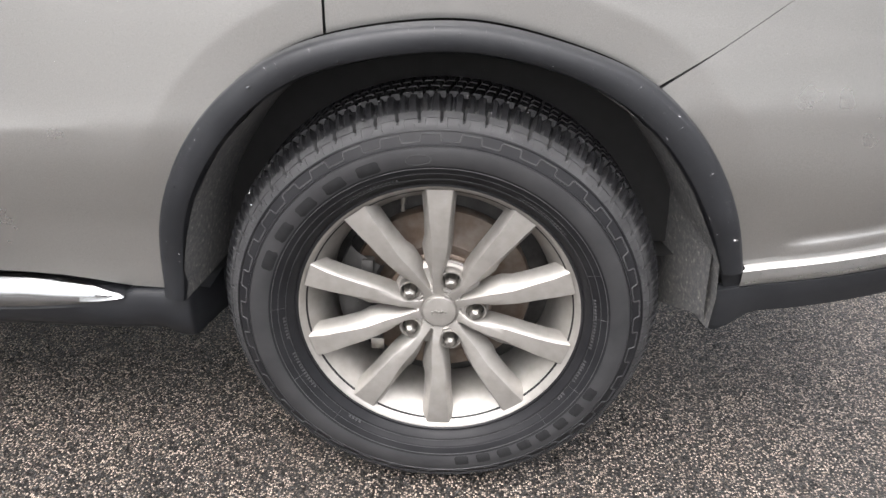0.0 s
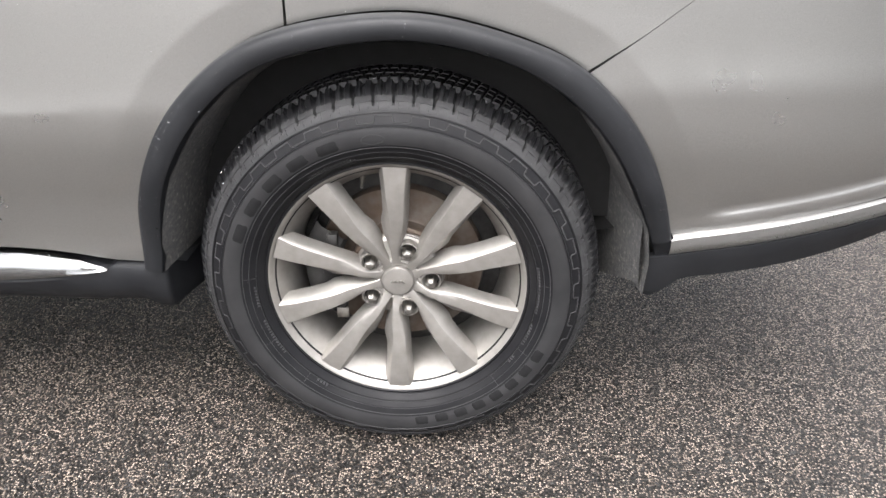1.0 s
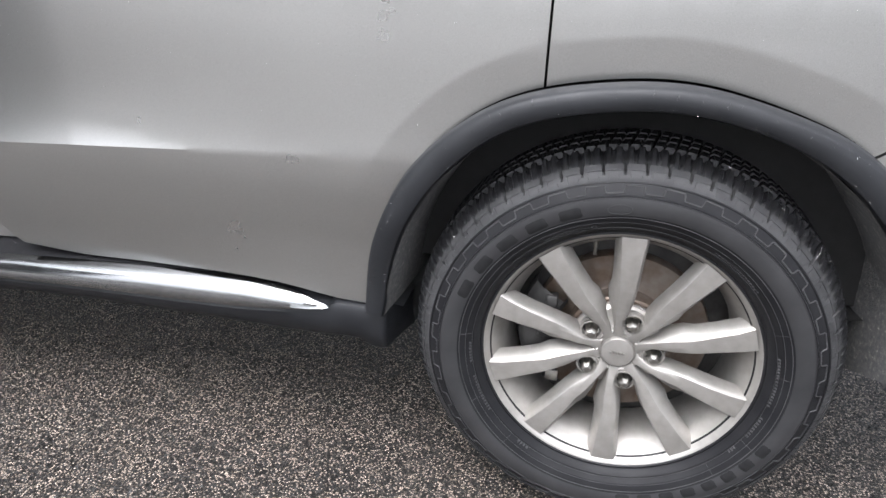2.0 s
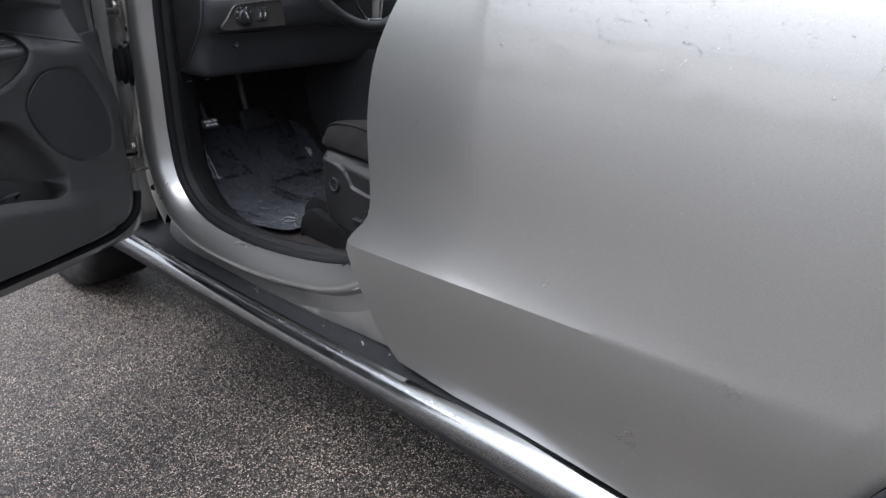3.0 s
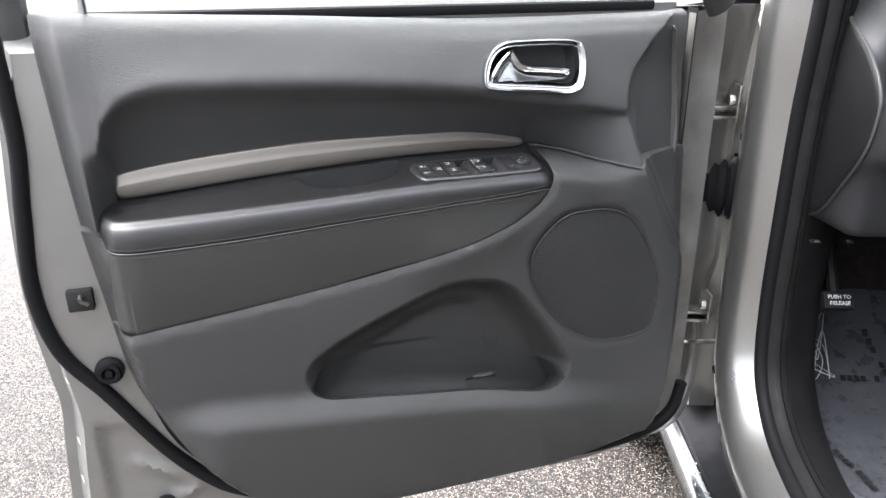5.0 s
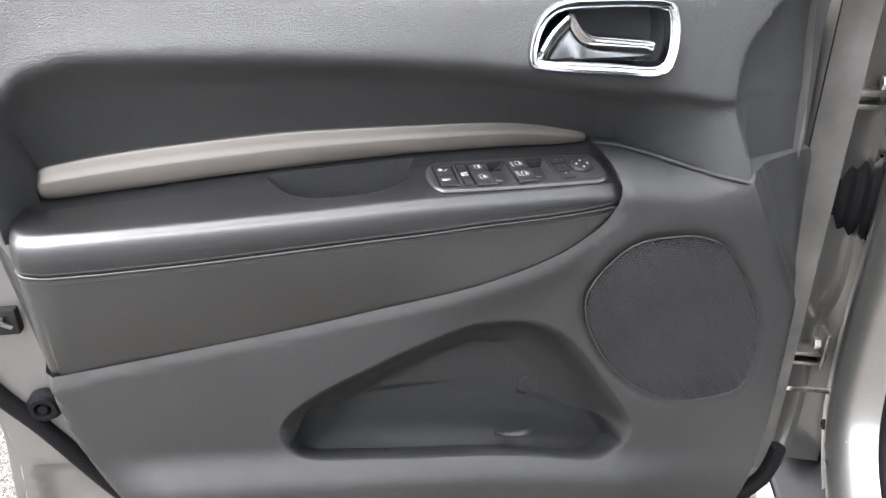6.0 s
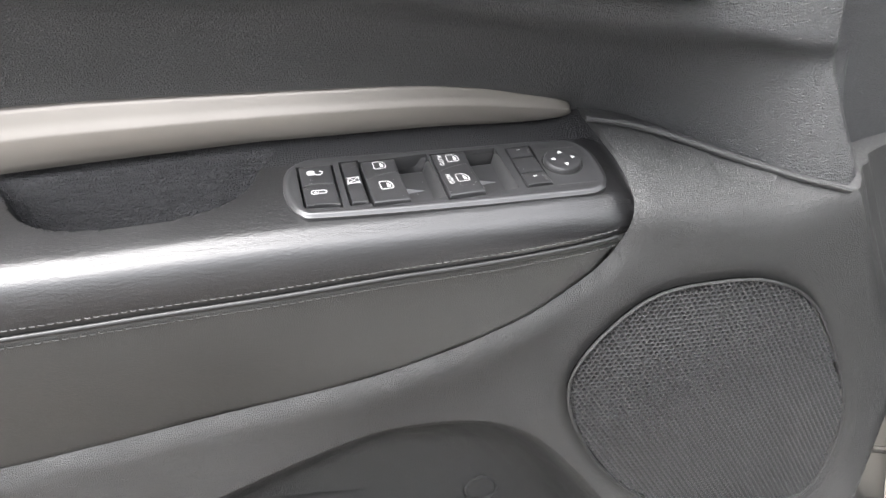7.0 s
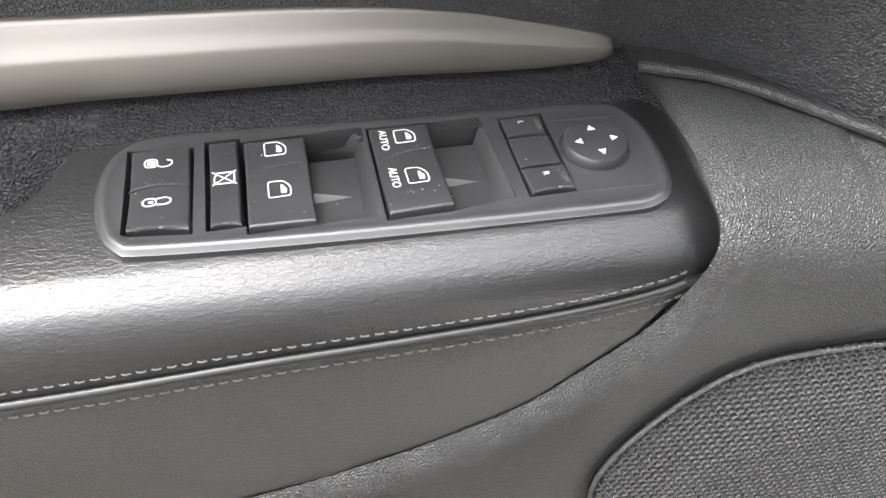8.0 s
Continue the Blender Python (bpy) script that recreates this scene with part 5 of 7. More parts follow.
    for u in np.r_[np.linspace(0.4168, 0.45, 36), np.linspace(0.455, 0.93, 50), np.linspace(0.933, 0.9559, 30)]:
        a, b, w = float(strip_top(u)), float(strip_low(u)), float(strip_w(u))
        h = a - b
        f = math.tanh(h / 0.012)
        rows.append([(u, w - 0.006, a + 0.0004), (u, w + 0.0010 * f, a), (u, w + 0.0034 * f, a - 0.03 * h), (u, w + 0.0042 * f, a - 0.06 * h), (u, w + 0.0046 * f, a - 0.10 * h), (u, w + 0.0058 * f, a - 0.24 * h), (u, w + 0.0070 * f, a - 0.38 * h), (u, w + 0.0080 * f, a - 0.44 * h), (u, w + 0.0084 * f, a - 0.50 * h), (u, w + 0.0086 * f, a - 0.68 * h), (u, w + 0.0086 * f, a - 0.88 * h), (u, w + 0.0080 * f, b + 0.05 * h), (u, w + 0.007 * f, b), (u, w - 0.004, b - 0.0003)])
    part("metal_strip", grid(rows), BRUSHED, door, "warm grey brushed metal strip")


def pull_handle(door):
    slope = lambda q: 0.03 * (q[:, 0] - 0.43) - 0.22 * (q[:, 1] - 1.09)
    rows = []
    for d, w in ((0.0, 0.166), (0.0004, 0.1725), (0.0012, 0.1752), (0.0022, 0.1755), (0.0032, 0.1742), (0.0046, 0.1716), (0.0062, 0.1708), (0.0076, 0.1714), (0.0086, 0.1708), (0.0094, 0.168), (0.0098, 0.160), (0.0100, 0.140)):
        q = inset(HANDLE, d)
        rows.append(np.stack([q[:, 0], w + slope(q), q[:, 1]], 1))
    part("handle_bezel", grid(rows, False, True), CHROME, door, "chrome bezel of the inner door handle")
    mid = HANDLE.mean(0)
    well = inset(HANDLE, 0.0096)
    bowl = []
    for s, w in ((1.0, 0.162), (0.985, 0.146), (0.93, 0.137), (0.5, 0.134), (0.0, 0.134)):
        q = mid + (well - mid) * s
        bowl.append(np.stack([q[:, 0], w + slope(q), q[:, 1]], 1))
    part("handle_bowl", grid(bowl, False, True), DASH, door, "dark bowl behind the lever")
    # lever: a tall root at the lock side that narrows into a straight grip
    shape = curve([(0.4905, 1.0945), (0.4815, 1.112), (0.470, 1.1235), (0.4605, 1.1300), (0.4555, 1.1245), (0.4505, 1.1165), (0.443, 1.1105), (0.430, 1.1082), (0.405, 1.1055), (0.3865, 1.1030), (0.3835, 1.0975), (0.386, 1.0905), (0.394, 1.0868), (0.415, 1.0862), (0.450, 1.0872), (0.4815, 1.0890)], 110, True)
    shape = np.stack([0.437 + (shape[:, 0] - 0.437) * 1.06, shape[:, 1]], 1)
    crest = np.array([p for p in shape if p[1] > 1.1005])

    def face(p):
        d, e = edge_gap(crest, p, False), edge_gap(shape, p)
        w = 0.1675 + 0.0055 * np.exp(-(d / 0.0052) ** 2) - 0.003 * step(1.0 - e / 0.0022, 0.0, 1.0) + 0.03 * step(p[:, 0], 0.452, 0.49) * 0.12
        return np.stack([p[:, 0], w + slope(p), p[:, 1]], 1)

    loops = [inset(shape, k) for k in (0.0008, 0.0018, 0.0030)]
    part("pull_lever", panel(shape, face, 0.0014, lines=[np.r_[q, q[:1]] for q in loops], thick=0.022, away=(0, -1, 0)), CHROME, door, "chrome pull lever")


def window_key(x, y):
    """Height of a window rocker: dipped at the finger line, raised at its front."""
    return 1.4 - 0.5 * step(y, -26, -13) + 2.3 * step(y, -16, 16) + 0.012 * max(0.0, y + 6)


def lock_key(x, y):
    return 1.7 - 0.9 * step(y, -28, -10) + 1.1 * step(y, -8, 9)


def lockout_key(x, y):
    return 1.2 - 0.7 * step(y, -28, -8) + 1.2 * step(y, -6, 10)


def mirror_key(x, y):
    return 1.5 - 0.5 * step(y, -24, -12) + 1.0 * step(y, -4, 13)


def key(x0, x1, y0, front, h, bow=0.6):
    """A moulded key: its face follows h(x, y), its front edge the line front = (y at x0, y at x1), bowed out between."""
    rows = []
    xs = [(x0, 9.0), (x0, 0.75), (x0 + 0.12, 0.32), (x0 + 0.45, 0.06)] + [(x0 + 0.9 + (x1 - x0 - 1.8) * k / 8, 0.0) for k in range(9)] + [(x1 - 0.45, 0.06), (x1 - 0.12, 0.32), (x1, 0.75), (x1, 9.0)]
    y_end = [front[0] + (front[1] - front[0]) * (x - x0) / (x1 - x0) - bow * (1 - (2 * (x - x0) / (x1 - x0) - 1) ** 2) for x, _ in xs]
    for f, dz in [(0.0, 9.0), (0.0, 0.7), (0.004, 0.25), (0.015, 0.05)] + [(k, 0.0) for k in np.linspace(0.035, 0.965, 22)] + [(0.982, 0.05), (0.992, 0.22), (0.998, 0.5), (1.0, 0.9), (1.0, 9.0)]:
        row = []
        for (x, side), y1 in zip(xs, y_end):
            y = y0 + (y1 - y0) * f
            row.append((x, y, max(-8.0, float(h(x, y)) - side - dz)))
        rows.append(row)
    return grid(rows)


def switches(door):
    out = SWITCH_PLATE
    holes = [rounded(50.9, -30.4, 62.4, 10.6, 0.6), [(86.0, -29.5), (86.0, 7.4), (83.5, 8.6), (66.0, 10.8), (65.4, -28.2)], [(51.0, -28.2), (50.9, 13.9), (10.6, 13.0), (11.4, -29.4)], [(10.2, -28.4), (10.3, 15.6), (-10.9, 15.2), (-30.7, 12.4), (-29.4, -28.0)], [(-35.0, -26.2), (-34.7, 13.6), (-50.4, 13.6), (-51.2, -26.6)]]

    def face(p):
        d = edge_gap(out, p)
        h = 1.5 * step(d, 0.0, 1.8) + 0.25 * step(d, 1.2, 3.0) - 0.45 * step(d, 3.4, 5.2)
        return np.stack([p[:, 0], p[:, 1], h], 1)

    loops = [inset(out, k) for k in (0.6, 1.2, 1.8, 2.6, 3.4, 4.3, 5.2)]
    bm = panel(out, face, 2.6, holes=[np.array(resample(h, 2.0)) for h in holes], lines=[np.r_[q, q[:1]] for q in loops])
    edge = [e for e in bm.edges if e.is_boundary]
    g = bmesh.ops.extrude_edge_only(bm, edges=edge)["geom"]
    for v in g:
        if isinstance(v, bmesh.types.BMVert):
            v.co.z -= 7.5 if abs(edge_gap(out, np.array([(v.co.x, v.co.y)]))[0]) < 0.3 else 15.0
    bm.transform(PLATE)
    part("switch_plate", bm, GLOSSY, door, "black window switch plate")
    # Near-black floor puts the shade of the switch wells into the colour.
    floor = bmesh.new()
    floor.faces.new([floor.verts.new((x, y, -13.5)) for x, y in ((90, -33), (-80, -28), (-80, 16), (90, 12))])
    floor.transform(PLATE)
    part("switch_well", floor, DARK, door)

    def put(name, bm, m=GLOSSY, label=""):
        bm.transform(PLATE)
        return part(name, bm, m, door, label)

    def ridge(pts, h, r, m, up=0.0):
        q = curve(pts, 24)
        return sweep([(x, y, float(h(x, y)) + up) for x, y in q], ring(r, 6))

    put("lock_switch", key(66.8, 84.5, -28.8, (9.0, 6.6), lock_key, 0.9), KEY, "door lock switch")
    put("key_edge", ridge([(68.2, -11.5), (74.4, -12.8), (80.2, -12.5), (84.3, -11.3)], lock_key, 0.34, HARD), HARD)
    put("key_groove", ridge([(66.9, -10.6), (74.4, -12.0), (80.2, -11.7), (84.7, -10.4)], lock_key, 0.38, DARK), DARK)
    put("lockout_switch", key(52.1, 61.0, -29.6, (9.6, 8.9), lockout_key, 0.7), KEY, "window lockout switch")
    for x0, x1, y1a, y1b in ((30.6, 50.1, 13.6, 12.8), (-10.6, 9.3, 14.2, 14.8)):
        put("window_switch", key(x0, x1, -27.9, (y1a, y1b), window_key, 0.1), KEY, "rocker window switch")
        put("key_edge", ridge([(x0 + 0.3, -15.7), (x0 + 7.5, -15.3), (x0 + 14.5, -13.2), (x1 - 0.2, -10.4)], window_key, 0.20, HARD, 0.06), HARD)
        # finger well: a lit floor that ends short of the back, and a sloped wall at its side
        b, a = x0 - 0.35, x0 - 19.2
        well = []
        for y, drop in ((-22.3, 6.0), (-22.6, 1.6), (-22.3, 0.5), (-21.5, 0.1), (-20, 0.0), (-14, 0.0), (-6, 0.0), (2, 0.0), (8, -0.4), (11.5, -1.6), (14.6, -4.6)):
            near = (y + 22) / 34
            row = [(a - 0.6, y, 1.1), (a + 0.3, y, 0.2)]
            for k in (0.25, 0.5, 0.72, 0.86, 0.95, 1.0, 1.08, 1.2):
                row.append((a + 0.3 + (3.4 + 0.6 * near) * k, y - 5.0 * (1 - min(k, 1)) * max(0, 0.5 - near) * 1.6, max(0.2 - 5.4 * min(k, 1.0) ** 1.15, -9) - drop * min(k, 1)))
            row += [((a + 8) * (1 - k) + b * k, y, -5.2 - drop) for k in (0.2, 0.6, 1.0)]
            well.append(row)
        put("finger_well", grid(well), label="finger well beside a window switch")
        fin = bmesh.new()
        tip, l0, l1 = fin.verts.new((b - 12.3, -2.6, -4.8)), fin.verts.new((b, -4.6, -2.9)), fin.verts.new((b, -2.2, -5.3))
        crown = fin.verts.new((b, -5.6, -5.3))
        fin.faces.new((tip, l0, l1)), fin.faces.new((tip, crown, l0)), fin.faces.new((l0, crown, l1))
        put("well_fin", fin)
    put("mirror_key", key(-50.0, -36.0, -25.4, (-16.2, -16.0), mirror_key, 0.5), KEY, "left mirror key")
    put("mirror_key", key(-50.2, -35.9, -15.2, (-0.7, -0.5), mirror_key, 0.5), KEY, "blank mirror key")
    put("mirror_key", key(-50.4, -35.8, 0.3, (12.8, 12.9), mirror_key, 1.0), KEY, "right mirror key")
    turn = Matrix.Translation((-63.2, -5.4, 0)) @ Matrix.Rotation(radians(90), 4, "X")
    knob = lathe([(0.0, 4.3), (4.0, 4.5), (8.6, 4.9), (10.2, 4.5), (10.9, 3.6), (11.1, 2.0), (11.1, -2.0)], 60)
    knob.transform(turn)
    put("mirror_knob", knob, KEY, "round mirror adjuster")
    groove = lathe([(11.0, 1.34), (11.9, 1.36)], 60)
    groove.transform(turn)
    put("knob_surround", groove, DARK)
    for y0, y1 in ((-21.6, -20.4), (14.2, 15.0)):
        put("plate_line", sweep([(-53, y0, 1.32), (-76, y1, 1.32)], ring(0.16, 6)), HARD)
    for y in (-23.4, 4.6):
        put("key_lamp", block((-49.4, y, float(mirror_key(0, y)) - 0.5), (-47.6, y + 5.4, float(mirror_key(0, y + 3)) + 0.12), 0.1), HARD)
    # Thin ridges added to carry the highlight along the front lips.
    for pts, h in (([(66.9, 8.1), (75.5, 6.7), (84.4, 5.9)], lock_key), ([(52.3, 8.8), (56.6, 8.2), (60.9, 8.2)], lockout_key), ([(-49.9, 12.1), (-43.1, 11.2), (-36.3, 12.2)], mirror_key)):
        put("key_edge", ridge(pts, h, 0.22, HARD, -0.02), HARD)
    # dust
    rng = random.Random(5)
    bm = bmesh.new()
    for _ in range(90):
        x, y = rng.uniform(-50, 86), rng.uniform(-28, 12)
        h = window_key(x, y) if (30.6 < x < 50 or -10.6 < x < 9.3) else lock_key(x, y) if x > 66.4 else lockout_key(x, y) if x > 51.8 else mirror_key(x, y) if x < -36 else -5.1
        r = rng.choice((0.07, 0.09, 0.1, 0.15))
        bmesh.ops.create_icosphere(bm, subdivisions=1, radius=r, matrix=Matrix.Translation((x, y, float(h) + r * 0.5)))
    bm.transform(PLATE)
    part("dust", bm, MARK, door, kind="stuff")
    prints(door)


def prints(door):
    """White markings on the keys."""
    def flat(name, polys, h):
        bm = bmesh.new()
        for q in polys:
            merge(bm, extrude(q, 0.10))
        for v in bm.verts:
            v.co.z += h if isinstance(h, float) else float(h(v.co.x, v.co.y)) + 0.02
        bmesh.ops.recalc_face_normals(bm, faces=bm.faces)
        bm.transform(PLATE)
        return part(name, bm, MARK, door, smooth=False, kind="stuff")

    def line(pts, w=0.20, closed=False):
        out = []
        n = len(pts)
        for i in range(n if closed else n - 1):
            a, b = np.array(pts[i], float), np.array(pts[(i + 1) % n], float)
            d = (b - a) / np.linalg.norm(b - a)
            s = np.array([-d[1], d[0]]) * w
            a, b = a - d * w * 0.6, b + d * w * 0.6
            out.append([tuple(a + s), tuple(b + s), tuple(b - s), tuple(a - s)][::-1])
        return out

    def window(x, y, s=1.0):
        # a car door with its pane, seen from the side
        f = [(-2.7, 3.7), (2.8, 3.5), (3.4, 2.7), (3.5, -0.2), (3.0, -1.6), (1.5, -3.3), (0.6, -3.7), (-2.6, -3.7), (-3.2, -3.0), (-3.2, 3.1)]
        sh = lambda q: [(x - a, y + b * s) for a, b in q]
        return line(sh(f), 0.17, True), sh([(0.5, 2.1), (2.2, 2.0), (2.3, 0.4), (1.2, -1.6), (0.6, -1.9)])

    for x, y, z in ((40.4, -23.2, window_key), (40.4, -3.4, window_key), (-2.0, -22.4, window_key), (-2.2, -2.0, window_key)):
        s, pane = window(x, y, 0.85 if y < -10 else 1.1)
        flat("window_symbol", s, z)
        flat("window_symbol_pane", [pane], z)
    for y, z, shut in ((-22.4, lock_key, False), (-5.2, lock_key, True)):
        x = 76.0
        body = [(x + a, y + b) for a, b in rounded(0.6, -1.7, 4.4, 1.7, 1.4, 5)]
        bow = [(x + 0.4, y - 1.4), (x - 2.2, y - 1.6), (x - 3.4, y - 0.9), (x - 3.7, y), (x - 3.4, y + 0.9), (x - 2.2, y + 1.6), (x + 0.4, y + 1.4)]
        if not shut:
            bow = [(x + 0.6, y + 1.2), (x - 0.6, y + 2.0), (x - 2.6, y + 2.0), (x - 3.8, y + 1.0), (x - 3.8, y - 0.4), (x - 2.4, y - 1.0)]
            flat("padlock_symbol", line(body, 0.2, True) + [[(x + 1.6 + a, y + b) for a, b in rounded(-0.4, -0.9, 2.0, 0.9, 0.5, 3)]] + line(bow, 0.18), z)
        else:
            flat("padlock_symbol", line(body + [(x + 4.4, y)][:0], 0.2, True) + line(bow, 0.2) + [[(x + 1.6 + a, y + b) for a, b in rounded(-0.2, -0.5, 1.2, 0.5, 0.3, 3)]], z)
    x, y = 56.6, -12.6
    flat("lockout_symbol", line([(x - 3.0, y - 2.4), (x + 2.0, y - 2.4), (x + 3.0, y - 0.4), (x + 3.0, y + 2.4), (x - 3.0, y + 2.4)], 0.20, True) + line([(x - 3.6, y - 3.0), (x + 3.6, y + 3.0)], 0.16) + line([(x - 3.6, y + 3.0), (x + 3.6, y - 3.0)], 0.16), lockout_key)
    tri = [(0, -1.5), (1.35, 0.95), (-1.35, 0.95)]
    for k in range(4):
        a = radians(90 * k)
        c, s = math.cos(a), math.sin(a)
        cx, cy = -63.2 + 6.0 * s, -5.4 - 6.0 * c
        flat("arrow", [[(cx + p * c - q * s, cy + p * s + q * c) for p, q in tri]], 4.85)
    for text, x, y, z, size, turn in (("AUTO", 5.1, -21.4, window_key, 3.5, 90), ("AUTO", 5.0, -2.0, window_key, 3.8, 90), ("L", -42.6, -22.6, mirror_key, 3.0, 90), ("R", -43.0, 4.0, mirror_key, 3.0, 90)):
        cu = bpy.data.curves.new("lettering", "FONT")
        cu.body, cu.size, cu.align_x, cu.align_y, cu.extrude = text, size, "CENTER", "CENTER", 0.05
        ob = new("lettering", cu)
        dg = bpy.context.evaluated_depsgraph_get()
        me = bpy.data.meshes.new_from_object(ob.evaluated_get(dg))
        bpy.data.objects.remove(ob)
        bm = bmesh.new()
        bm.from_mesh(me)
        bpy.data.meshes.remove(me)
        bm.transform(Matrix.Translation((x, y, 0)) @ Matrix.Rotation(radians(turn), 4, "Z"))
        for v in bm.verts:
            v.co.z += float(z(v.co.x, v.co.y)) + 0.06
        bm.transform(PLATE)
        part("lettering", bm, MARK, door, smooth=False)


def front_door():
    skin = curve([(0.0, 1.17), (0.0, 0.9), (0.01, 0.6), (0.03, 0.47), (0.075, 0.42), (0.16, 0.408), (0.40, 0.406), (0.70, 0.406), (0.90, 0.408), (1.03, 0.41), (1.086, 0.425), (1.094, 0.47), (1.088, 0.58), (1.080, 0.665), (1.083, 0.705), (1.089, 0.76), (1.094, 0.84), (1.088, 0.95), (1.078, 1.05), (1.070, 1.17)], 120)
    outline = resample([tuple(p) for p in skin], 0.02)

    def outer(p):
        u, z = p[:, 0], p[:, 1]
        w = table(z, [(0.40, 0.062), (0.46, 0.038), (0.56, 0.018), (0.65, 0.008), (0.68, 0.012), (0.74, 0.026), (0.9, 0.016), (1.0, 0.016), (1.17, 0.036)])
        return np.stack([u, w, z], 1)

    bm = panel(outline, outer, 0.035, thick=0.012)
    inner = np.array([tuple(p) for p in skin if p[0] > 0.3] + [(1.066, 1.178), (0.175, 1.178), (0.150, 1.0), (0.148, 0.6), (0.175, 0.47), (0.21, 0.418), (0.28, 0.407)])
    inner = resample([tuple(p) for p in inner], 0.016)

    press = np.array([(0.79, 0.472), (0.985, 0.462), (1.035, 0.49), (1.035, 0.66), (0.99, 0.655), (0.93, 0.565)])

    def face(p):
        u, z = p[:, 0], p[:, 1]
        d = edge_gap(inner, p)
        w = 0.082 + 0.050 * step(d, 0.014, 0.034)
        w = w - 0.009 * np.where(inside(press, p), step(edge_gap(press, p), 0.0, 0.012), 0)
        for a, b in (((0.99, 0.585), (0.925, 0.545)), ((0.945, 0.512), (0.905, 0.535))):
            a, b = np.array(a), np.array(b)
            t = np.clip(((p - a) @ (b - a)) / ((b - a) @ (b - a)), 0, 1)
            w = w + 0.007 * np.exp(-(np.linalg.norm(p - (a + t[:, None] * (b - a)), axis=1) / 0.008) ** 2)
        return np.stack([u, w, z], 1)

    trim_loop = resample([tuple(p) for p in RIM], 0.02)
    hole = inset(trim_loop, 0.022)
    steps = [inset(inner, d) for d in (0.014, 0.024, 0.034)] + [resample([tuple(q) for q in press], 0.012)]
    merge(bm, panel(inner, face, 0.009, holes=[hole], lines=[np.r_[q, q[:1]] for q in steps], thick=0.05, away=(0, -1, 0)))
    front = [[(0.105, 0.020, z), (0.120, 0.03, z), (0.140, 0.06, z), (0.150, 0.10, z)] for z in np.linspace(0.45, 1.17, 8)]
    door = part("front_door", bm, PAINT, car, "open silver front door")
    door.matrix_local = DOOR
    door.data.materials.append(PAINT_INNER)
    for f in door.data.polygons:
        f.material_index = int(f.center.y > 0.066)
    # Sheet added over the bare skin to darken the shaded hinge gap.
    face_rows = [[(0.062, 0.050, z), (0.075, 0.049, z), (0.105, 0.048, z), (0.128, 0.054, z), (0.146, 0.074, z), (0.152, 0.10, z)] for z in np.linspace(0.44, 1.163, 8)]
    part("hinge_face", grid(face_rows), SHADED_PAINT, door, "grey hinge face of the door, shade and dust in its colour")
    part("hinge_edge_strip", grid(front), SEAL, door, "black rubber strip along the hinge edge")
    # seal round the inner panel
    seal = curve([(1.052, 1.17), (1.050, 1.05), (1.060, 0.96), (1.068, 0.86), (1.052, 0.775), (1.008, 0.706), (0.951, 0.611), (0.90, 0.548), (0.855, 0.514), (0.77, 0.478), (0.66, 0.462), (0.40, 0.462), (0.22, 0.468), (0.14, 0.50), (0.12, 0.56)], 110)
    part("door_edge_seal", sweep([(p[0], 0.134, p[1]) for p in seal], [(q[0], q[1]) for q in ring(0.0095, 12, 0.011)], (0, 1, 0)), SEAL, door, "black rubber seal round the door")
    # dark side wall of the trim, down to the painted panel
    wall = [p for p in RIM if p[0] > 0.62 and p[1] < 0.72]
    t = np.gradient(np.array(wall), axis=0)
    out = np.stack([t[:, 1], -t[:, 0]], 1) / np.linalg.norm(t, axis=1)[:, None]
    rows = [[(q[0] + o[0] * d * k, w, q[1] + o[1] * d * k) for d, w in ((-0.006, 0.138), (0.0, 0.1385), (0.35, 0.1375), (0.8, 0.1355), (1.0, 0.1325))] for q, o, k in ((q, o, 0.001 + 0.018 * float(step(q[0], 0.66, 0.86)) * (1 - float(step(q[1], 0.60, 0.72)))) for q, o in zip(wall, out))]
    part("trim_side", grid(rows), SEAT_SHELL, door, "black side wall of the door trim")
    lower_trim(door)
    upper_trim(door)
    armrest(door)
    pull_handle(door)
    switches(door)
    # lock slot, plugs and rubber stops
    # Black block in place of an open slot; the hole's shade is its colour.
    slot = block((1.002, 0.120, 0.832), (1.032, 0.1425, 0.860), 0.002)
    part("latch_slot", slot, DARK, door)
    part("latch_claw", sweep(curve([(1.008, 0.142, 0.841), (1.016, 0.1445, 0.848), (1.014, 0.1445, 0.856)], 8), ring(0.003, 8)), STEEL, door)
    for u, z, w, r in ((1.0, 0.742, 0.137, 0.018), (0.962, 0.505, 0.128, 0.016)):
        stop = lathe([(0.0, 0.012), (r * 0.25, 0.012), (r * 0.35, 0.006), (r * 0.5, 0.012), (r * 0.75, 0.012), (r * 0.8, 0.006), (r, 0.004), (r, -0.004)], 32)
        stop.transform(Matrix.Translation((u, w, z)))
        part("rubber_stop", stop, SEAL, door, "round black rubber stop")
    plug = lathe([(0.0, 0.003), (0.009, 0.003), (0.012, 0.0), (0.012, -0.005)], 24)
    plug.transform(Matrix.Translation((0.994, 0.131, 0.500)))
    part("hole_plug", plug, SEAL, door)
    # window: pane, inner belt seal, frame and lock pin
    pane = grid([[(u, 0.080 + 0.16 * (z - 1.16), z) for z in np.linspace(1.13, 1.60, 6)] for u in np.linspace(0.24, 1.03, 10)])
    glass = part("door_window", pane, GLASS, door, "clear side window beaded with rain")
    glass.visible_shadow = False
    part("belt_seal", sweep([(u, 0.092, 1.176) for u in np.linspace(0.22, 1.03, 20)], ring(0.007, 8, 0.005), (0, 1, 0)), SEAL, door)
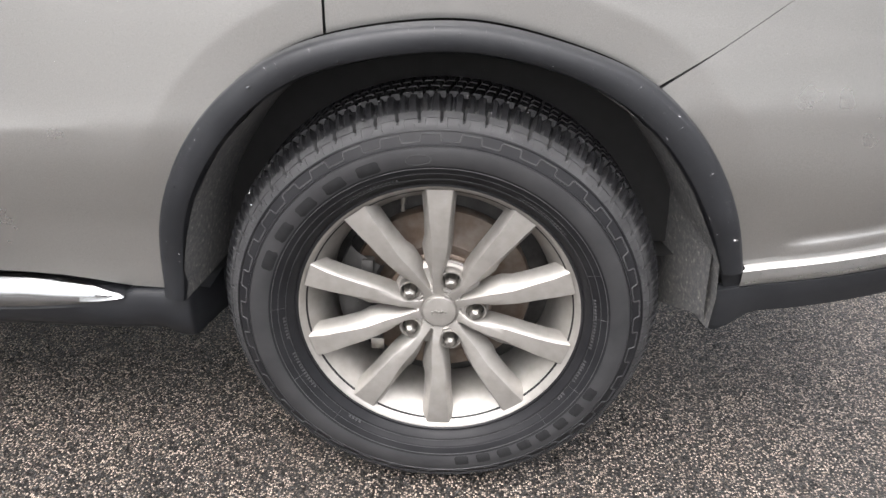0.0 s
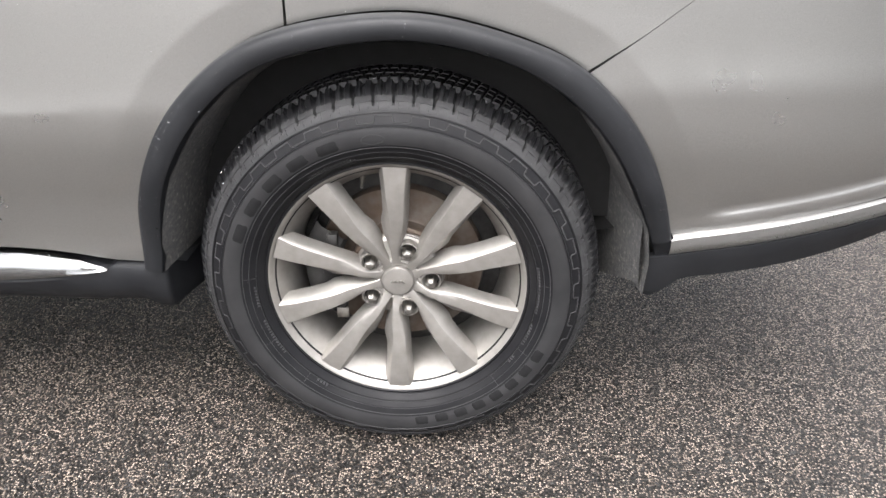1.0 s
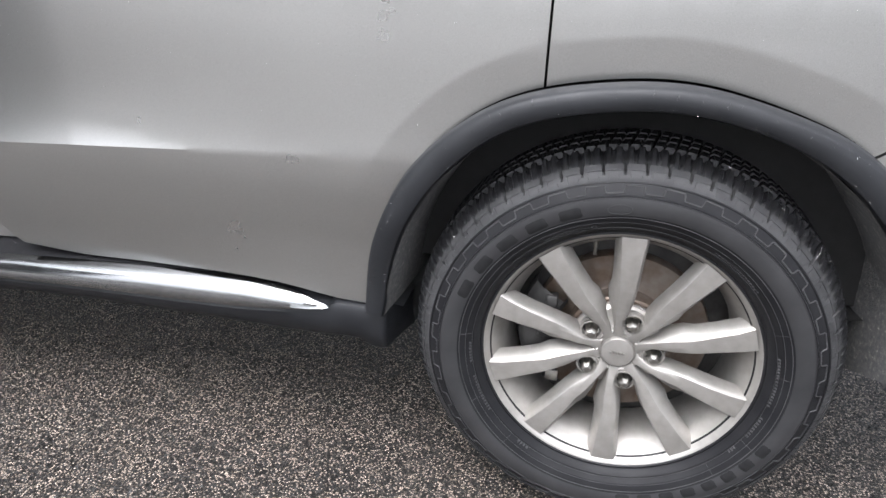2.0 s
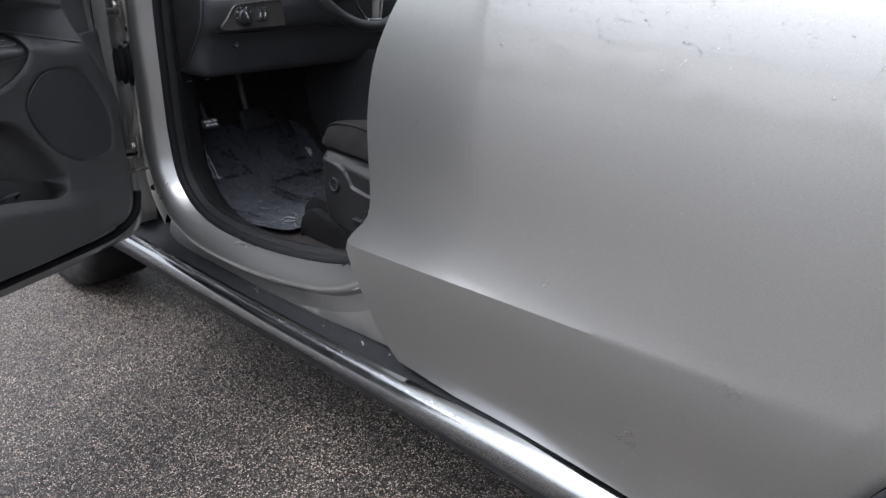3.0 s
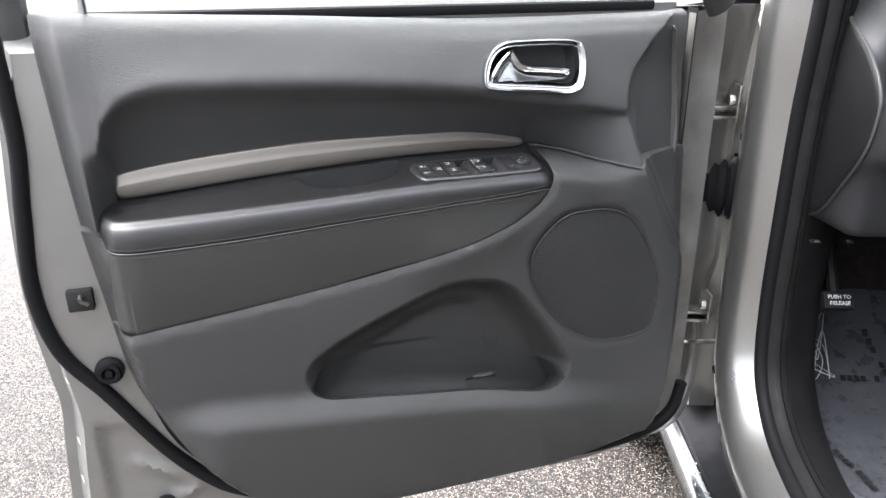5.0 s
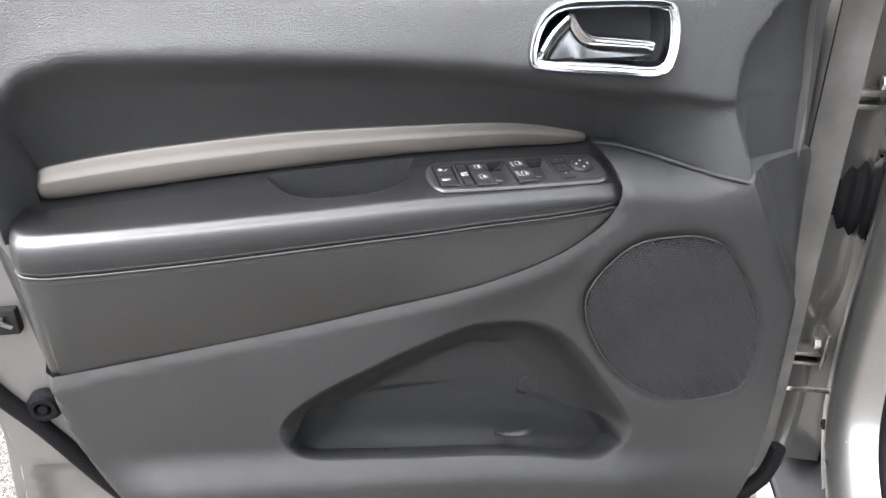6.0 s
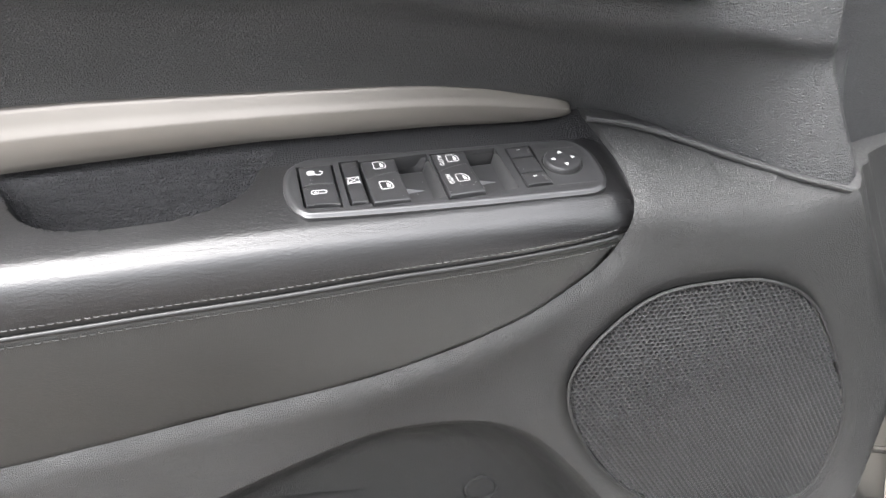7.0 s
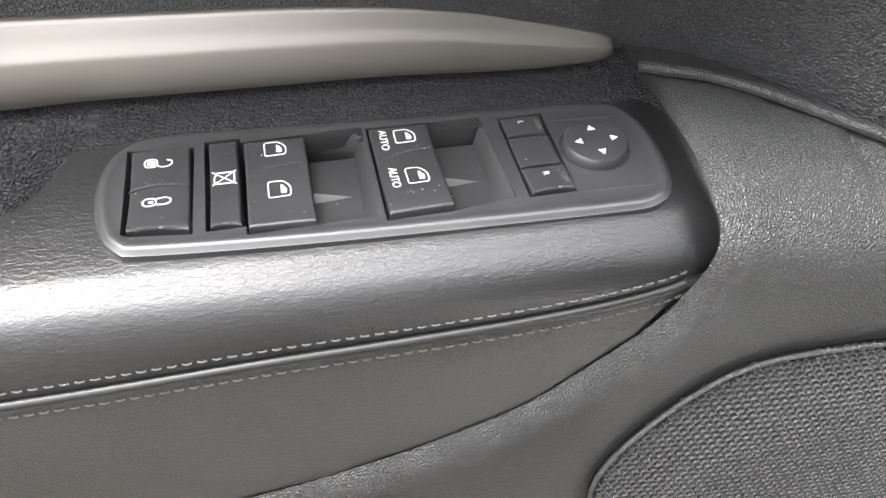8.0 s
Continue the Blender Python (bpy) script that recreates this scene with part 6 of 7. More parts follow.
    frame_path = curve([(1.045, 0.085, 1.12), (1.040, 0.100, 1.25), (1.02, 0.135, 1.45), (0.98, 0.155, 1.60), (0.86, 0.165, 1.64), (0.60, 0.162, 1.63), (0.40, 0.145, 1.53), (0.22, 0.115, 1.33), (0.10, 0.085, 1.17)], 60)
    part("window_frame", sweep(frame_path, ring(0.024, 10, 0.016), (0, 1, 0)), HARD, door, "black window frame")
    pin = lathe([(0.0, 0.05), (0.004, 0.05), (0.0045, 0.0), (0.010, 0.0), (0.012, -0.003)], 20)
    pin.transform(Matrix.Translation((0.957, 0.130, 1.181)) @ Matrix.Rotation(radians(90), 4, "X"))
    part("lock_pin", pin, CHROME, door, "lock pin in a chrome collar")
    return door


front_door_ob = front_door()


# ---- cabin ----
VENT_RIM = mat("satin_silver_rim", (0.62, 0.62, 0.63), 0.35, 0.7)
# Screen glass; its pale green reflection is put into the base colour.
SCREEN = mat("screen_glass_with_reflection", (0.16, 0.21, 0.19), 0.12)
vary_rough(SCREEN, 20.0, 0.10, 0.16)


def cabin():
    # floor pan, toe board, tunnel and the dark inside of the shell
    rows = []
    for y in np.linspace(0.10, 0.74, 14):
        rows.append([(x, y, z + 0.006 * math.sin(9 * y + 5 * x)) for x, z in ((-1.15, 0.430), (-1.5, 0.430), (-1.9, 0.430), (-2.15, 0.432), (-2.28, 0.445), (-2.36, 0.49), (-2.46, 0.60), (-2.52, 0.74), (-2.54, 0.95))])
    part("floor_carpet", grid(rows), CARPET, car, "dark worn cabin carpet")
    tunnel = [[(x, y, z) for y, z in ((0.70, 0.43), (0.725, 0.50), (0.735, 0.62), (0.745, 0.72), (0.77, 0.78), (0.82, 0.80), (1.08, 0.80), (1.12, 0.43))] for x in np.linspace(-2.50, -1.10, 12)]
    part("centre_console", grid(tunnel), DASH, car, "dark grey centre console side")
    wing = resample([(-2.34, 0.79), (-2.205, 0.889), (-2.06, 0.850), (-1.93, 0.822), (-1.93, 0.66), (-1.98, 0.62), (-2.22, 0.56), (-2.30, 0.60)], 0.03)
    part("console_wing", panel(wing, lambda p: np.stack([p[:, 0], 0.722 - 0.012 * step(edge_gap(wing, p), 0.0, 0.03), p[:, 1]], 1), 0.02, thick=0.03), DASH, car, "dark knee panel of the centre console")
    # centre stack: screen above a panel of buttons in a bright rim
    part("screen_surround", block((-2.17, 0.88, 0.80), (-2.115, 1.13, 1.30), 0.02, 3), DASH, car, "dark surround of the touch screen")
    part("screen", block((-2.118, 0.905, 1.085), (-2.108, 1.10, 1.235), 0.004), SCREEN, car, "touch screen, a pale green reflection in its colour")
    for k in range(8):
        y, z = 0.95 + 0.035 * (k % 4), 1.055 - 0.034 * (k // 4)
        part("stack_button", block((-2.118, y, z), (-2.106, y + 0.024, z + 0.020), 0.003), KEY, car)
    knob = lathe([(0.0, 0.016), (0.012, 0.016), (0.014, 0.012), (0.014, 0.0)], 24)
    knob.transform(Matrix.Translation((-2.115, 0.972, 0.985)) @ Matrix.Rotation(radians(-90), 4, "Z"))
    part("stack_knob", knob, KEY, car)
    part("stack_rim", sweep(curve([(-2.112, 0.915, 1.07), (-2.112, 0.922, 1.02), (-2.112, 0.935, 0.975), (-2.112, 0.965, 0.950), (-2.112, 1.02, 0.945), (-2.112, 1.10, 0.95)], 24), ring(0.004, 8), (1, 0, 0)), VENT_RIM, car)
    kick = [[(x, y, z) for z in np.linspace(0.44, 0.85, 8)] for x, y in ((-2.235, 0.128), (-2.26, 0.128), (-2.30, 0.130), (-2.42, 0.14), (-2.54, 0.19))]
    part("kick_panel", grid(kick), DASH, car, "black kick panel beside the pedals")
    # dashboard: a section carried across the cabin, rounded off at the door
    section = curve([(-2.34, 0.838), (-2.20, 0.836), (-2.158, 0.842), (-2.140, 0.88), (-2.128, 0.93), (-2.115, 0.956), (-2.100, 0.966), (-2.092, 0.985), (-2.088, 1.03), (-2.100, 1.042), (-2.136, 1.050), (-2.146, 1.10), (-2.152, 1.16), (-2.172, 1.20), (-2.23, 1.222), (-2.36, 1.235), (-2.52, 1.24)], 70)
    # smooth end cap with a rounded rim, seen when the door stands open
    rim = curve([(-2.34, 0.838), (-2.27, 0.842), (-2.205, 0.865), (-2.150, 0.925), (-2.112, 0.975), (-2.096, 1.015), (-2.098, 1.065), (-2.145, 1.112), (-2.215, 1.150), (-2.30, 1.195), (-2.52, 1.225)], 70)
    mid = np.array([-2.36, 1.02])
    rows = []
    for s, y in ((0.0, 0.131), (0.5, 0.131), (0.85, 0.132), (0.96, 0.134), (0.985, 0.1355), (1.0, 0.139)):
        rows.append([(q[0], y, q[1]) for q in mid + (rim - mid) * s])
    part("dash_end_cap", grid(rows), SEAT_SHELL, car, "smooth black end cap of the dashboard")
    rows = rows[-1:]
    for f, y in ((0.12, 0.1425), (0.32, 0.147), (0.56, 0.153), (0.80, 0.161), (0.94, 0.170), (1.0, 0.182), (1.0, 0.30), (1.0, 0.45), (1.0, 0.60), (1.0, 0.80), (1.0, 1.10), (1.0, 1.50), (1.0, 1.80)):
        rows.append([(q[0], y, q[1]) for q in rim + (section - rim) * f])
    part("dashboard", grid(rows), DASH, car, "black moulded dashboard")
    part("dash_end_line", sweep([(q[0], 0.1375, q[1]) for q in rim[8:60]], ring(0.0028, 8), (0, 1, 0)), HARD, car)
    part("trim_gap", block((-2.136, 0.185, 0.9545), (-2.108, 0.60, 0.9575)), DARK, car)
    # light switch panel
    plate = curve([(0.186, 0.970), (0.200, 0.997), (0.216, 1.020), (0.228, 1.028), (0.260, 1.032), (0.352, 1.037), (0.366, 1.030), (0.374, 0.980), (0.370, 0.973), (0.28, 0.971)], 60, True)
    face = lambda x: (lambda p: np.stack([x + 0.15 * (p[:, 1] - 1.0) * -0.2, p[:, 0], p[:, 1]], 1))
    part("light_panel", panel(plate, face(-2.080), 0.012, thick=0.012, away=(-1, 0, 0)), TAUPE, car, "taupe light switch panel")
    part("light_panel_edge", sweep([(-2.0795, q[0], q[1]) for q in plate], ring(0.0013, 6), (1, 0, 0), True), TAUPE, car)
    turn = Matrix.Translation((-2.080, 0.247, 1.001)) @ Matrix.Rotation(radians(-90), 4, "Z")
    dial = lathe([(0.0, 0.012), (0.016, 0.012), (0.018, 0.010), (0.0185, 0.002), (0.026, 0.002), (0.028, -0.002)], 44)
    dial.transform(turn)
    part("light_dial", dial, KEY, car, "round black light dial")
    grip = block((-0.004, 0.010, -0.014), (0.004, 0.020, 0.014), 0.002)
    grip.transform(turn @ Matrix.Rotation(radians(25), 4, "Y"))
    part("dial_grip", grip, GLOSSY, car)
    mark = block((-0.001, 0.0202, -0.004), (0.001, 0.0206, 0.012))
    mark.transform(turn @ Matrix.Rotation(radians(25), 4, "Y"))
    part("dial_mark", mark, MARK, car)
    for k in range(6):
        b = block((-0.0015, 0.0022, 0.0205), (0.0015, 0.0026, 0.0232))
        b.transform(turn @ Matrix.Rotation(radians(-100 + 40 * k), 4, "Y"))
        part("dial_symbol", b, MARK, car)
    part("dimmer_frame", block((-2.086, 0.284, 0.984), (-2.077, 0.318, 1.020), 0.003), KEY, car)
    for y in (0.289, 0.304):
        part("dimmer_wheel", block((-2.080, y, 0.989), (-2.073, y + 0.009, 1.015), 0.003), HARD, car)
        part("dimmer_mark", block((-2.0728, y + 0.003, 0.998), (-2.0724, y + 0.006, 1.008)), MARK, car)
    # knee bolster fastener
    f = lathe([(0.0, 0.002), (0.004, 0.002), (0.005, 0.006), (0.009, 0.005), (0.010, 0.0)], 24)
    f.transform(Matrix.Translation((-2.131, 0.246, 0.922)) @ Matrix.Rotation(radians(-90), 4, "Z"))
    part("trim_fastener", f, SATIN, car)
    for y, n in ((0.105, 0.012), (0.158, 0.008), (0.335, 0.010)):
        part("panel_clip", block((-2.150, y, 0.836), (-2.140, y + n, 0.8385)), SATIN, car)
    vent()
    # park brake pedal, brake and throttle
    pad = rounded(-0.026, -0.016, 0.026, 0.016, 0.005)
    m = Matrix.Translation((-2.262, 0.222, 0.682)) @ Matrix.Rotation(radians(90), 4, "Z") @ Matrix.Rotation(radians(52), 4, "X")
    brake = part("parking_brake_pedal", extrude(pad, 0.014, m, 0.003), SEAL, car, "parking brake release pad with white print")
    for text, y in (("PUSH TO", 0.005), ("RELEASE", -0.006)):
        cu = bpy.data.curves.new("print", "FONT")
        cu.body, cu.size, cu.align_x, cu.align_y, cu.extrude = text, 0.0095, "CENTER", "CENTER", 0.0001
        ob = new("print", cu)
        me = bpy.data.meshes.new_from_object(ob.evaluated_get(bpy.context.evaluated_depsgraph_get()))
        bpy.data.objects.remove(ob)
        bm = bmesh.new()
        bm.from_mesh(me)
        bpy.data.meshes.remove(me)
        bm.transform(m @ Matrix.Translation((0, y, 0.0145)))
        part("pad_print", bm, MARK, brake, smooth=False)
    part("pedal_arm", sweep(curve([(-2.275, 0.222, 0.69), (-2.33, 0.218, 0.78), (-2.36, 0.20, 0.90)], 10), ring(0.010, 8)), SEAL, car)
    part("brake_pedal", block((-0.047, -0.033, -0.012), (0.047, 0.033, 0.012), 0.010, 3, Matrix.Translation((-2.300, 0.395, 0.668)) @ Matrix.Rotation(radians(90), 4, "Z") @ Matrix.Rotation(radians(66), 4, "X")), SEAL, car, "ribbed black brake pedal")
    part("brake_arm", sweep(curve([(-2.33, 0.395, 0.68), (-2.37, 0.40, 0.76), (-2.40, 0.40, 0.92)], 8), ring(0.010, 8)), IRON, car)
    part("throttle_pedal", block((-0.022, -0.055, -0.008), (0.022, 0.055, 0.008), 0.006, 2, Matrix.Translation((-2.325, 0.52, 0.635)) @ Matrix.Rotation(radians(98), 4, "Z") @ Matrix.Rotation(radians(52), 4, "X")), SEAL, car, "black throttle pedal")
    steering()
    seat()


TAUPE = mat("taupe_trim_plastic", (0.16, 0.15, 0.14), 0.38, 0.3)
vary(TAUPE, 30.0, (0.048, 0.045, 0.042), (0.062, 0.058, 0.054))


def vent():
    q = curve([(0.180, 1.150), (0.186, 1.165), (0.205, 1.172), (0.252, 1.171), (0.270, 1.163), (0.290, 1.11), (0.305, 1.066), (0.298, 1.054), (0.245, 1.052), (0.228, 1.062), (0.196, 1.11)], 70, True)
    mid = q.mean(0)
    at = lambda p, d: (-2.140 - 0.12 * (p[1] - 1.10) + d, p[0], p[1])
    rows = [[at(mid + (p - mid) * s, d) for p in q] for s, d in ((1.0, -0.01), (1.0, 0.004), (0.965, 0.008), (0.92, 0.007), (0.885, 0.002), (0.87, -0.02))]
    frame_ob = part("vent_frame", grid(rows, False, True), VENT_RIM, car, "chrome framed air vent")
    back = [[at(mid + (p - mid) * s, -0.018) for p in q] for s in (0.9, 0.5, 0.0)]
    part("vent_back", grid(back, False, True), DARK, frame_ob)
    for k in range(9):
        z = 1.154 - 0.0103 * k
        xs = [p[0] for p in q if abs(p[1] - z) < 0.012]
        y0, y1 = min(xs) + 0.012, max(xs) - 0.012
        part("slat", sweep([at((y0, z), -0.004), at((y1, z), -0.004)], [(-0.0045, -0.002), (0.0045, 0.0005), (0.0045, 0.0018), (-0.0045, 0.0)]), GLOSSY, frame_ob)
    part("vent_tab", block((-2.141, 0.228, 1.108), (-2.130, 0.252, 1.118), 0.003), SATIN, frame_ob)
    part("vent_wheel", block((-2.136, 0.243, 1.064), (-2.130, 0.280, 1.071), 0.002), HARD, frame_ob)


def steering():
    m = Matrix.Translation((-1.995, 0.560, 1.143)) @ Matrix.Rotation(radians(66), 4, "Y") @ Matrix.Rotation(math.pi, 4, "Z")
    ring_path = [(0.185 * math.cos(a), 0.185 * math.sin(a), 0) for a in np.linspace(0, 2 * math.pi, 72, endpoint=False)]
    bm = sweep(ring_path, ring(0.016, 12, 0.0145), (0, 0, 1), True)
    bm.transform(m)
    wheel_ob = part("steering_wheel", bm, LEATHER, car, "black leather steering wheel with bright spokes")
    hub = curve([(-0.075, -0.062), (-0.075, 0.062), (-0.02, 0.085), (0.06, 0.075), (0.085, 0.03), (0.085, -0.03), (0.06, -0.075), (-0.02, -0.085)], 60, True)
    bm = extrude([tuple(p) for p in hub], 0.045, m @ Matrix.Translation((0, 0, -0.015)), 0.012)
    part("airbag_cover", bm, HARD, wheel_ob)
    trim = [(p[0] * 0.86 + 0.004, p[1] * 0.80, 0.032) for p in hub]
    bm = sweep(trim, ring(0.0022, 8), (0, 0, 1), True)
    bm.transform(m)
    part("airbag_ring", bm, CHROME, wheel_ob)
    for s in (-1, 1):
        bm = extrude([(-0.02, s * 0.075), (0.045, s * 0.075), (0.035, s * 0.175), (-0.004, s * 0.178)][::s], 0.022, m @ Matrix.Translation((0, 0, -0.008)), 0.004)
        part("spoke", bm, GLOSSY, wheel_ob)
        bm = extrude([(-0.010, s * 0.10), (0.030, s * 0.10), (0.026, s * 0.150), (-0.004, s * 0.152)][::s], 0.006, m @ Matrix.Translation((0, 0, 0.012)), 0.002)
        part("button_pad", bm, HARD, wheel_ob)
        bm = sweep([tuple(m @ Vector(q)) for q in curve([(-0.022, s * 0.09, 0.016), (-0.016, s * 0.14, 0.014), (0.000, s * 0.166, 0.010), (0.03, s * 0.168, 0.010)], 20)], ring(0.003, 6), (1, 0, 0.4))
        part("spoke_trim", bm, SATIN, wheel_ob)
        bm = sweep(curve([(-0.080, s * 0.058, 0.010), (-0.11, s * 0.050, 0.006), (-0.15, s * 0.032, 0.004), (-0.170, s * 0.024, 0.003)], 16), ring(0.003, 8, 0.004), (0, 0, 1))
        bm.transform(m)
        part("spoke_edge", bm, CHROME, wheel_ob)
    # Dark panel stands in for the shaded opening between the spoke edges.
    bm = extrude([(-0.168, -0.018), (-0.168, 0.018), (-0.085, 0.048), (-0.085, -0.048)], 0.008, m @ Matrix.Translation((0, 0, -0.014)), 0.002)
    part("lower_spoke", bm, SEAT_SHELL, wheel_ob)
    # One-sided facet; a warm bronze reflection is put into its material.
    bm = extrude([(-0.166, -0.020), (-0.166, -0.003), (-0.098, -0.026), (-0.098, -0.047)], 0.010, m @ Matrix.Translation((0, 0, -0.006)), 0.003)
    part("spoke_reflection_facet", bm, BRUSHED, wheel_ob)
    bm = block((-0.172, -0.023, 0.000), (-0.165, 0.023, 0.008), 0.002)
    bm.transform(m)
    part("lower_spoke_foot", bm, SATIN, wheel_ob)
    for s in (-1, 1):
        q = [(-0.056 + 0.006 * math.sin(a), s * 0.013 + 0.011 * math.cos(a), 0.034) for a in np.linspace(0, 2 * math.pi, 24, endpoint=False)]
        bm = sweep(q, ring(0.0015, 6), (0, 0, 1), True)
        bm.transform(m)
        part("emblem_loop", bm, CHROME, wheel_ob)
    col = lathe([(0.055, -0.02), (0.06, 0.03), (0.075, 0.12), (0.085, 0.22)], 28)
    col.transform(m @ Matrix.Rotation(radians(-90), 4, "X"))
    part("column_shroud", col, HARD, car, "black steering column shroud")
    stalk = sweep(curve([(-2.06, 0.50, 1.12), (-2.055, 0.42, 1.125), (-2.05, 0.37, 1.13)], 10), ring(0.011, 10))
    part("wiper_stalk", stalk, GLOSSY, car, "black control stalk")
    part("instrument_hood", sweep(curve([(-2.14, 0.36, 1.17), (-2.13, 0.38, 1.24), (-2.13, 0.47, 1.27), (-2.13, 0.66, 1.27), (-2.13, 0.75, 1.24), (-2.14, 0.77, 1.17)], 24), ring(0.02, 8, 0.05), (1, 0, 0)), HARD, car)
    part("instrument_face", block((-2.20, 0.38, 1.08), (-2.17, 0.76, 1.24), 0.01), DARK, car)


def seat():
    side_line = curve([(-1.800, 0.694), (-1.797, 0.640), (-1.792, 0.565), (-1.766, 0.516), (-1.70, 0.502), (-1.60, 0.490), (-1.30, 0.486), (-1.28, 0.672), (-1.40, 0.682), (-1.52, 0.692), (-1.62, 0.700), (-1.675, 0.704), (-1.71, 0.706), (-1.75, 0.709), (-1.788, 0.709)], 90, True)

    def low_edge(x):
        return table(x, [(-1.80, 0.684), (-1.709, 0.664), (-1.693, 0.650), (-1.675, 0.628), (-1.618, 0.620), (-1.574, 0.616), (-1.28, 0.59)])

    def high_edge(x):
        return table(x, [(-1.80, 0.688), (-1.709, 0.670), (-1.635, 0.662), (-1.571, 0.658), (-1.28, 0.635)])

    def shield(p):
        d = edge_gap(side_line, p)
        low, high = low_edge(p[:, 0]), high_edge(p[:, 0])
        y = 0.264 + 0.012 * (1 - step(d, 0, 0.014)) + 0.007 * step(p[:, 1] - low, -0.001, 0.005) + 0.018 * step(p[:, 1] - high, -0.001, 0.026)
        return np.stack([p[:, 0], y, p[:, 1]], 1)

    run = np.linspace(-1.70, -1.32, 70)
    edges = [[(x, float(low_edge(x)) + k) for x in run] for k in (-0.001, 0.002, 0.005)] + [[(x, float(high_edge(x)) + k) for x in np.linspace(-1.785, -1.32, 80)] for k in (0.0, 0.003, 0.007)]
    bm = panel(side_line, shield, 0.0042, lines=edges, thick=0.06)
    base = part("front_seat", bm, SEAT_SHELL, car, "charcoal cloth front seat with a black plastic shield")
    rows = []
    for x, zt, rr in ((-1.802, 0.735, 0.3), (-1.808, 0.745, 0.75), (-1.795, 0.765, 1.0), (-1.75, 0.778, 1.0), (-1.68, 0.782, 1.0), (-1.55, 0.772, 1.0), (-1.40, 0.758, 1.0), (-1.25, 0.75, 1.0)):
        lo = 0.704 - 0.030 * (x + 1.8)
        prof = [(0.300, lo), (0.277, lo + 0.008), (0.274, lo + 0.018), (0.281, zt - 0.024), (0.293, zt - 0.004), (0.310, zt + 0.001), (0.36, zt - 0.006), (0.40, zt - 0.012), (0.55, zt - 0.018), (0.70, zt - 0.012), (0.74, zt - 0.002), (0.775, zt), (0.80, zt - 0.02), (0.80, lo)]
        rows.append([(x + 0.004 * (1 - rr), 0.54 + (y - 0.54) * (0.93 + 0.07 * rr), lo + (z - lo) * rr) for y, z in prof])
    part("seat_cushion", grid([[(-1.79, 0.54, 0.70)] * 14] + rows), CLOTH, base, "charcoal cloth seat cushion")
    rows = []
    for k in range(10):
        f = k / 9
        x, z = -1.10 + 0.26 * f, 0.74 + 0.60 * f
        rows.append([(x + dx, y, z + 0.1 * dx) for y, dx in ((0.30, 0.05), (0.30, -0.03), (0.34, -0.06), (0.54, -0.045), (0.74, -0.06), (0.78, -0.03), (0.78, 0.05))])
    part("seat_backrest", grid(rows, False, True), CLOTH, base, "charcoal cloth backrest")
    seam = [(x, 0.2905, z) for x, z in ((-1.800, 0.735), (-1.795, 0.757), (-1.775, 0.768), (-1.74, 0.774), (-1.68, 0.777), (-1.55, 0.767), (-1.40, 0.753))]
    part("seat_piping", sweep(curve(seam, 30), ring(0.0022, 8)), CLOTH, base)
    cap = lathe([(0.0, 0.001), (0.012, 0.001), (0.0150, 0.003), (0.0175, 0.002), (0.0185, -0.004)], 32)
    cap.transform(Matrix.Translation((-1.739, 0.262, 0.623)) @ Matrix.Rotation(math.pi, 4, "Z"))
    part("pivot_cap", cap, SEAT_SHELL, base)
    part("pivot_ring", sweep([(-1.739 + 0.0155 * math.cos(a), 0.2590, 0.623 + 0.0155 * math.sin(a)) for a in np.linspace(0, 2 * math.pi, 30, endpoint=False)], ring(0.0009, 6), (0, 1, 0), True), HARD, base)
    rocker = part("seat_switch", block((-1.660, 0.250, 0.548), (-1.622, 0.266, 0.558), 0.003, 3), SEAT_SHELL, base, "black seat adjuster switch")
    part("switch_edge", block((-1.658, 0.2494, 0.5564), (-1.624, 0.2512, 0.5578), 0.0006), HARD, rocker)
    part("recline_switch", block((-1.616, 0.252, 0.552), (-1.606, 0.266, 0.588), 0.003, 3), SEAT_SHELL, base)
    # covers on the ends of the seat rails
    for y0, y1, length, rise in ((0.276, 0.305, 0.0, 0.0), (0.330, 0.365, -0.055, 0.010)):
        cover = []
        for x, h in ((-1.912, 0.445), (-1.910, 0.470), (-1.902, 0.490), (-1.885, 0.508), (-1.862, 0.519), (-1.82, 0.516), (-1.77, 0.510), (-1.66, 0.500)):
            h += rise
            cover.append([(x + length, y0 + 0.008, 0.43), (x + length, y0 + 0.001, h - 0.03), (x + length, y0, h - 0.005), (x + length, y0 + 0.002, h - 0.001), (x + length, y0 + 0.006, h), (x + length, y1 - 0.006, h), (x + length, y1, h - 0.006), (x + length, y1, 0.43)])
        part("rail_cover", grid(cover), SEAT_SHELL, base, "black plastic seat rail cover")


cabin()


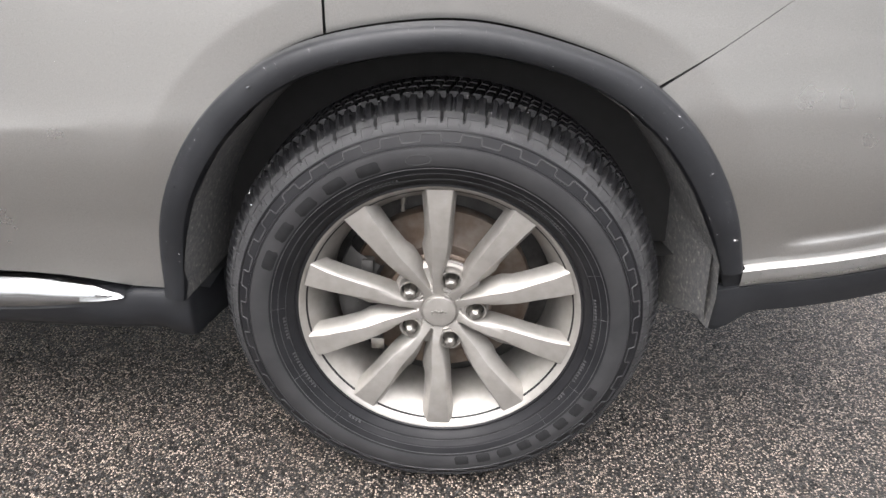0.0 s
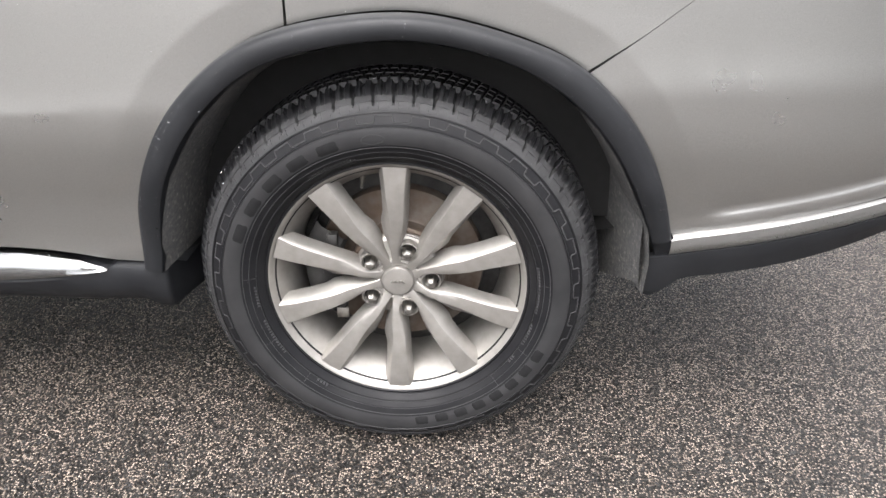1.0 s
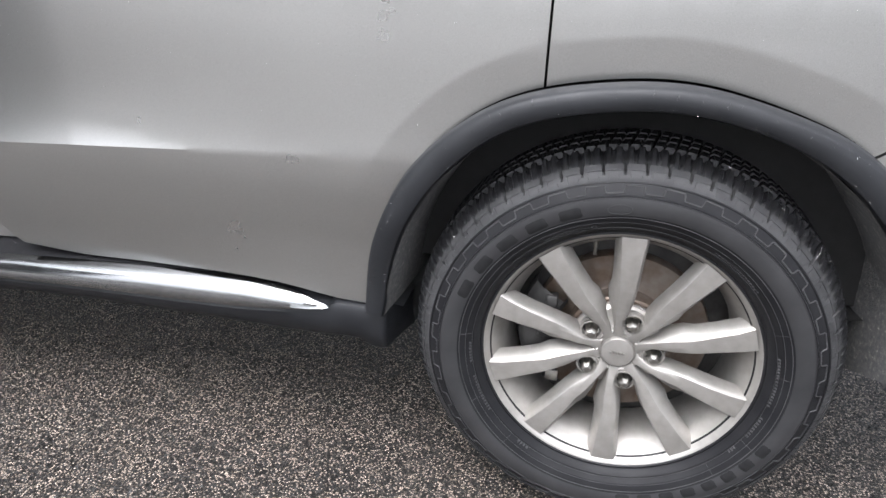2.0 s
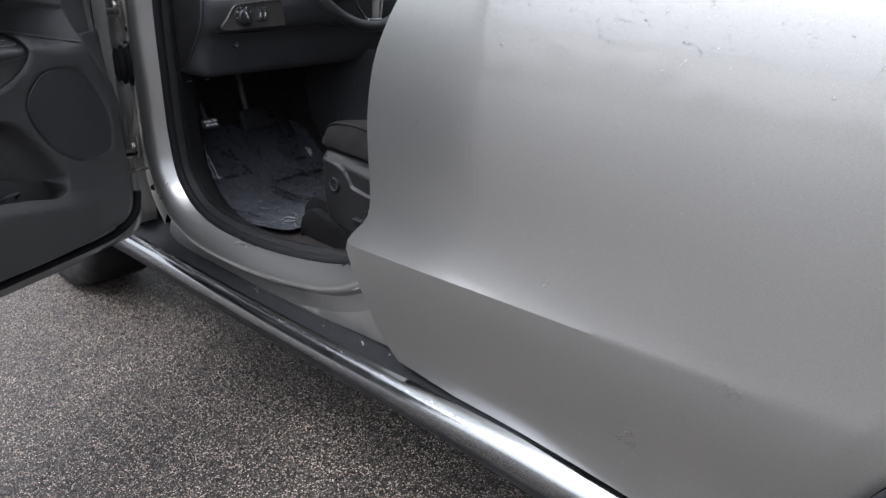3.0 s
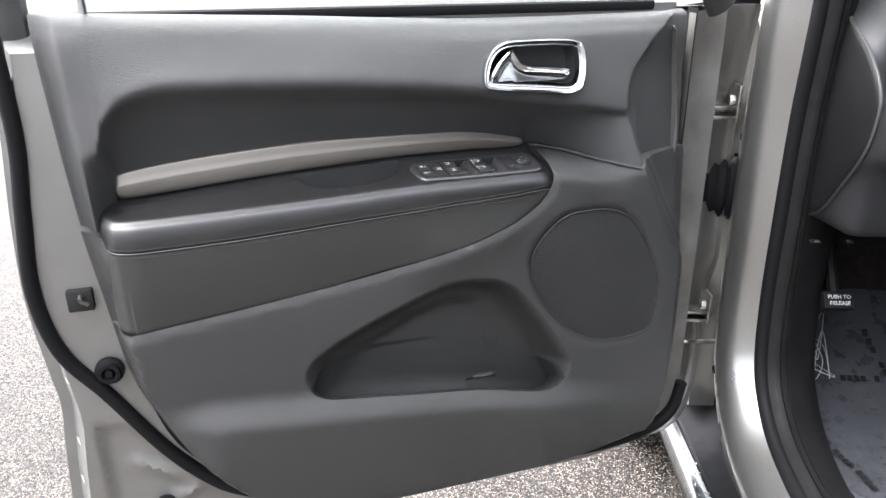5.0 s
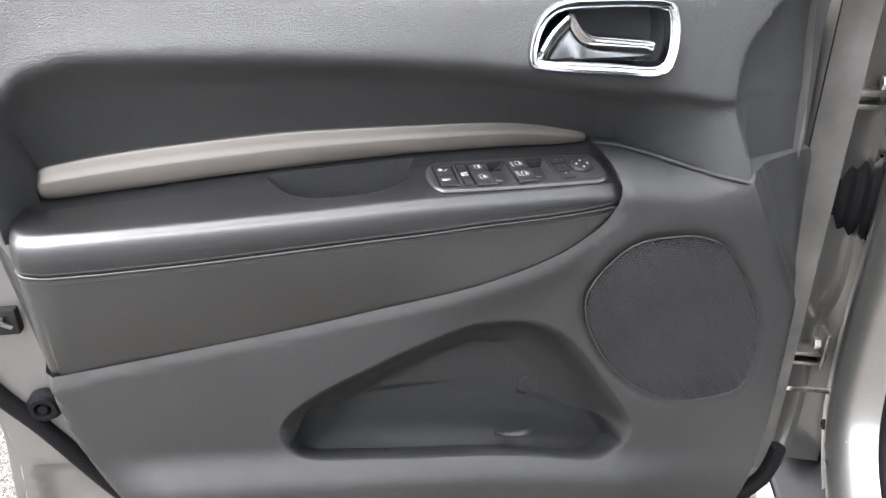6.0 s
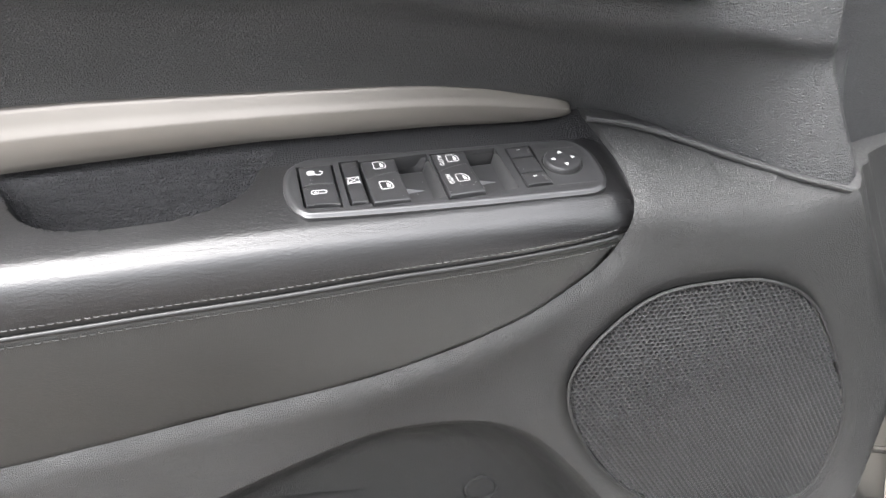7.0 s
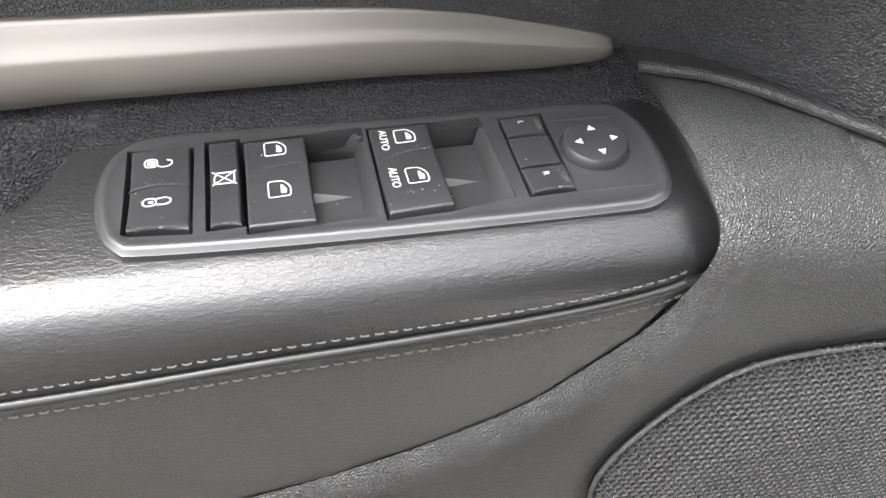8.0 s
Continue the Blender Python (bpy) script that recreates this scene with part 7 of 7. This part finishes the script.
# ---- paper laid on the floor ----
def floor_paper():
    edge = curve([(-2.335, 0.215), (-2.25, 0.195), (-2.15, 0.190), (-2.06, 0.198), (-1.98, 0.220), (-1.935, 0.245), (-1.928, 0.29), (-1.955, 0.36), (-1.985, 0.46), (-2.0, 0.60), (-2.06, 0.68), (-2.30, 0.69), (-2.44, 0.66), (-2.46, 0.45), (-2.45, 0.26)], 90, True)

    def lie(p):
        x, y = p[:, 0], p[:, 1]
        z = 0.446 + table(-x, [(1.9, 0.0), (2.15, 0.002), (2.28, 0.015), (2.36, 0.06), (2.46, 0.17)])
        wave = np.array([noise.noise(Vector((a * 9, b * 9, 1.7))) * 0.007 + noise.noise(Vector((a * 26, b * 26, 4.1))) * 0.003 for a, b in p])
        return np.stack([x, y, z + wave], 1)

    ob = part("floor_paper", panel(edge, lie, 0.012, thick=0.002, away=(0, 0, -1)), PAPER, None, "blue-grey protective paper mat with dark print")
    tagged(ob, category="floor mat")
    # print: two lines that can be read, the rest as bars
    for text, x0, x1, y0, y1, tall in (("DEALER MUST REMOVE", -2.240, -2.015, 0.408, 0.444, 0.025), ("PROTECTIVE COVER", -2.205, -2.050, 0.386, 0.410, 0.022)):
        cu = bpy.data.curves.new("lettering", "FONT")
        cu.body, cu.size, cu.align_y, cu.offset = text, tall, "CENTER", 0.0007
        tmp = new("lettering", cu)
        me = bpy.data.meshes.new_from_object(tmp.evaluated_get(bpy.context.evaluated_depsgraph_get()))
        bpy.data.objects.remove(tmp)
        bm = bmesh.new()
        bm.from_mesh(me)
        bpy.data.meshes.remove(me)
        wide = max(v.co.x for v in bm.verts)
        for v in bm.verts:
            f = v.co.x / wide
            v.co = Vector(lie(np.array([[x0 + (x1 - x0) * f, y0 + (y1 - y0) * f + v.co.y]]))[0]) + Vector((0, 0, 0.0050))
        part("lettering", bm, INK, ob, smooth=False)
    k = 0
    for start, along, n in (((-2.275, 0.445), (-0.003, 0.086), 15), ((-2.262, 0.445), (-0.003, 0.086), 15), ((-2.19, 0.214), (0.080, 0.013), 13), ((-2.40, 0.362), (0.080, 0.030), 7), ((-2.328, 0.300), (0.0, 0.084), 6), ((-2.338, 0.560), (0.0, 0.084), 6)):
        for j in range(n):
            c = np.array([start[0] + along[0] * j * 0.15, start[1] + along[1] * j * 0.15])
            w = 0.010 if (j * 7 + k) % 5 else 0.0
            if w:
                hx, hy = (w / 2, 0.0052) if along[0] > 0 else (0.0052, w / 2)
                b = [c + (-hx, -hy), c + (hx, -hy), c + (hx, hy), c + (-hx, hy)]
                bm = bmesh.new()
                bm.faces.new([bm.verts.new(Vector(lie(q[None])[0]) + Vector((0, 0, 0.0055))) for q in b])
                part("print_bar", bm, INK, ob, smooth=False)
        k += 3
    ring_mark = [tuple(lie(np.array([[-1.988 + 0.020 * math.cos(a), 0.292 + 0.020 * math.sin(a)]]))[0] + np.array([0, 0, 0.004])) for a in np.linspace(0, 2 * math.pi, 24, endpoint=False)]
    part("print_ring", sweep(ring_mark, ring(0.003, 6), None, True), MATTE, ob)


def plastic_folds():
    """Crumpled clear film at the mat's edges; its white glints are pale strands."""
    rng = random.Random(11)
    for cx, cy, n in ((-2.37, 0.250, 7), (-2.345, 0.645, 3)):
        path = []
        for _ in range(n * 3):
            x, y = cx + rng.uniform(-0.007, 0.007) * n, cy + rng.uniform(-0.005, 0.005) * n
            z = 0.453 + float(table(-x, [(1.9, 0.0), (2.15, 0.002), (2.28, 0.015), (2.36, 0.06), (2.46, 0.17)]))
            path.append((x, y, z + rng.uniform(0.0, 0.010)))
        bm = sweep(curve(path, n * 24), [(-0.0010, 0), (0, 0.0014), (0.0012, 0.0006), (0, 0.0010)])
        ob = part("plastic_film", bm, FILM, None, "crumpled shiny clear film on the floor paper, its glints painted pale")
        tagged(ob, category="film")


# Opaque pale colour paints the white glints of the film.
FILM = mat("crumpled_film_glints", (0.45, 0.46, 0.48), 0.08)
MATTE = mat("glossy_film_fold", (0.09, 0.095, 0.105), 0.2)
floor_paper()
plastic_folds()


# ---- rest of the car: handle, belt line, far shell ----
def rear_handle(door):
    def section(x):
        f = (x + 0.484) / 0.234
        e = math.sqrt(max(0.0, 1 - (1 - min(f, 1 - f) / 0.08) ** 2)) if min(f, 1 - f) < 0.08 else 1.0
        h = 0.0185 * (0.5 + 0.5 * e)
        zc = 1.0605 + 0.012 * f
        y0 = -0.032 + 0.016 * (2 * f - 1) ** 2 + 0.020 * (1 - e)
        return [(x, y0 + 0.012, zc + h), (x, y0 + 0.004, zc + h * 0.96), (x, y0 - 0.002, zc + h * 0.75), (x, y0 - 0.005, zc + h * 0.3), (x, y0 - 0.006, zc - h * 0.2), (x, y0 - 0.0055, zc - h * 0.65), (x, y0 - 0.003, zc - h * 0.88), (x, y0 + 0.003, zc - h), (x, y0 + 0.016, zc - h * 0.95), (x, y0 + 0.022, zc), (x, y0 + 0.018, zc + h * 0.8)]

    rows = [section(x) for x in np.r_[np.linspace(-0.484, -0.464, 10), np.linspace(-0.46, -0.274, 18), np.linspace(-0.270, -0.250, 10)]]
    bm = grid(rows, False, True)
    bm.verts.ensure_lookup_table()
    for a in (0, len(rows) - 1):
        bm.faces.new([bm.verts[a * 11 + i] for i in range(11)])
    part("pull_handle", bm, PAINT, door, "silver pull handle with rain on it")
    gap = [[(x, y - 0.0004 if k < 7 else y, z) for k, (_, y, z) in enumerate(section(x))][:8] for x in (-0.3131, -0.3119)]
    part("handle_joint", grid(gap), DARK, door)
    under = []
    for x in np.linspace(-0.480, -0.254, 26):
        q = section(x)
        under.append([(x, q[7][1] - 0.003, q[7][2] + 0.002), (x, q[7][1] - 0.001, q[7][2] - 0.004), (x, q[7][1] + 0.012, q[7][2] - 0.006), (x, 0.030, q[7][2] - 0.004)])
    part("handle_underside", grid(under), FLARE, door, "black underside of the handle")


rear_handle(rear_door)


def upper_body():
    # belt moulding and dark side glass of the rear door and quarter
    path = [(x, side(np.array([[x, z]]))[0][1] - 0.002, z) for x, z in [(x, 1.168 + 0.026 * (x + 1.22) / 1.05) for x in np.linspace(-1.225, 0.6, 30)]]
    part("belt_moulding", sweep([(p[0], p[1] + 0.004, p[2] + 0.008) for p in path], rounded(-0.010, -0.011, 0.010, 0.011, 0.004, 3)), FLARE, car, "black belt moulding")
    glass = grid([[(x, 0.045 + 0.32 * (z - 1.18) + 0.35 * max(0, z - 1.45) ** 1.2, z) for z in np.linspace(1.175, 1.60, 8)] for x in np.linspace(-1.205, 0.55, 16)])
    part("rear_side_window", glass, PRIVACY, car, "dark privacy glass side window")
    pillar = curve([(-1.212, 0.090, 1.235), (-1.208, 0.095, 1.27), (-1.20, 0.10, 1.40), (-1.16, 0.18, 1.62)], 20)
    part("window_pillar", sweep(pillar, rounded(-0.010, -0.040, 0.010, 0.040, 0.006, 3), (0, -1, 0.2)), FLARE, car, "black pillar between the side windows")
    # roof, bonnet, windscreen, tail and far flank close the shell
    CL = 0.95
    ys = np.linspace(0.0, 2 * CL, 15)

    def bow(f):
        return 1 - (2 * f - 1) ** 2

    roof = [[(x, 0.20 + (2 * CL - 0.40) * f, z + 0.05 * bow(f)) for f in np.linspace(0, 1, 13)] for x, z in ((-1.60, 1.68), (-1.2, 1.715), (-0.6, 1.72), (0.0, 1.70), (0.6, 1.66), (0.85, 1.62))]
    part("roof", grid(roof), PAINT, car, "silver roof")
    rail = curve([(-2.34, 0.075, 1.13), (-2.15, 0.12, 1.32), (-1.90, 0.17, 1.53), (-1.60, 0.205, 1.68), (-1.0, 0.205, 1.715), (-0.3, 0.205, 1.71), (0.3, 0.205, 1.685), (0.85, 0.205, 1.62)], 50)
    part("roof_rail", sweep(rail, rounded(-0.025, -0.03, 0.025, 0.03, 0.01, 3)), PAINT, car, "silver roof side rail")
    far_rail = [(p[0], 2 * CL - p[1], p[2]) for p in rail]
    part("roof_rail", sweep(far_rail, rounded(-0.025, -0.03, 0.025, 0.03, 0.01, 3)), PAINT, car)
    screen = grid([[(x - 0.05 * bow(f), 0.12 + (2 * CL - 0.24) * f + (0.10 - 0.2 * f) * (z - 1.15), z) for f in np.linspace(0, 1, 11)] for x, z in ((-2.52, 1.20), (-2.2, 1.36), (-1.9, 1.54), (-1.62, 1.69))])
    ws = part("windscreen", screen, GLASS, car, "windscreen")
    ws.visible_shadow = False
    bonnet = [[(x - 0.12 * bow(f) * k, 0.04 + (2 * CL - 0.08) * f, z + 0.06 * bow(f)) for f in np.linspace(0, 1, 13)] for x, z, k in ((-2.48, 1.17, 0.2), (-2.9, 1.13, 0.5), (-3.5, 1.05, 0.8), (-3.80, 0.95, 1.0), (-3.90, 0.75, 1.0), (-3.92, 0.40, 1.0))]
    part("bonnet", grid(bonnet), PAINT, car, "silver bonnet and nose")
    fender = [(-2.36, 0.40), (-2.36, 1.16), (-2.9, 1.13), (-3.5, 1.05), (-3.80, 0.95), (-3.86, 0.6), (-3.80, 0.36), (-3.50, 0.36)] + [(-3.03 + 0.46 * math.cos(a), 0.40 + 0.46 * math.sin(a)) for a in np.linspace(math.pi, 0, 24)] + [(-2.52, 0.36)]
    part("front_fender", panel(resample(fender, 0.05), lambda p: np.stack([p[:, 0], 0.028 + 0.06 * np.clip(-p[:, 0] - 3.2, 0, 1) ** 2 + 0.06 * np.clip(p[:, 1] - 0.9, 0, 1), p[:, 1]], 1), 0.06, thick=0.05), PAINT, car, "silver front fender")
    liner = [[(-3.03 + r * math.cos(a), y, 0.40 + r * math.sin(a)) for a in np.linspace(math.pi + 0.1, -0.1, 26)] for r, y in ((0.46, 0.04), (0.45, 0.30), (0.44, 0.36), (0.05, 0.37))]
    part("front_arch_liner", grid(liner), LINER, car)
    tail = [[(x + 0.06 * bow(f), 0.10 + (2 * CL - 0.20) * f, z) for f in np.linspace(0, 1, 11)] for x, z in ((0.85, 1.62), (0.96, 1.30), (1.02, 1.0), (1.05, 0.75), (1.05, 0.45))]
    part("tailgate", grid(tail), PAINT, car, "silver tailgate")
    far = [[(x, 2 * CL - y, z) for z, y in ((0.30, 0.06), (0.5, 0.0), (0.8, -0.01), (1.1, 0.02), (1.2, 0.06))] for x in np.linspace(-3.8, 1.0, 20)]
    part("far_flank", grid(far), PAINT, car, "silver far side of the car")
    far_glass = grid([[(x, 2 * CL - 0.06 - 0.32 * (z - 1.2), z) for z in np.linspace(1.2, 1.62, 5)] for x in np.linspace(-1.2, 0.8, 8)])
    part("far_side_window", far_glass, PRIVACY, car, "dark far side windows")
    far_pane = part("far_front_window", grid([[(x, 2 * CL - 0.06 - 0.32 * (z - 1.2), z) for z in np.linspace(1.2, 1.62, 5)] for x in np.linspace(-2.2, -1.22, 6)]), GLASS, car, "clear far front side window")
    far_pane.visible_shadow = False
    under = grid([[(x, y, z) for y in np.linspace(0.12, 1.8, 5)] for x, z in ((-3.7, 0.30), (-3.5, 0.30), (-2.52, 0.29), (-0.46, 0.31), (0.40, 0.44), (1.0, 0.54))])
    part("underbody", under, DARK, car, "black underbody")
    hidden = grid([[(x, 0.16, z) for z in (0.45, 0.8, 1.17)] for x in np.linspace(-1.20, 0.9, 8)])
    part("inner_flank", hidden, DARK, car)
    fire = grid([[(-2.56, y, z) for z in (0.30, 0.7, 1.24)] for y in np.linspace(0.06, 1.84, 5)])
    part("firewall", fire, DASH, car)
    lining = [[(x, 0.22 + (2 * CL - 0.44) * f, z + 0.05 * bow(f)) for f in np.linspace(0, 1, 9)] for x, z in ((-1.60, 1.655), (-0.6, 1.695), (0.6, 1.635), (0.83, 1.595))]
    part("headliner", grid(lining), HEADLINER, car, "pale grey fabric headliner, unseen, to bounce light into the cabin")


upper_body()


def front_wheel():
    """Far front wheel, of which the tyre's foot shows below the open door."""
    prof = [(0.24, -0.02), (0.27, -0.045), (0.32, -0.055), (0.352, -0.045), (0.368, -0.028), (0.375, 0.0), (0.375, 0.17), (0.366, 0.21), (0.33, 0.225), (0.26, 0.215)]
    bm = lathe(prof, 90, lambda r, y, a: (r - (0.006 if r > 0.36 else 0) * (np.arange(90) % 3 == 0), np.full(90, y)))
    bm.transform(Matrix.Translation((-2.97, 0.02, 0.375)))
    tyre = part("front_tyre", bm, RUBBER, car, "black front tyre")
    disc = lathe([(0.0, 0.03), (0.06, 0.02), (0.10, 0.035), (0.20, 0.03), (0.235, 0.0), (0.245, -0.01)], 50)
    disc.transform(Matrix.Translation((-2.97, 0.02, 0.375)))
    part("wheel_disc", disc, ALLOY, tyre)


front_wheel()


# ---- rain ----
def rain():
    rng = random.Random(3)

    def beads(name, spots, label):
        bm = bmesh.new()
        for p, n, r in spots:
            m = Matrix.Translation(p) @ Vector((0, 0, 1)).rotation_difference(Vector(n)).to_matrix().to_4x4() @ Matrix.Diagonal((1, rng.uniform(0.8, 1.25), 0.5, 1))
            bmesh.ops.create_icosphere(bm, subdivisions=1, radius=r, matrix=m)
        part(name, bm, WATER, car, label, kind="stuff")

    door = []
    for _ in range(900):
        x, f = rng.uniform(-1.27, 0.5), rng.random() ** 2.2
        z = 1.165 - 0.40 * f
        p = side(np.array([[x, z]]))[0]
        if z < 1.10 or x > -1.24:
            door.append((tuple(p), (0, -0.97, 0.22), rng.choice((0.0008, 0.001, 0.0013, 0.0018, 0.0026) if z > 1.05 else (0.0008, 0.001, 0.0014))))
    for _ in range(620):
        x, z = rng.uniform(-1.22, -0.2), 1.163 - 0.10 * rng.random() ** 1.5
        door.append((tuple(side(np.array([[x, z]]))[0]), (0, -0.96, 0.26), rng.choice((0.0008, 0.0011, 0.0014, 0.0018))))
    for _ in range(220):
        x, z = rng.uniform(-1.25, -0.5), rng.uniform(0.44, 0.68)
        door.append((tuple(side(np.array([[x, z]]))[0]), (0, -1, 0.05), rng.choice((0.0006, 0.0008, 0.001))))
    beads("rain_beading", door, "rain drops on the silver paint")
    arch = []
    for _ in range(420):
        k, f = rng.randrange(4, 76), rng.uniform(0.1, 0.9)
        q = ARCH[k] * (1 - f) + ARCH_IN[k] * f
        arch.append(((q[0], -0.0495 + 0.026 * (1 - float(step(q[1], 0.40, 0.62))), q[1]), (0, -1, 0.1), rng.choice((0.0008, 0.0011, 0.0015))))
    beads("rain_beading", arch, "rain drops on the black flare")
    strip = []
    for _ in range(260):
        x = rng.uniform(-2.3, -0.66)
        z = float(table(x, [(-2.44, 0.324), (-1.9, 0.334), (-1.5, 0.346), (-1.1, 0.362), (-0.766, 0.370), (-0.6, 0.384)])) + 0.038
        strip.append(((x, rng.uniform(-0.006, 0.012), z + rng.uniform(-0.008, 0.004)), (0, -0.6, 0.8), rng.choice((0.0012, 0.0018, 0.0025))))
    for _ in range(140):
        x = rng.uniform(-1.9, -0.7)
        strip.append(((x, rng.uniform(0.03, 0.06), 0.392 + 0.03 * (x + 1.5) + rng.uniform(0, 0.02)), (0, -0.5, 0.85), rng.choice((0.0012, 0.002))))
    for _ in range(420):
        x = rng.uniform(0.505, 0.95)
        zs = 0.458 + 0.19 * (x - 0.512) + rng.uniform(0.002, 0.026)
        strip.append(((x, float(side(np.array([[x, 0.49]]))[0][1]) - 0.0168, zs), (0, -1, 0.1), rng.choice((0.0008, 0.0011, 0.0015))))
    beads("rain_beading", strip, "rain drops on the bright trim strips")
    tread = []
    for _ in range(150):
        a = radians(rng.uniform(20, 150))
        y = rng.uniform(0.006, 0.05)
        r = float(table(y, [(0.0, 0.3630), (0.012, 0.3715), (0.028, 0.3800), (0.045, 0.3845), (0.10, 0.3862)]))
        tread.append(((r * math.cos(a), y, HUB + r * math.sin(a)), (math.cos(a) * 0.7, -0.6, math.sin(a)), rng.choice((0.0010, 0.0014, 0.0020))))
    beads("rain_beading", tread, "rain drops on the tyre tread")
    top = [((rng.uniform(-0.47, -0.26), -0.032 + rng.uniform(0, 0.014), 1.081 + rng.uniform(-0.004, 0.003)), (0, -0.5, 0.85), rng.choice((0.0012, 0.0018))) for _ in range(50)]
    beads("rain_beading", top, "rain drops on the pull handle")


rain()


# ---- trees round the car park ----
BARK = mat("grey_bark", (0.10, 0.085, 0.07), 0.9)
vary(BARK, 14.0, (0.06, 0.05, 0.04), (0.15, 0.13, 0.11))
LEAF = mat("green_leaves", (0.05, 0.09, 0.03), 0.6)
info = node(LEAF, "ShaderNodeNewGeometry")
link(LEAF, ramp(LEAF, info.outputs["Random Per Island"], [(0.0, (0.030, 0.060, 0.020)), (0.5, (0.050, 0.090, 0.030)), (1.0, (0.085, 0.120, 0.045))]), bsdf(LEAF).inputs["Base Color"])


def tree(seed, height):
    rnd = random.Random(seed)
    root = new("tree")
    bm = bmesh.new()
    lean = rnd.uniform(-0.4, 0.4)
    trunk = curve([(0, 0, 0), (0.1 * lean, 0.05, height * 0.25), (lean * 0.5, 0, height * 0.55), (lean, 0.1, height * 0.85)], 12)
    rows = []
    for k, p in enumerate(trunk):
        r = 0.17 * (1 - 0.85 * k / 11)
        rows.append([(p[0] + r * math.cos(a), p[1] + r * math.sin(a), p[2]) for a in np.linspace(0, 2 * math.pi, 9, endpoint=False)])
    bm = grid(rows, False, True)
    tips = []
    for k in range(12):
        f = rnd.uniform(0.28, 0.9)
        base = trunk[int(f * 11)]
        a = rnd.uniform(0, 2 * math.pi)
        reach = height * rnd.uniform(0.16, 0.30) * (1.15 - 0.6 * f)
        tip = base + np.array([math.cos(a) * reach, math.sin(a) * reach, height * rnd.uniform(0.05, 0.16)])
        mid = (base + tip) / 2 + np.array([0, 0, 0.15])
        merge(bm, sweep([base, mid, tip], ring(0.035, 5)))
        tips += [tip, mid, tip + np.array([rnd.uniform(-0.6, 0.6), rnd.uniform(-0.6, 0.6), rnd.uniform(0.1, 0.8)])]
    tips.append(trunk[-1])
    part("trunk", bm, BARK, root)
    verts, faces = [], []
    for c in tips:
        spread = rnd.uniform(0.55, 1.1)
        for _ in range(90):
            q = np.array([rnd.gauss(0, spread * 0.55), rnd.gauss(0, spread * 0.55), rnd.gauss(0, spread * 0.4)]) + c
            n = Vector((rnd.gauss(0, 1), rnd.gauss(0, 1), rnd.gauss(0.5, 1))).normalized()
            t = n.orthogonal().normalized()
            b = n.cross(t)
            s = rnd.uniform(0.07, 0.15)
            k = len(verts)
            for u, v in ((-1, 0), (0, -0.5), (1, 0), (0, 0.5)):
                verts.append(tuple(Vector(q) + t * u * s + b * v * s))
            faces.append((k, k + 1, k + 2, k + 3))
    me = bpy.data.meshes.new("crown")
    me.from_pydata(verts, [], faces)
    me.materials.append(LEAF)
    crown = new("crown", me)
    crown.parent = root
    return tagged(root, "leafy green tree at the edge of the car park", "tree", "trees round the car park")


def woods():
    kinds = [tree(k, h) for k, h in ((1, 6.5), (2, 5.5), (3, 7.5), (4, 4.8))]
    rnd = random.Random(9)
    spots = []
    for a in np.arange(-178, 178, 3.6):
        if 25 < a < 75:
            continue
        r = rnd.uniform(66, 84)
        spots.append((-0.8 + r * math.cos(radians(a)), -0.6 + r * math.sin(radians(a))))
    for k, (x, y) in enumerate(spots):
        m = pose(x, y, 0, 0, 0, rnd.uniform(0, 360))
        if k < 4:
            kinds[k].matrix_world = m
        else:
            copy_thing(kinds[rnd.randrange(4)], m)


woods()


# ---- overhead cables beside the car park, mirrored in the paint ----
def cables():
    wood = mat("weathered_pole_wood", (0.11, 0.09, 0.07), 0.9)
    vary(wood, 9.0, (0.07, 0.058, 0.046), (0.14, 0.118, 0.095))
    ends = ((-75.0, -36.0), (62.0, -42.0))
    pole = None
    for x, y in ends:
        if pole is None:
            pole = new("utility_pole")
            post = lathe([(0.0, 7.6), (0.10, 7.6), (0.11, 7.5), (0.15, 0.0)], 16)
            post.transform(Matrix.Rotation(radians(90), 4, "X"))
            part("post", post, wood, pole)
            part("crossarm", block((-0.06, -0.5, 6.9), (0.06, 0.5, 7.05), 0.01), wood, pole)
            part("crossarm", block((-0.06, -0.5, 6.55), (0.06, 0.5, 6.70), 0.01), wood, pole)
            tagged(pole, "weathered wooden utility pole at the car park's edge", "pole", "utility poles")
            pole.matrix_world = pose(x, y, 0)
        else:
            copy_thing(pole, pose(x, y, 0))
    for dy, top in ((-0.40, 7.11), (-0.40, 6.76)):
        path = [(ends[0][0] + (ends[1][0] - ends[0][0]) * f, ends[0][1] + (ends[1][1] - ends[0][1]) * f + dy, top - 0.9 * (1 - (2 * f - 1) ** 2)) for f in np.linspace(0, 1, 40)]
        ob = part("overhead_cable", sweep(path, ring(0.06, 6)), SEAL, None, "black overhead cable strung between two poles")
        tagged(ob, category="cable", group="overhead cables")


cables()
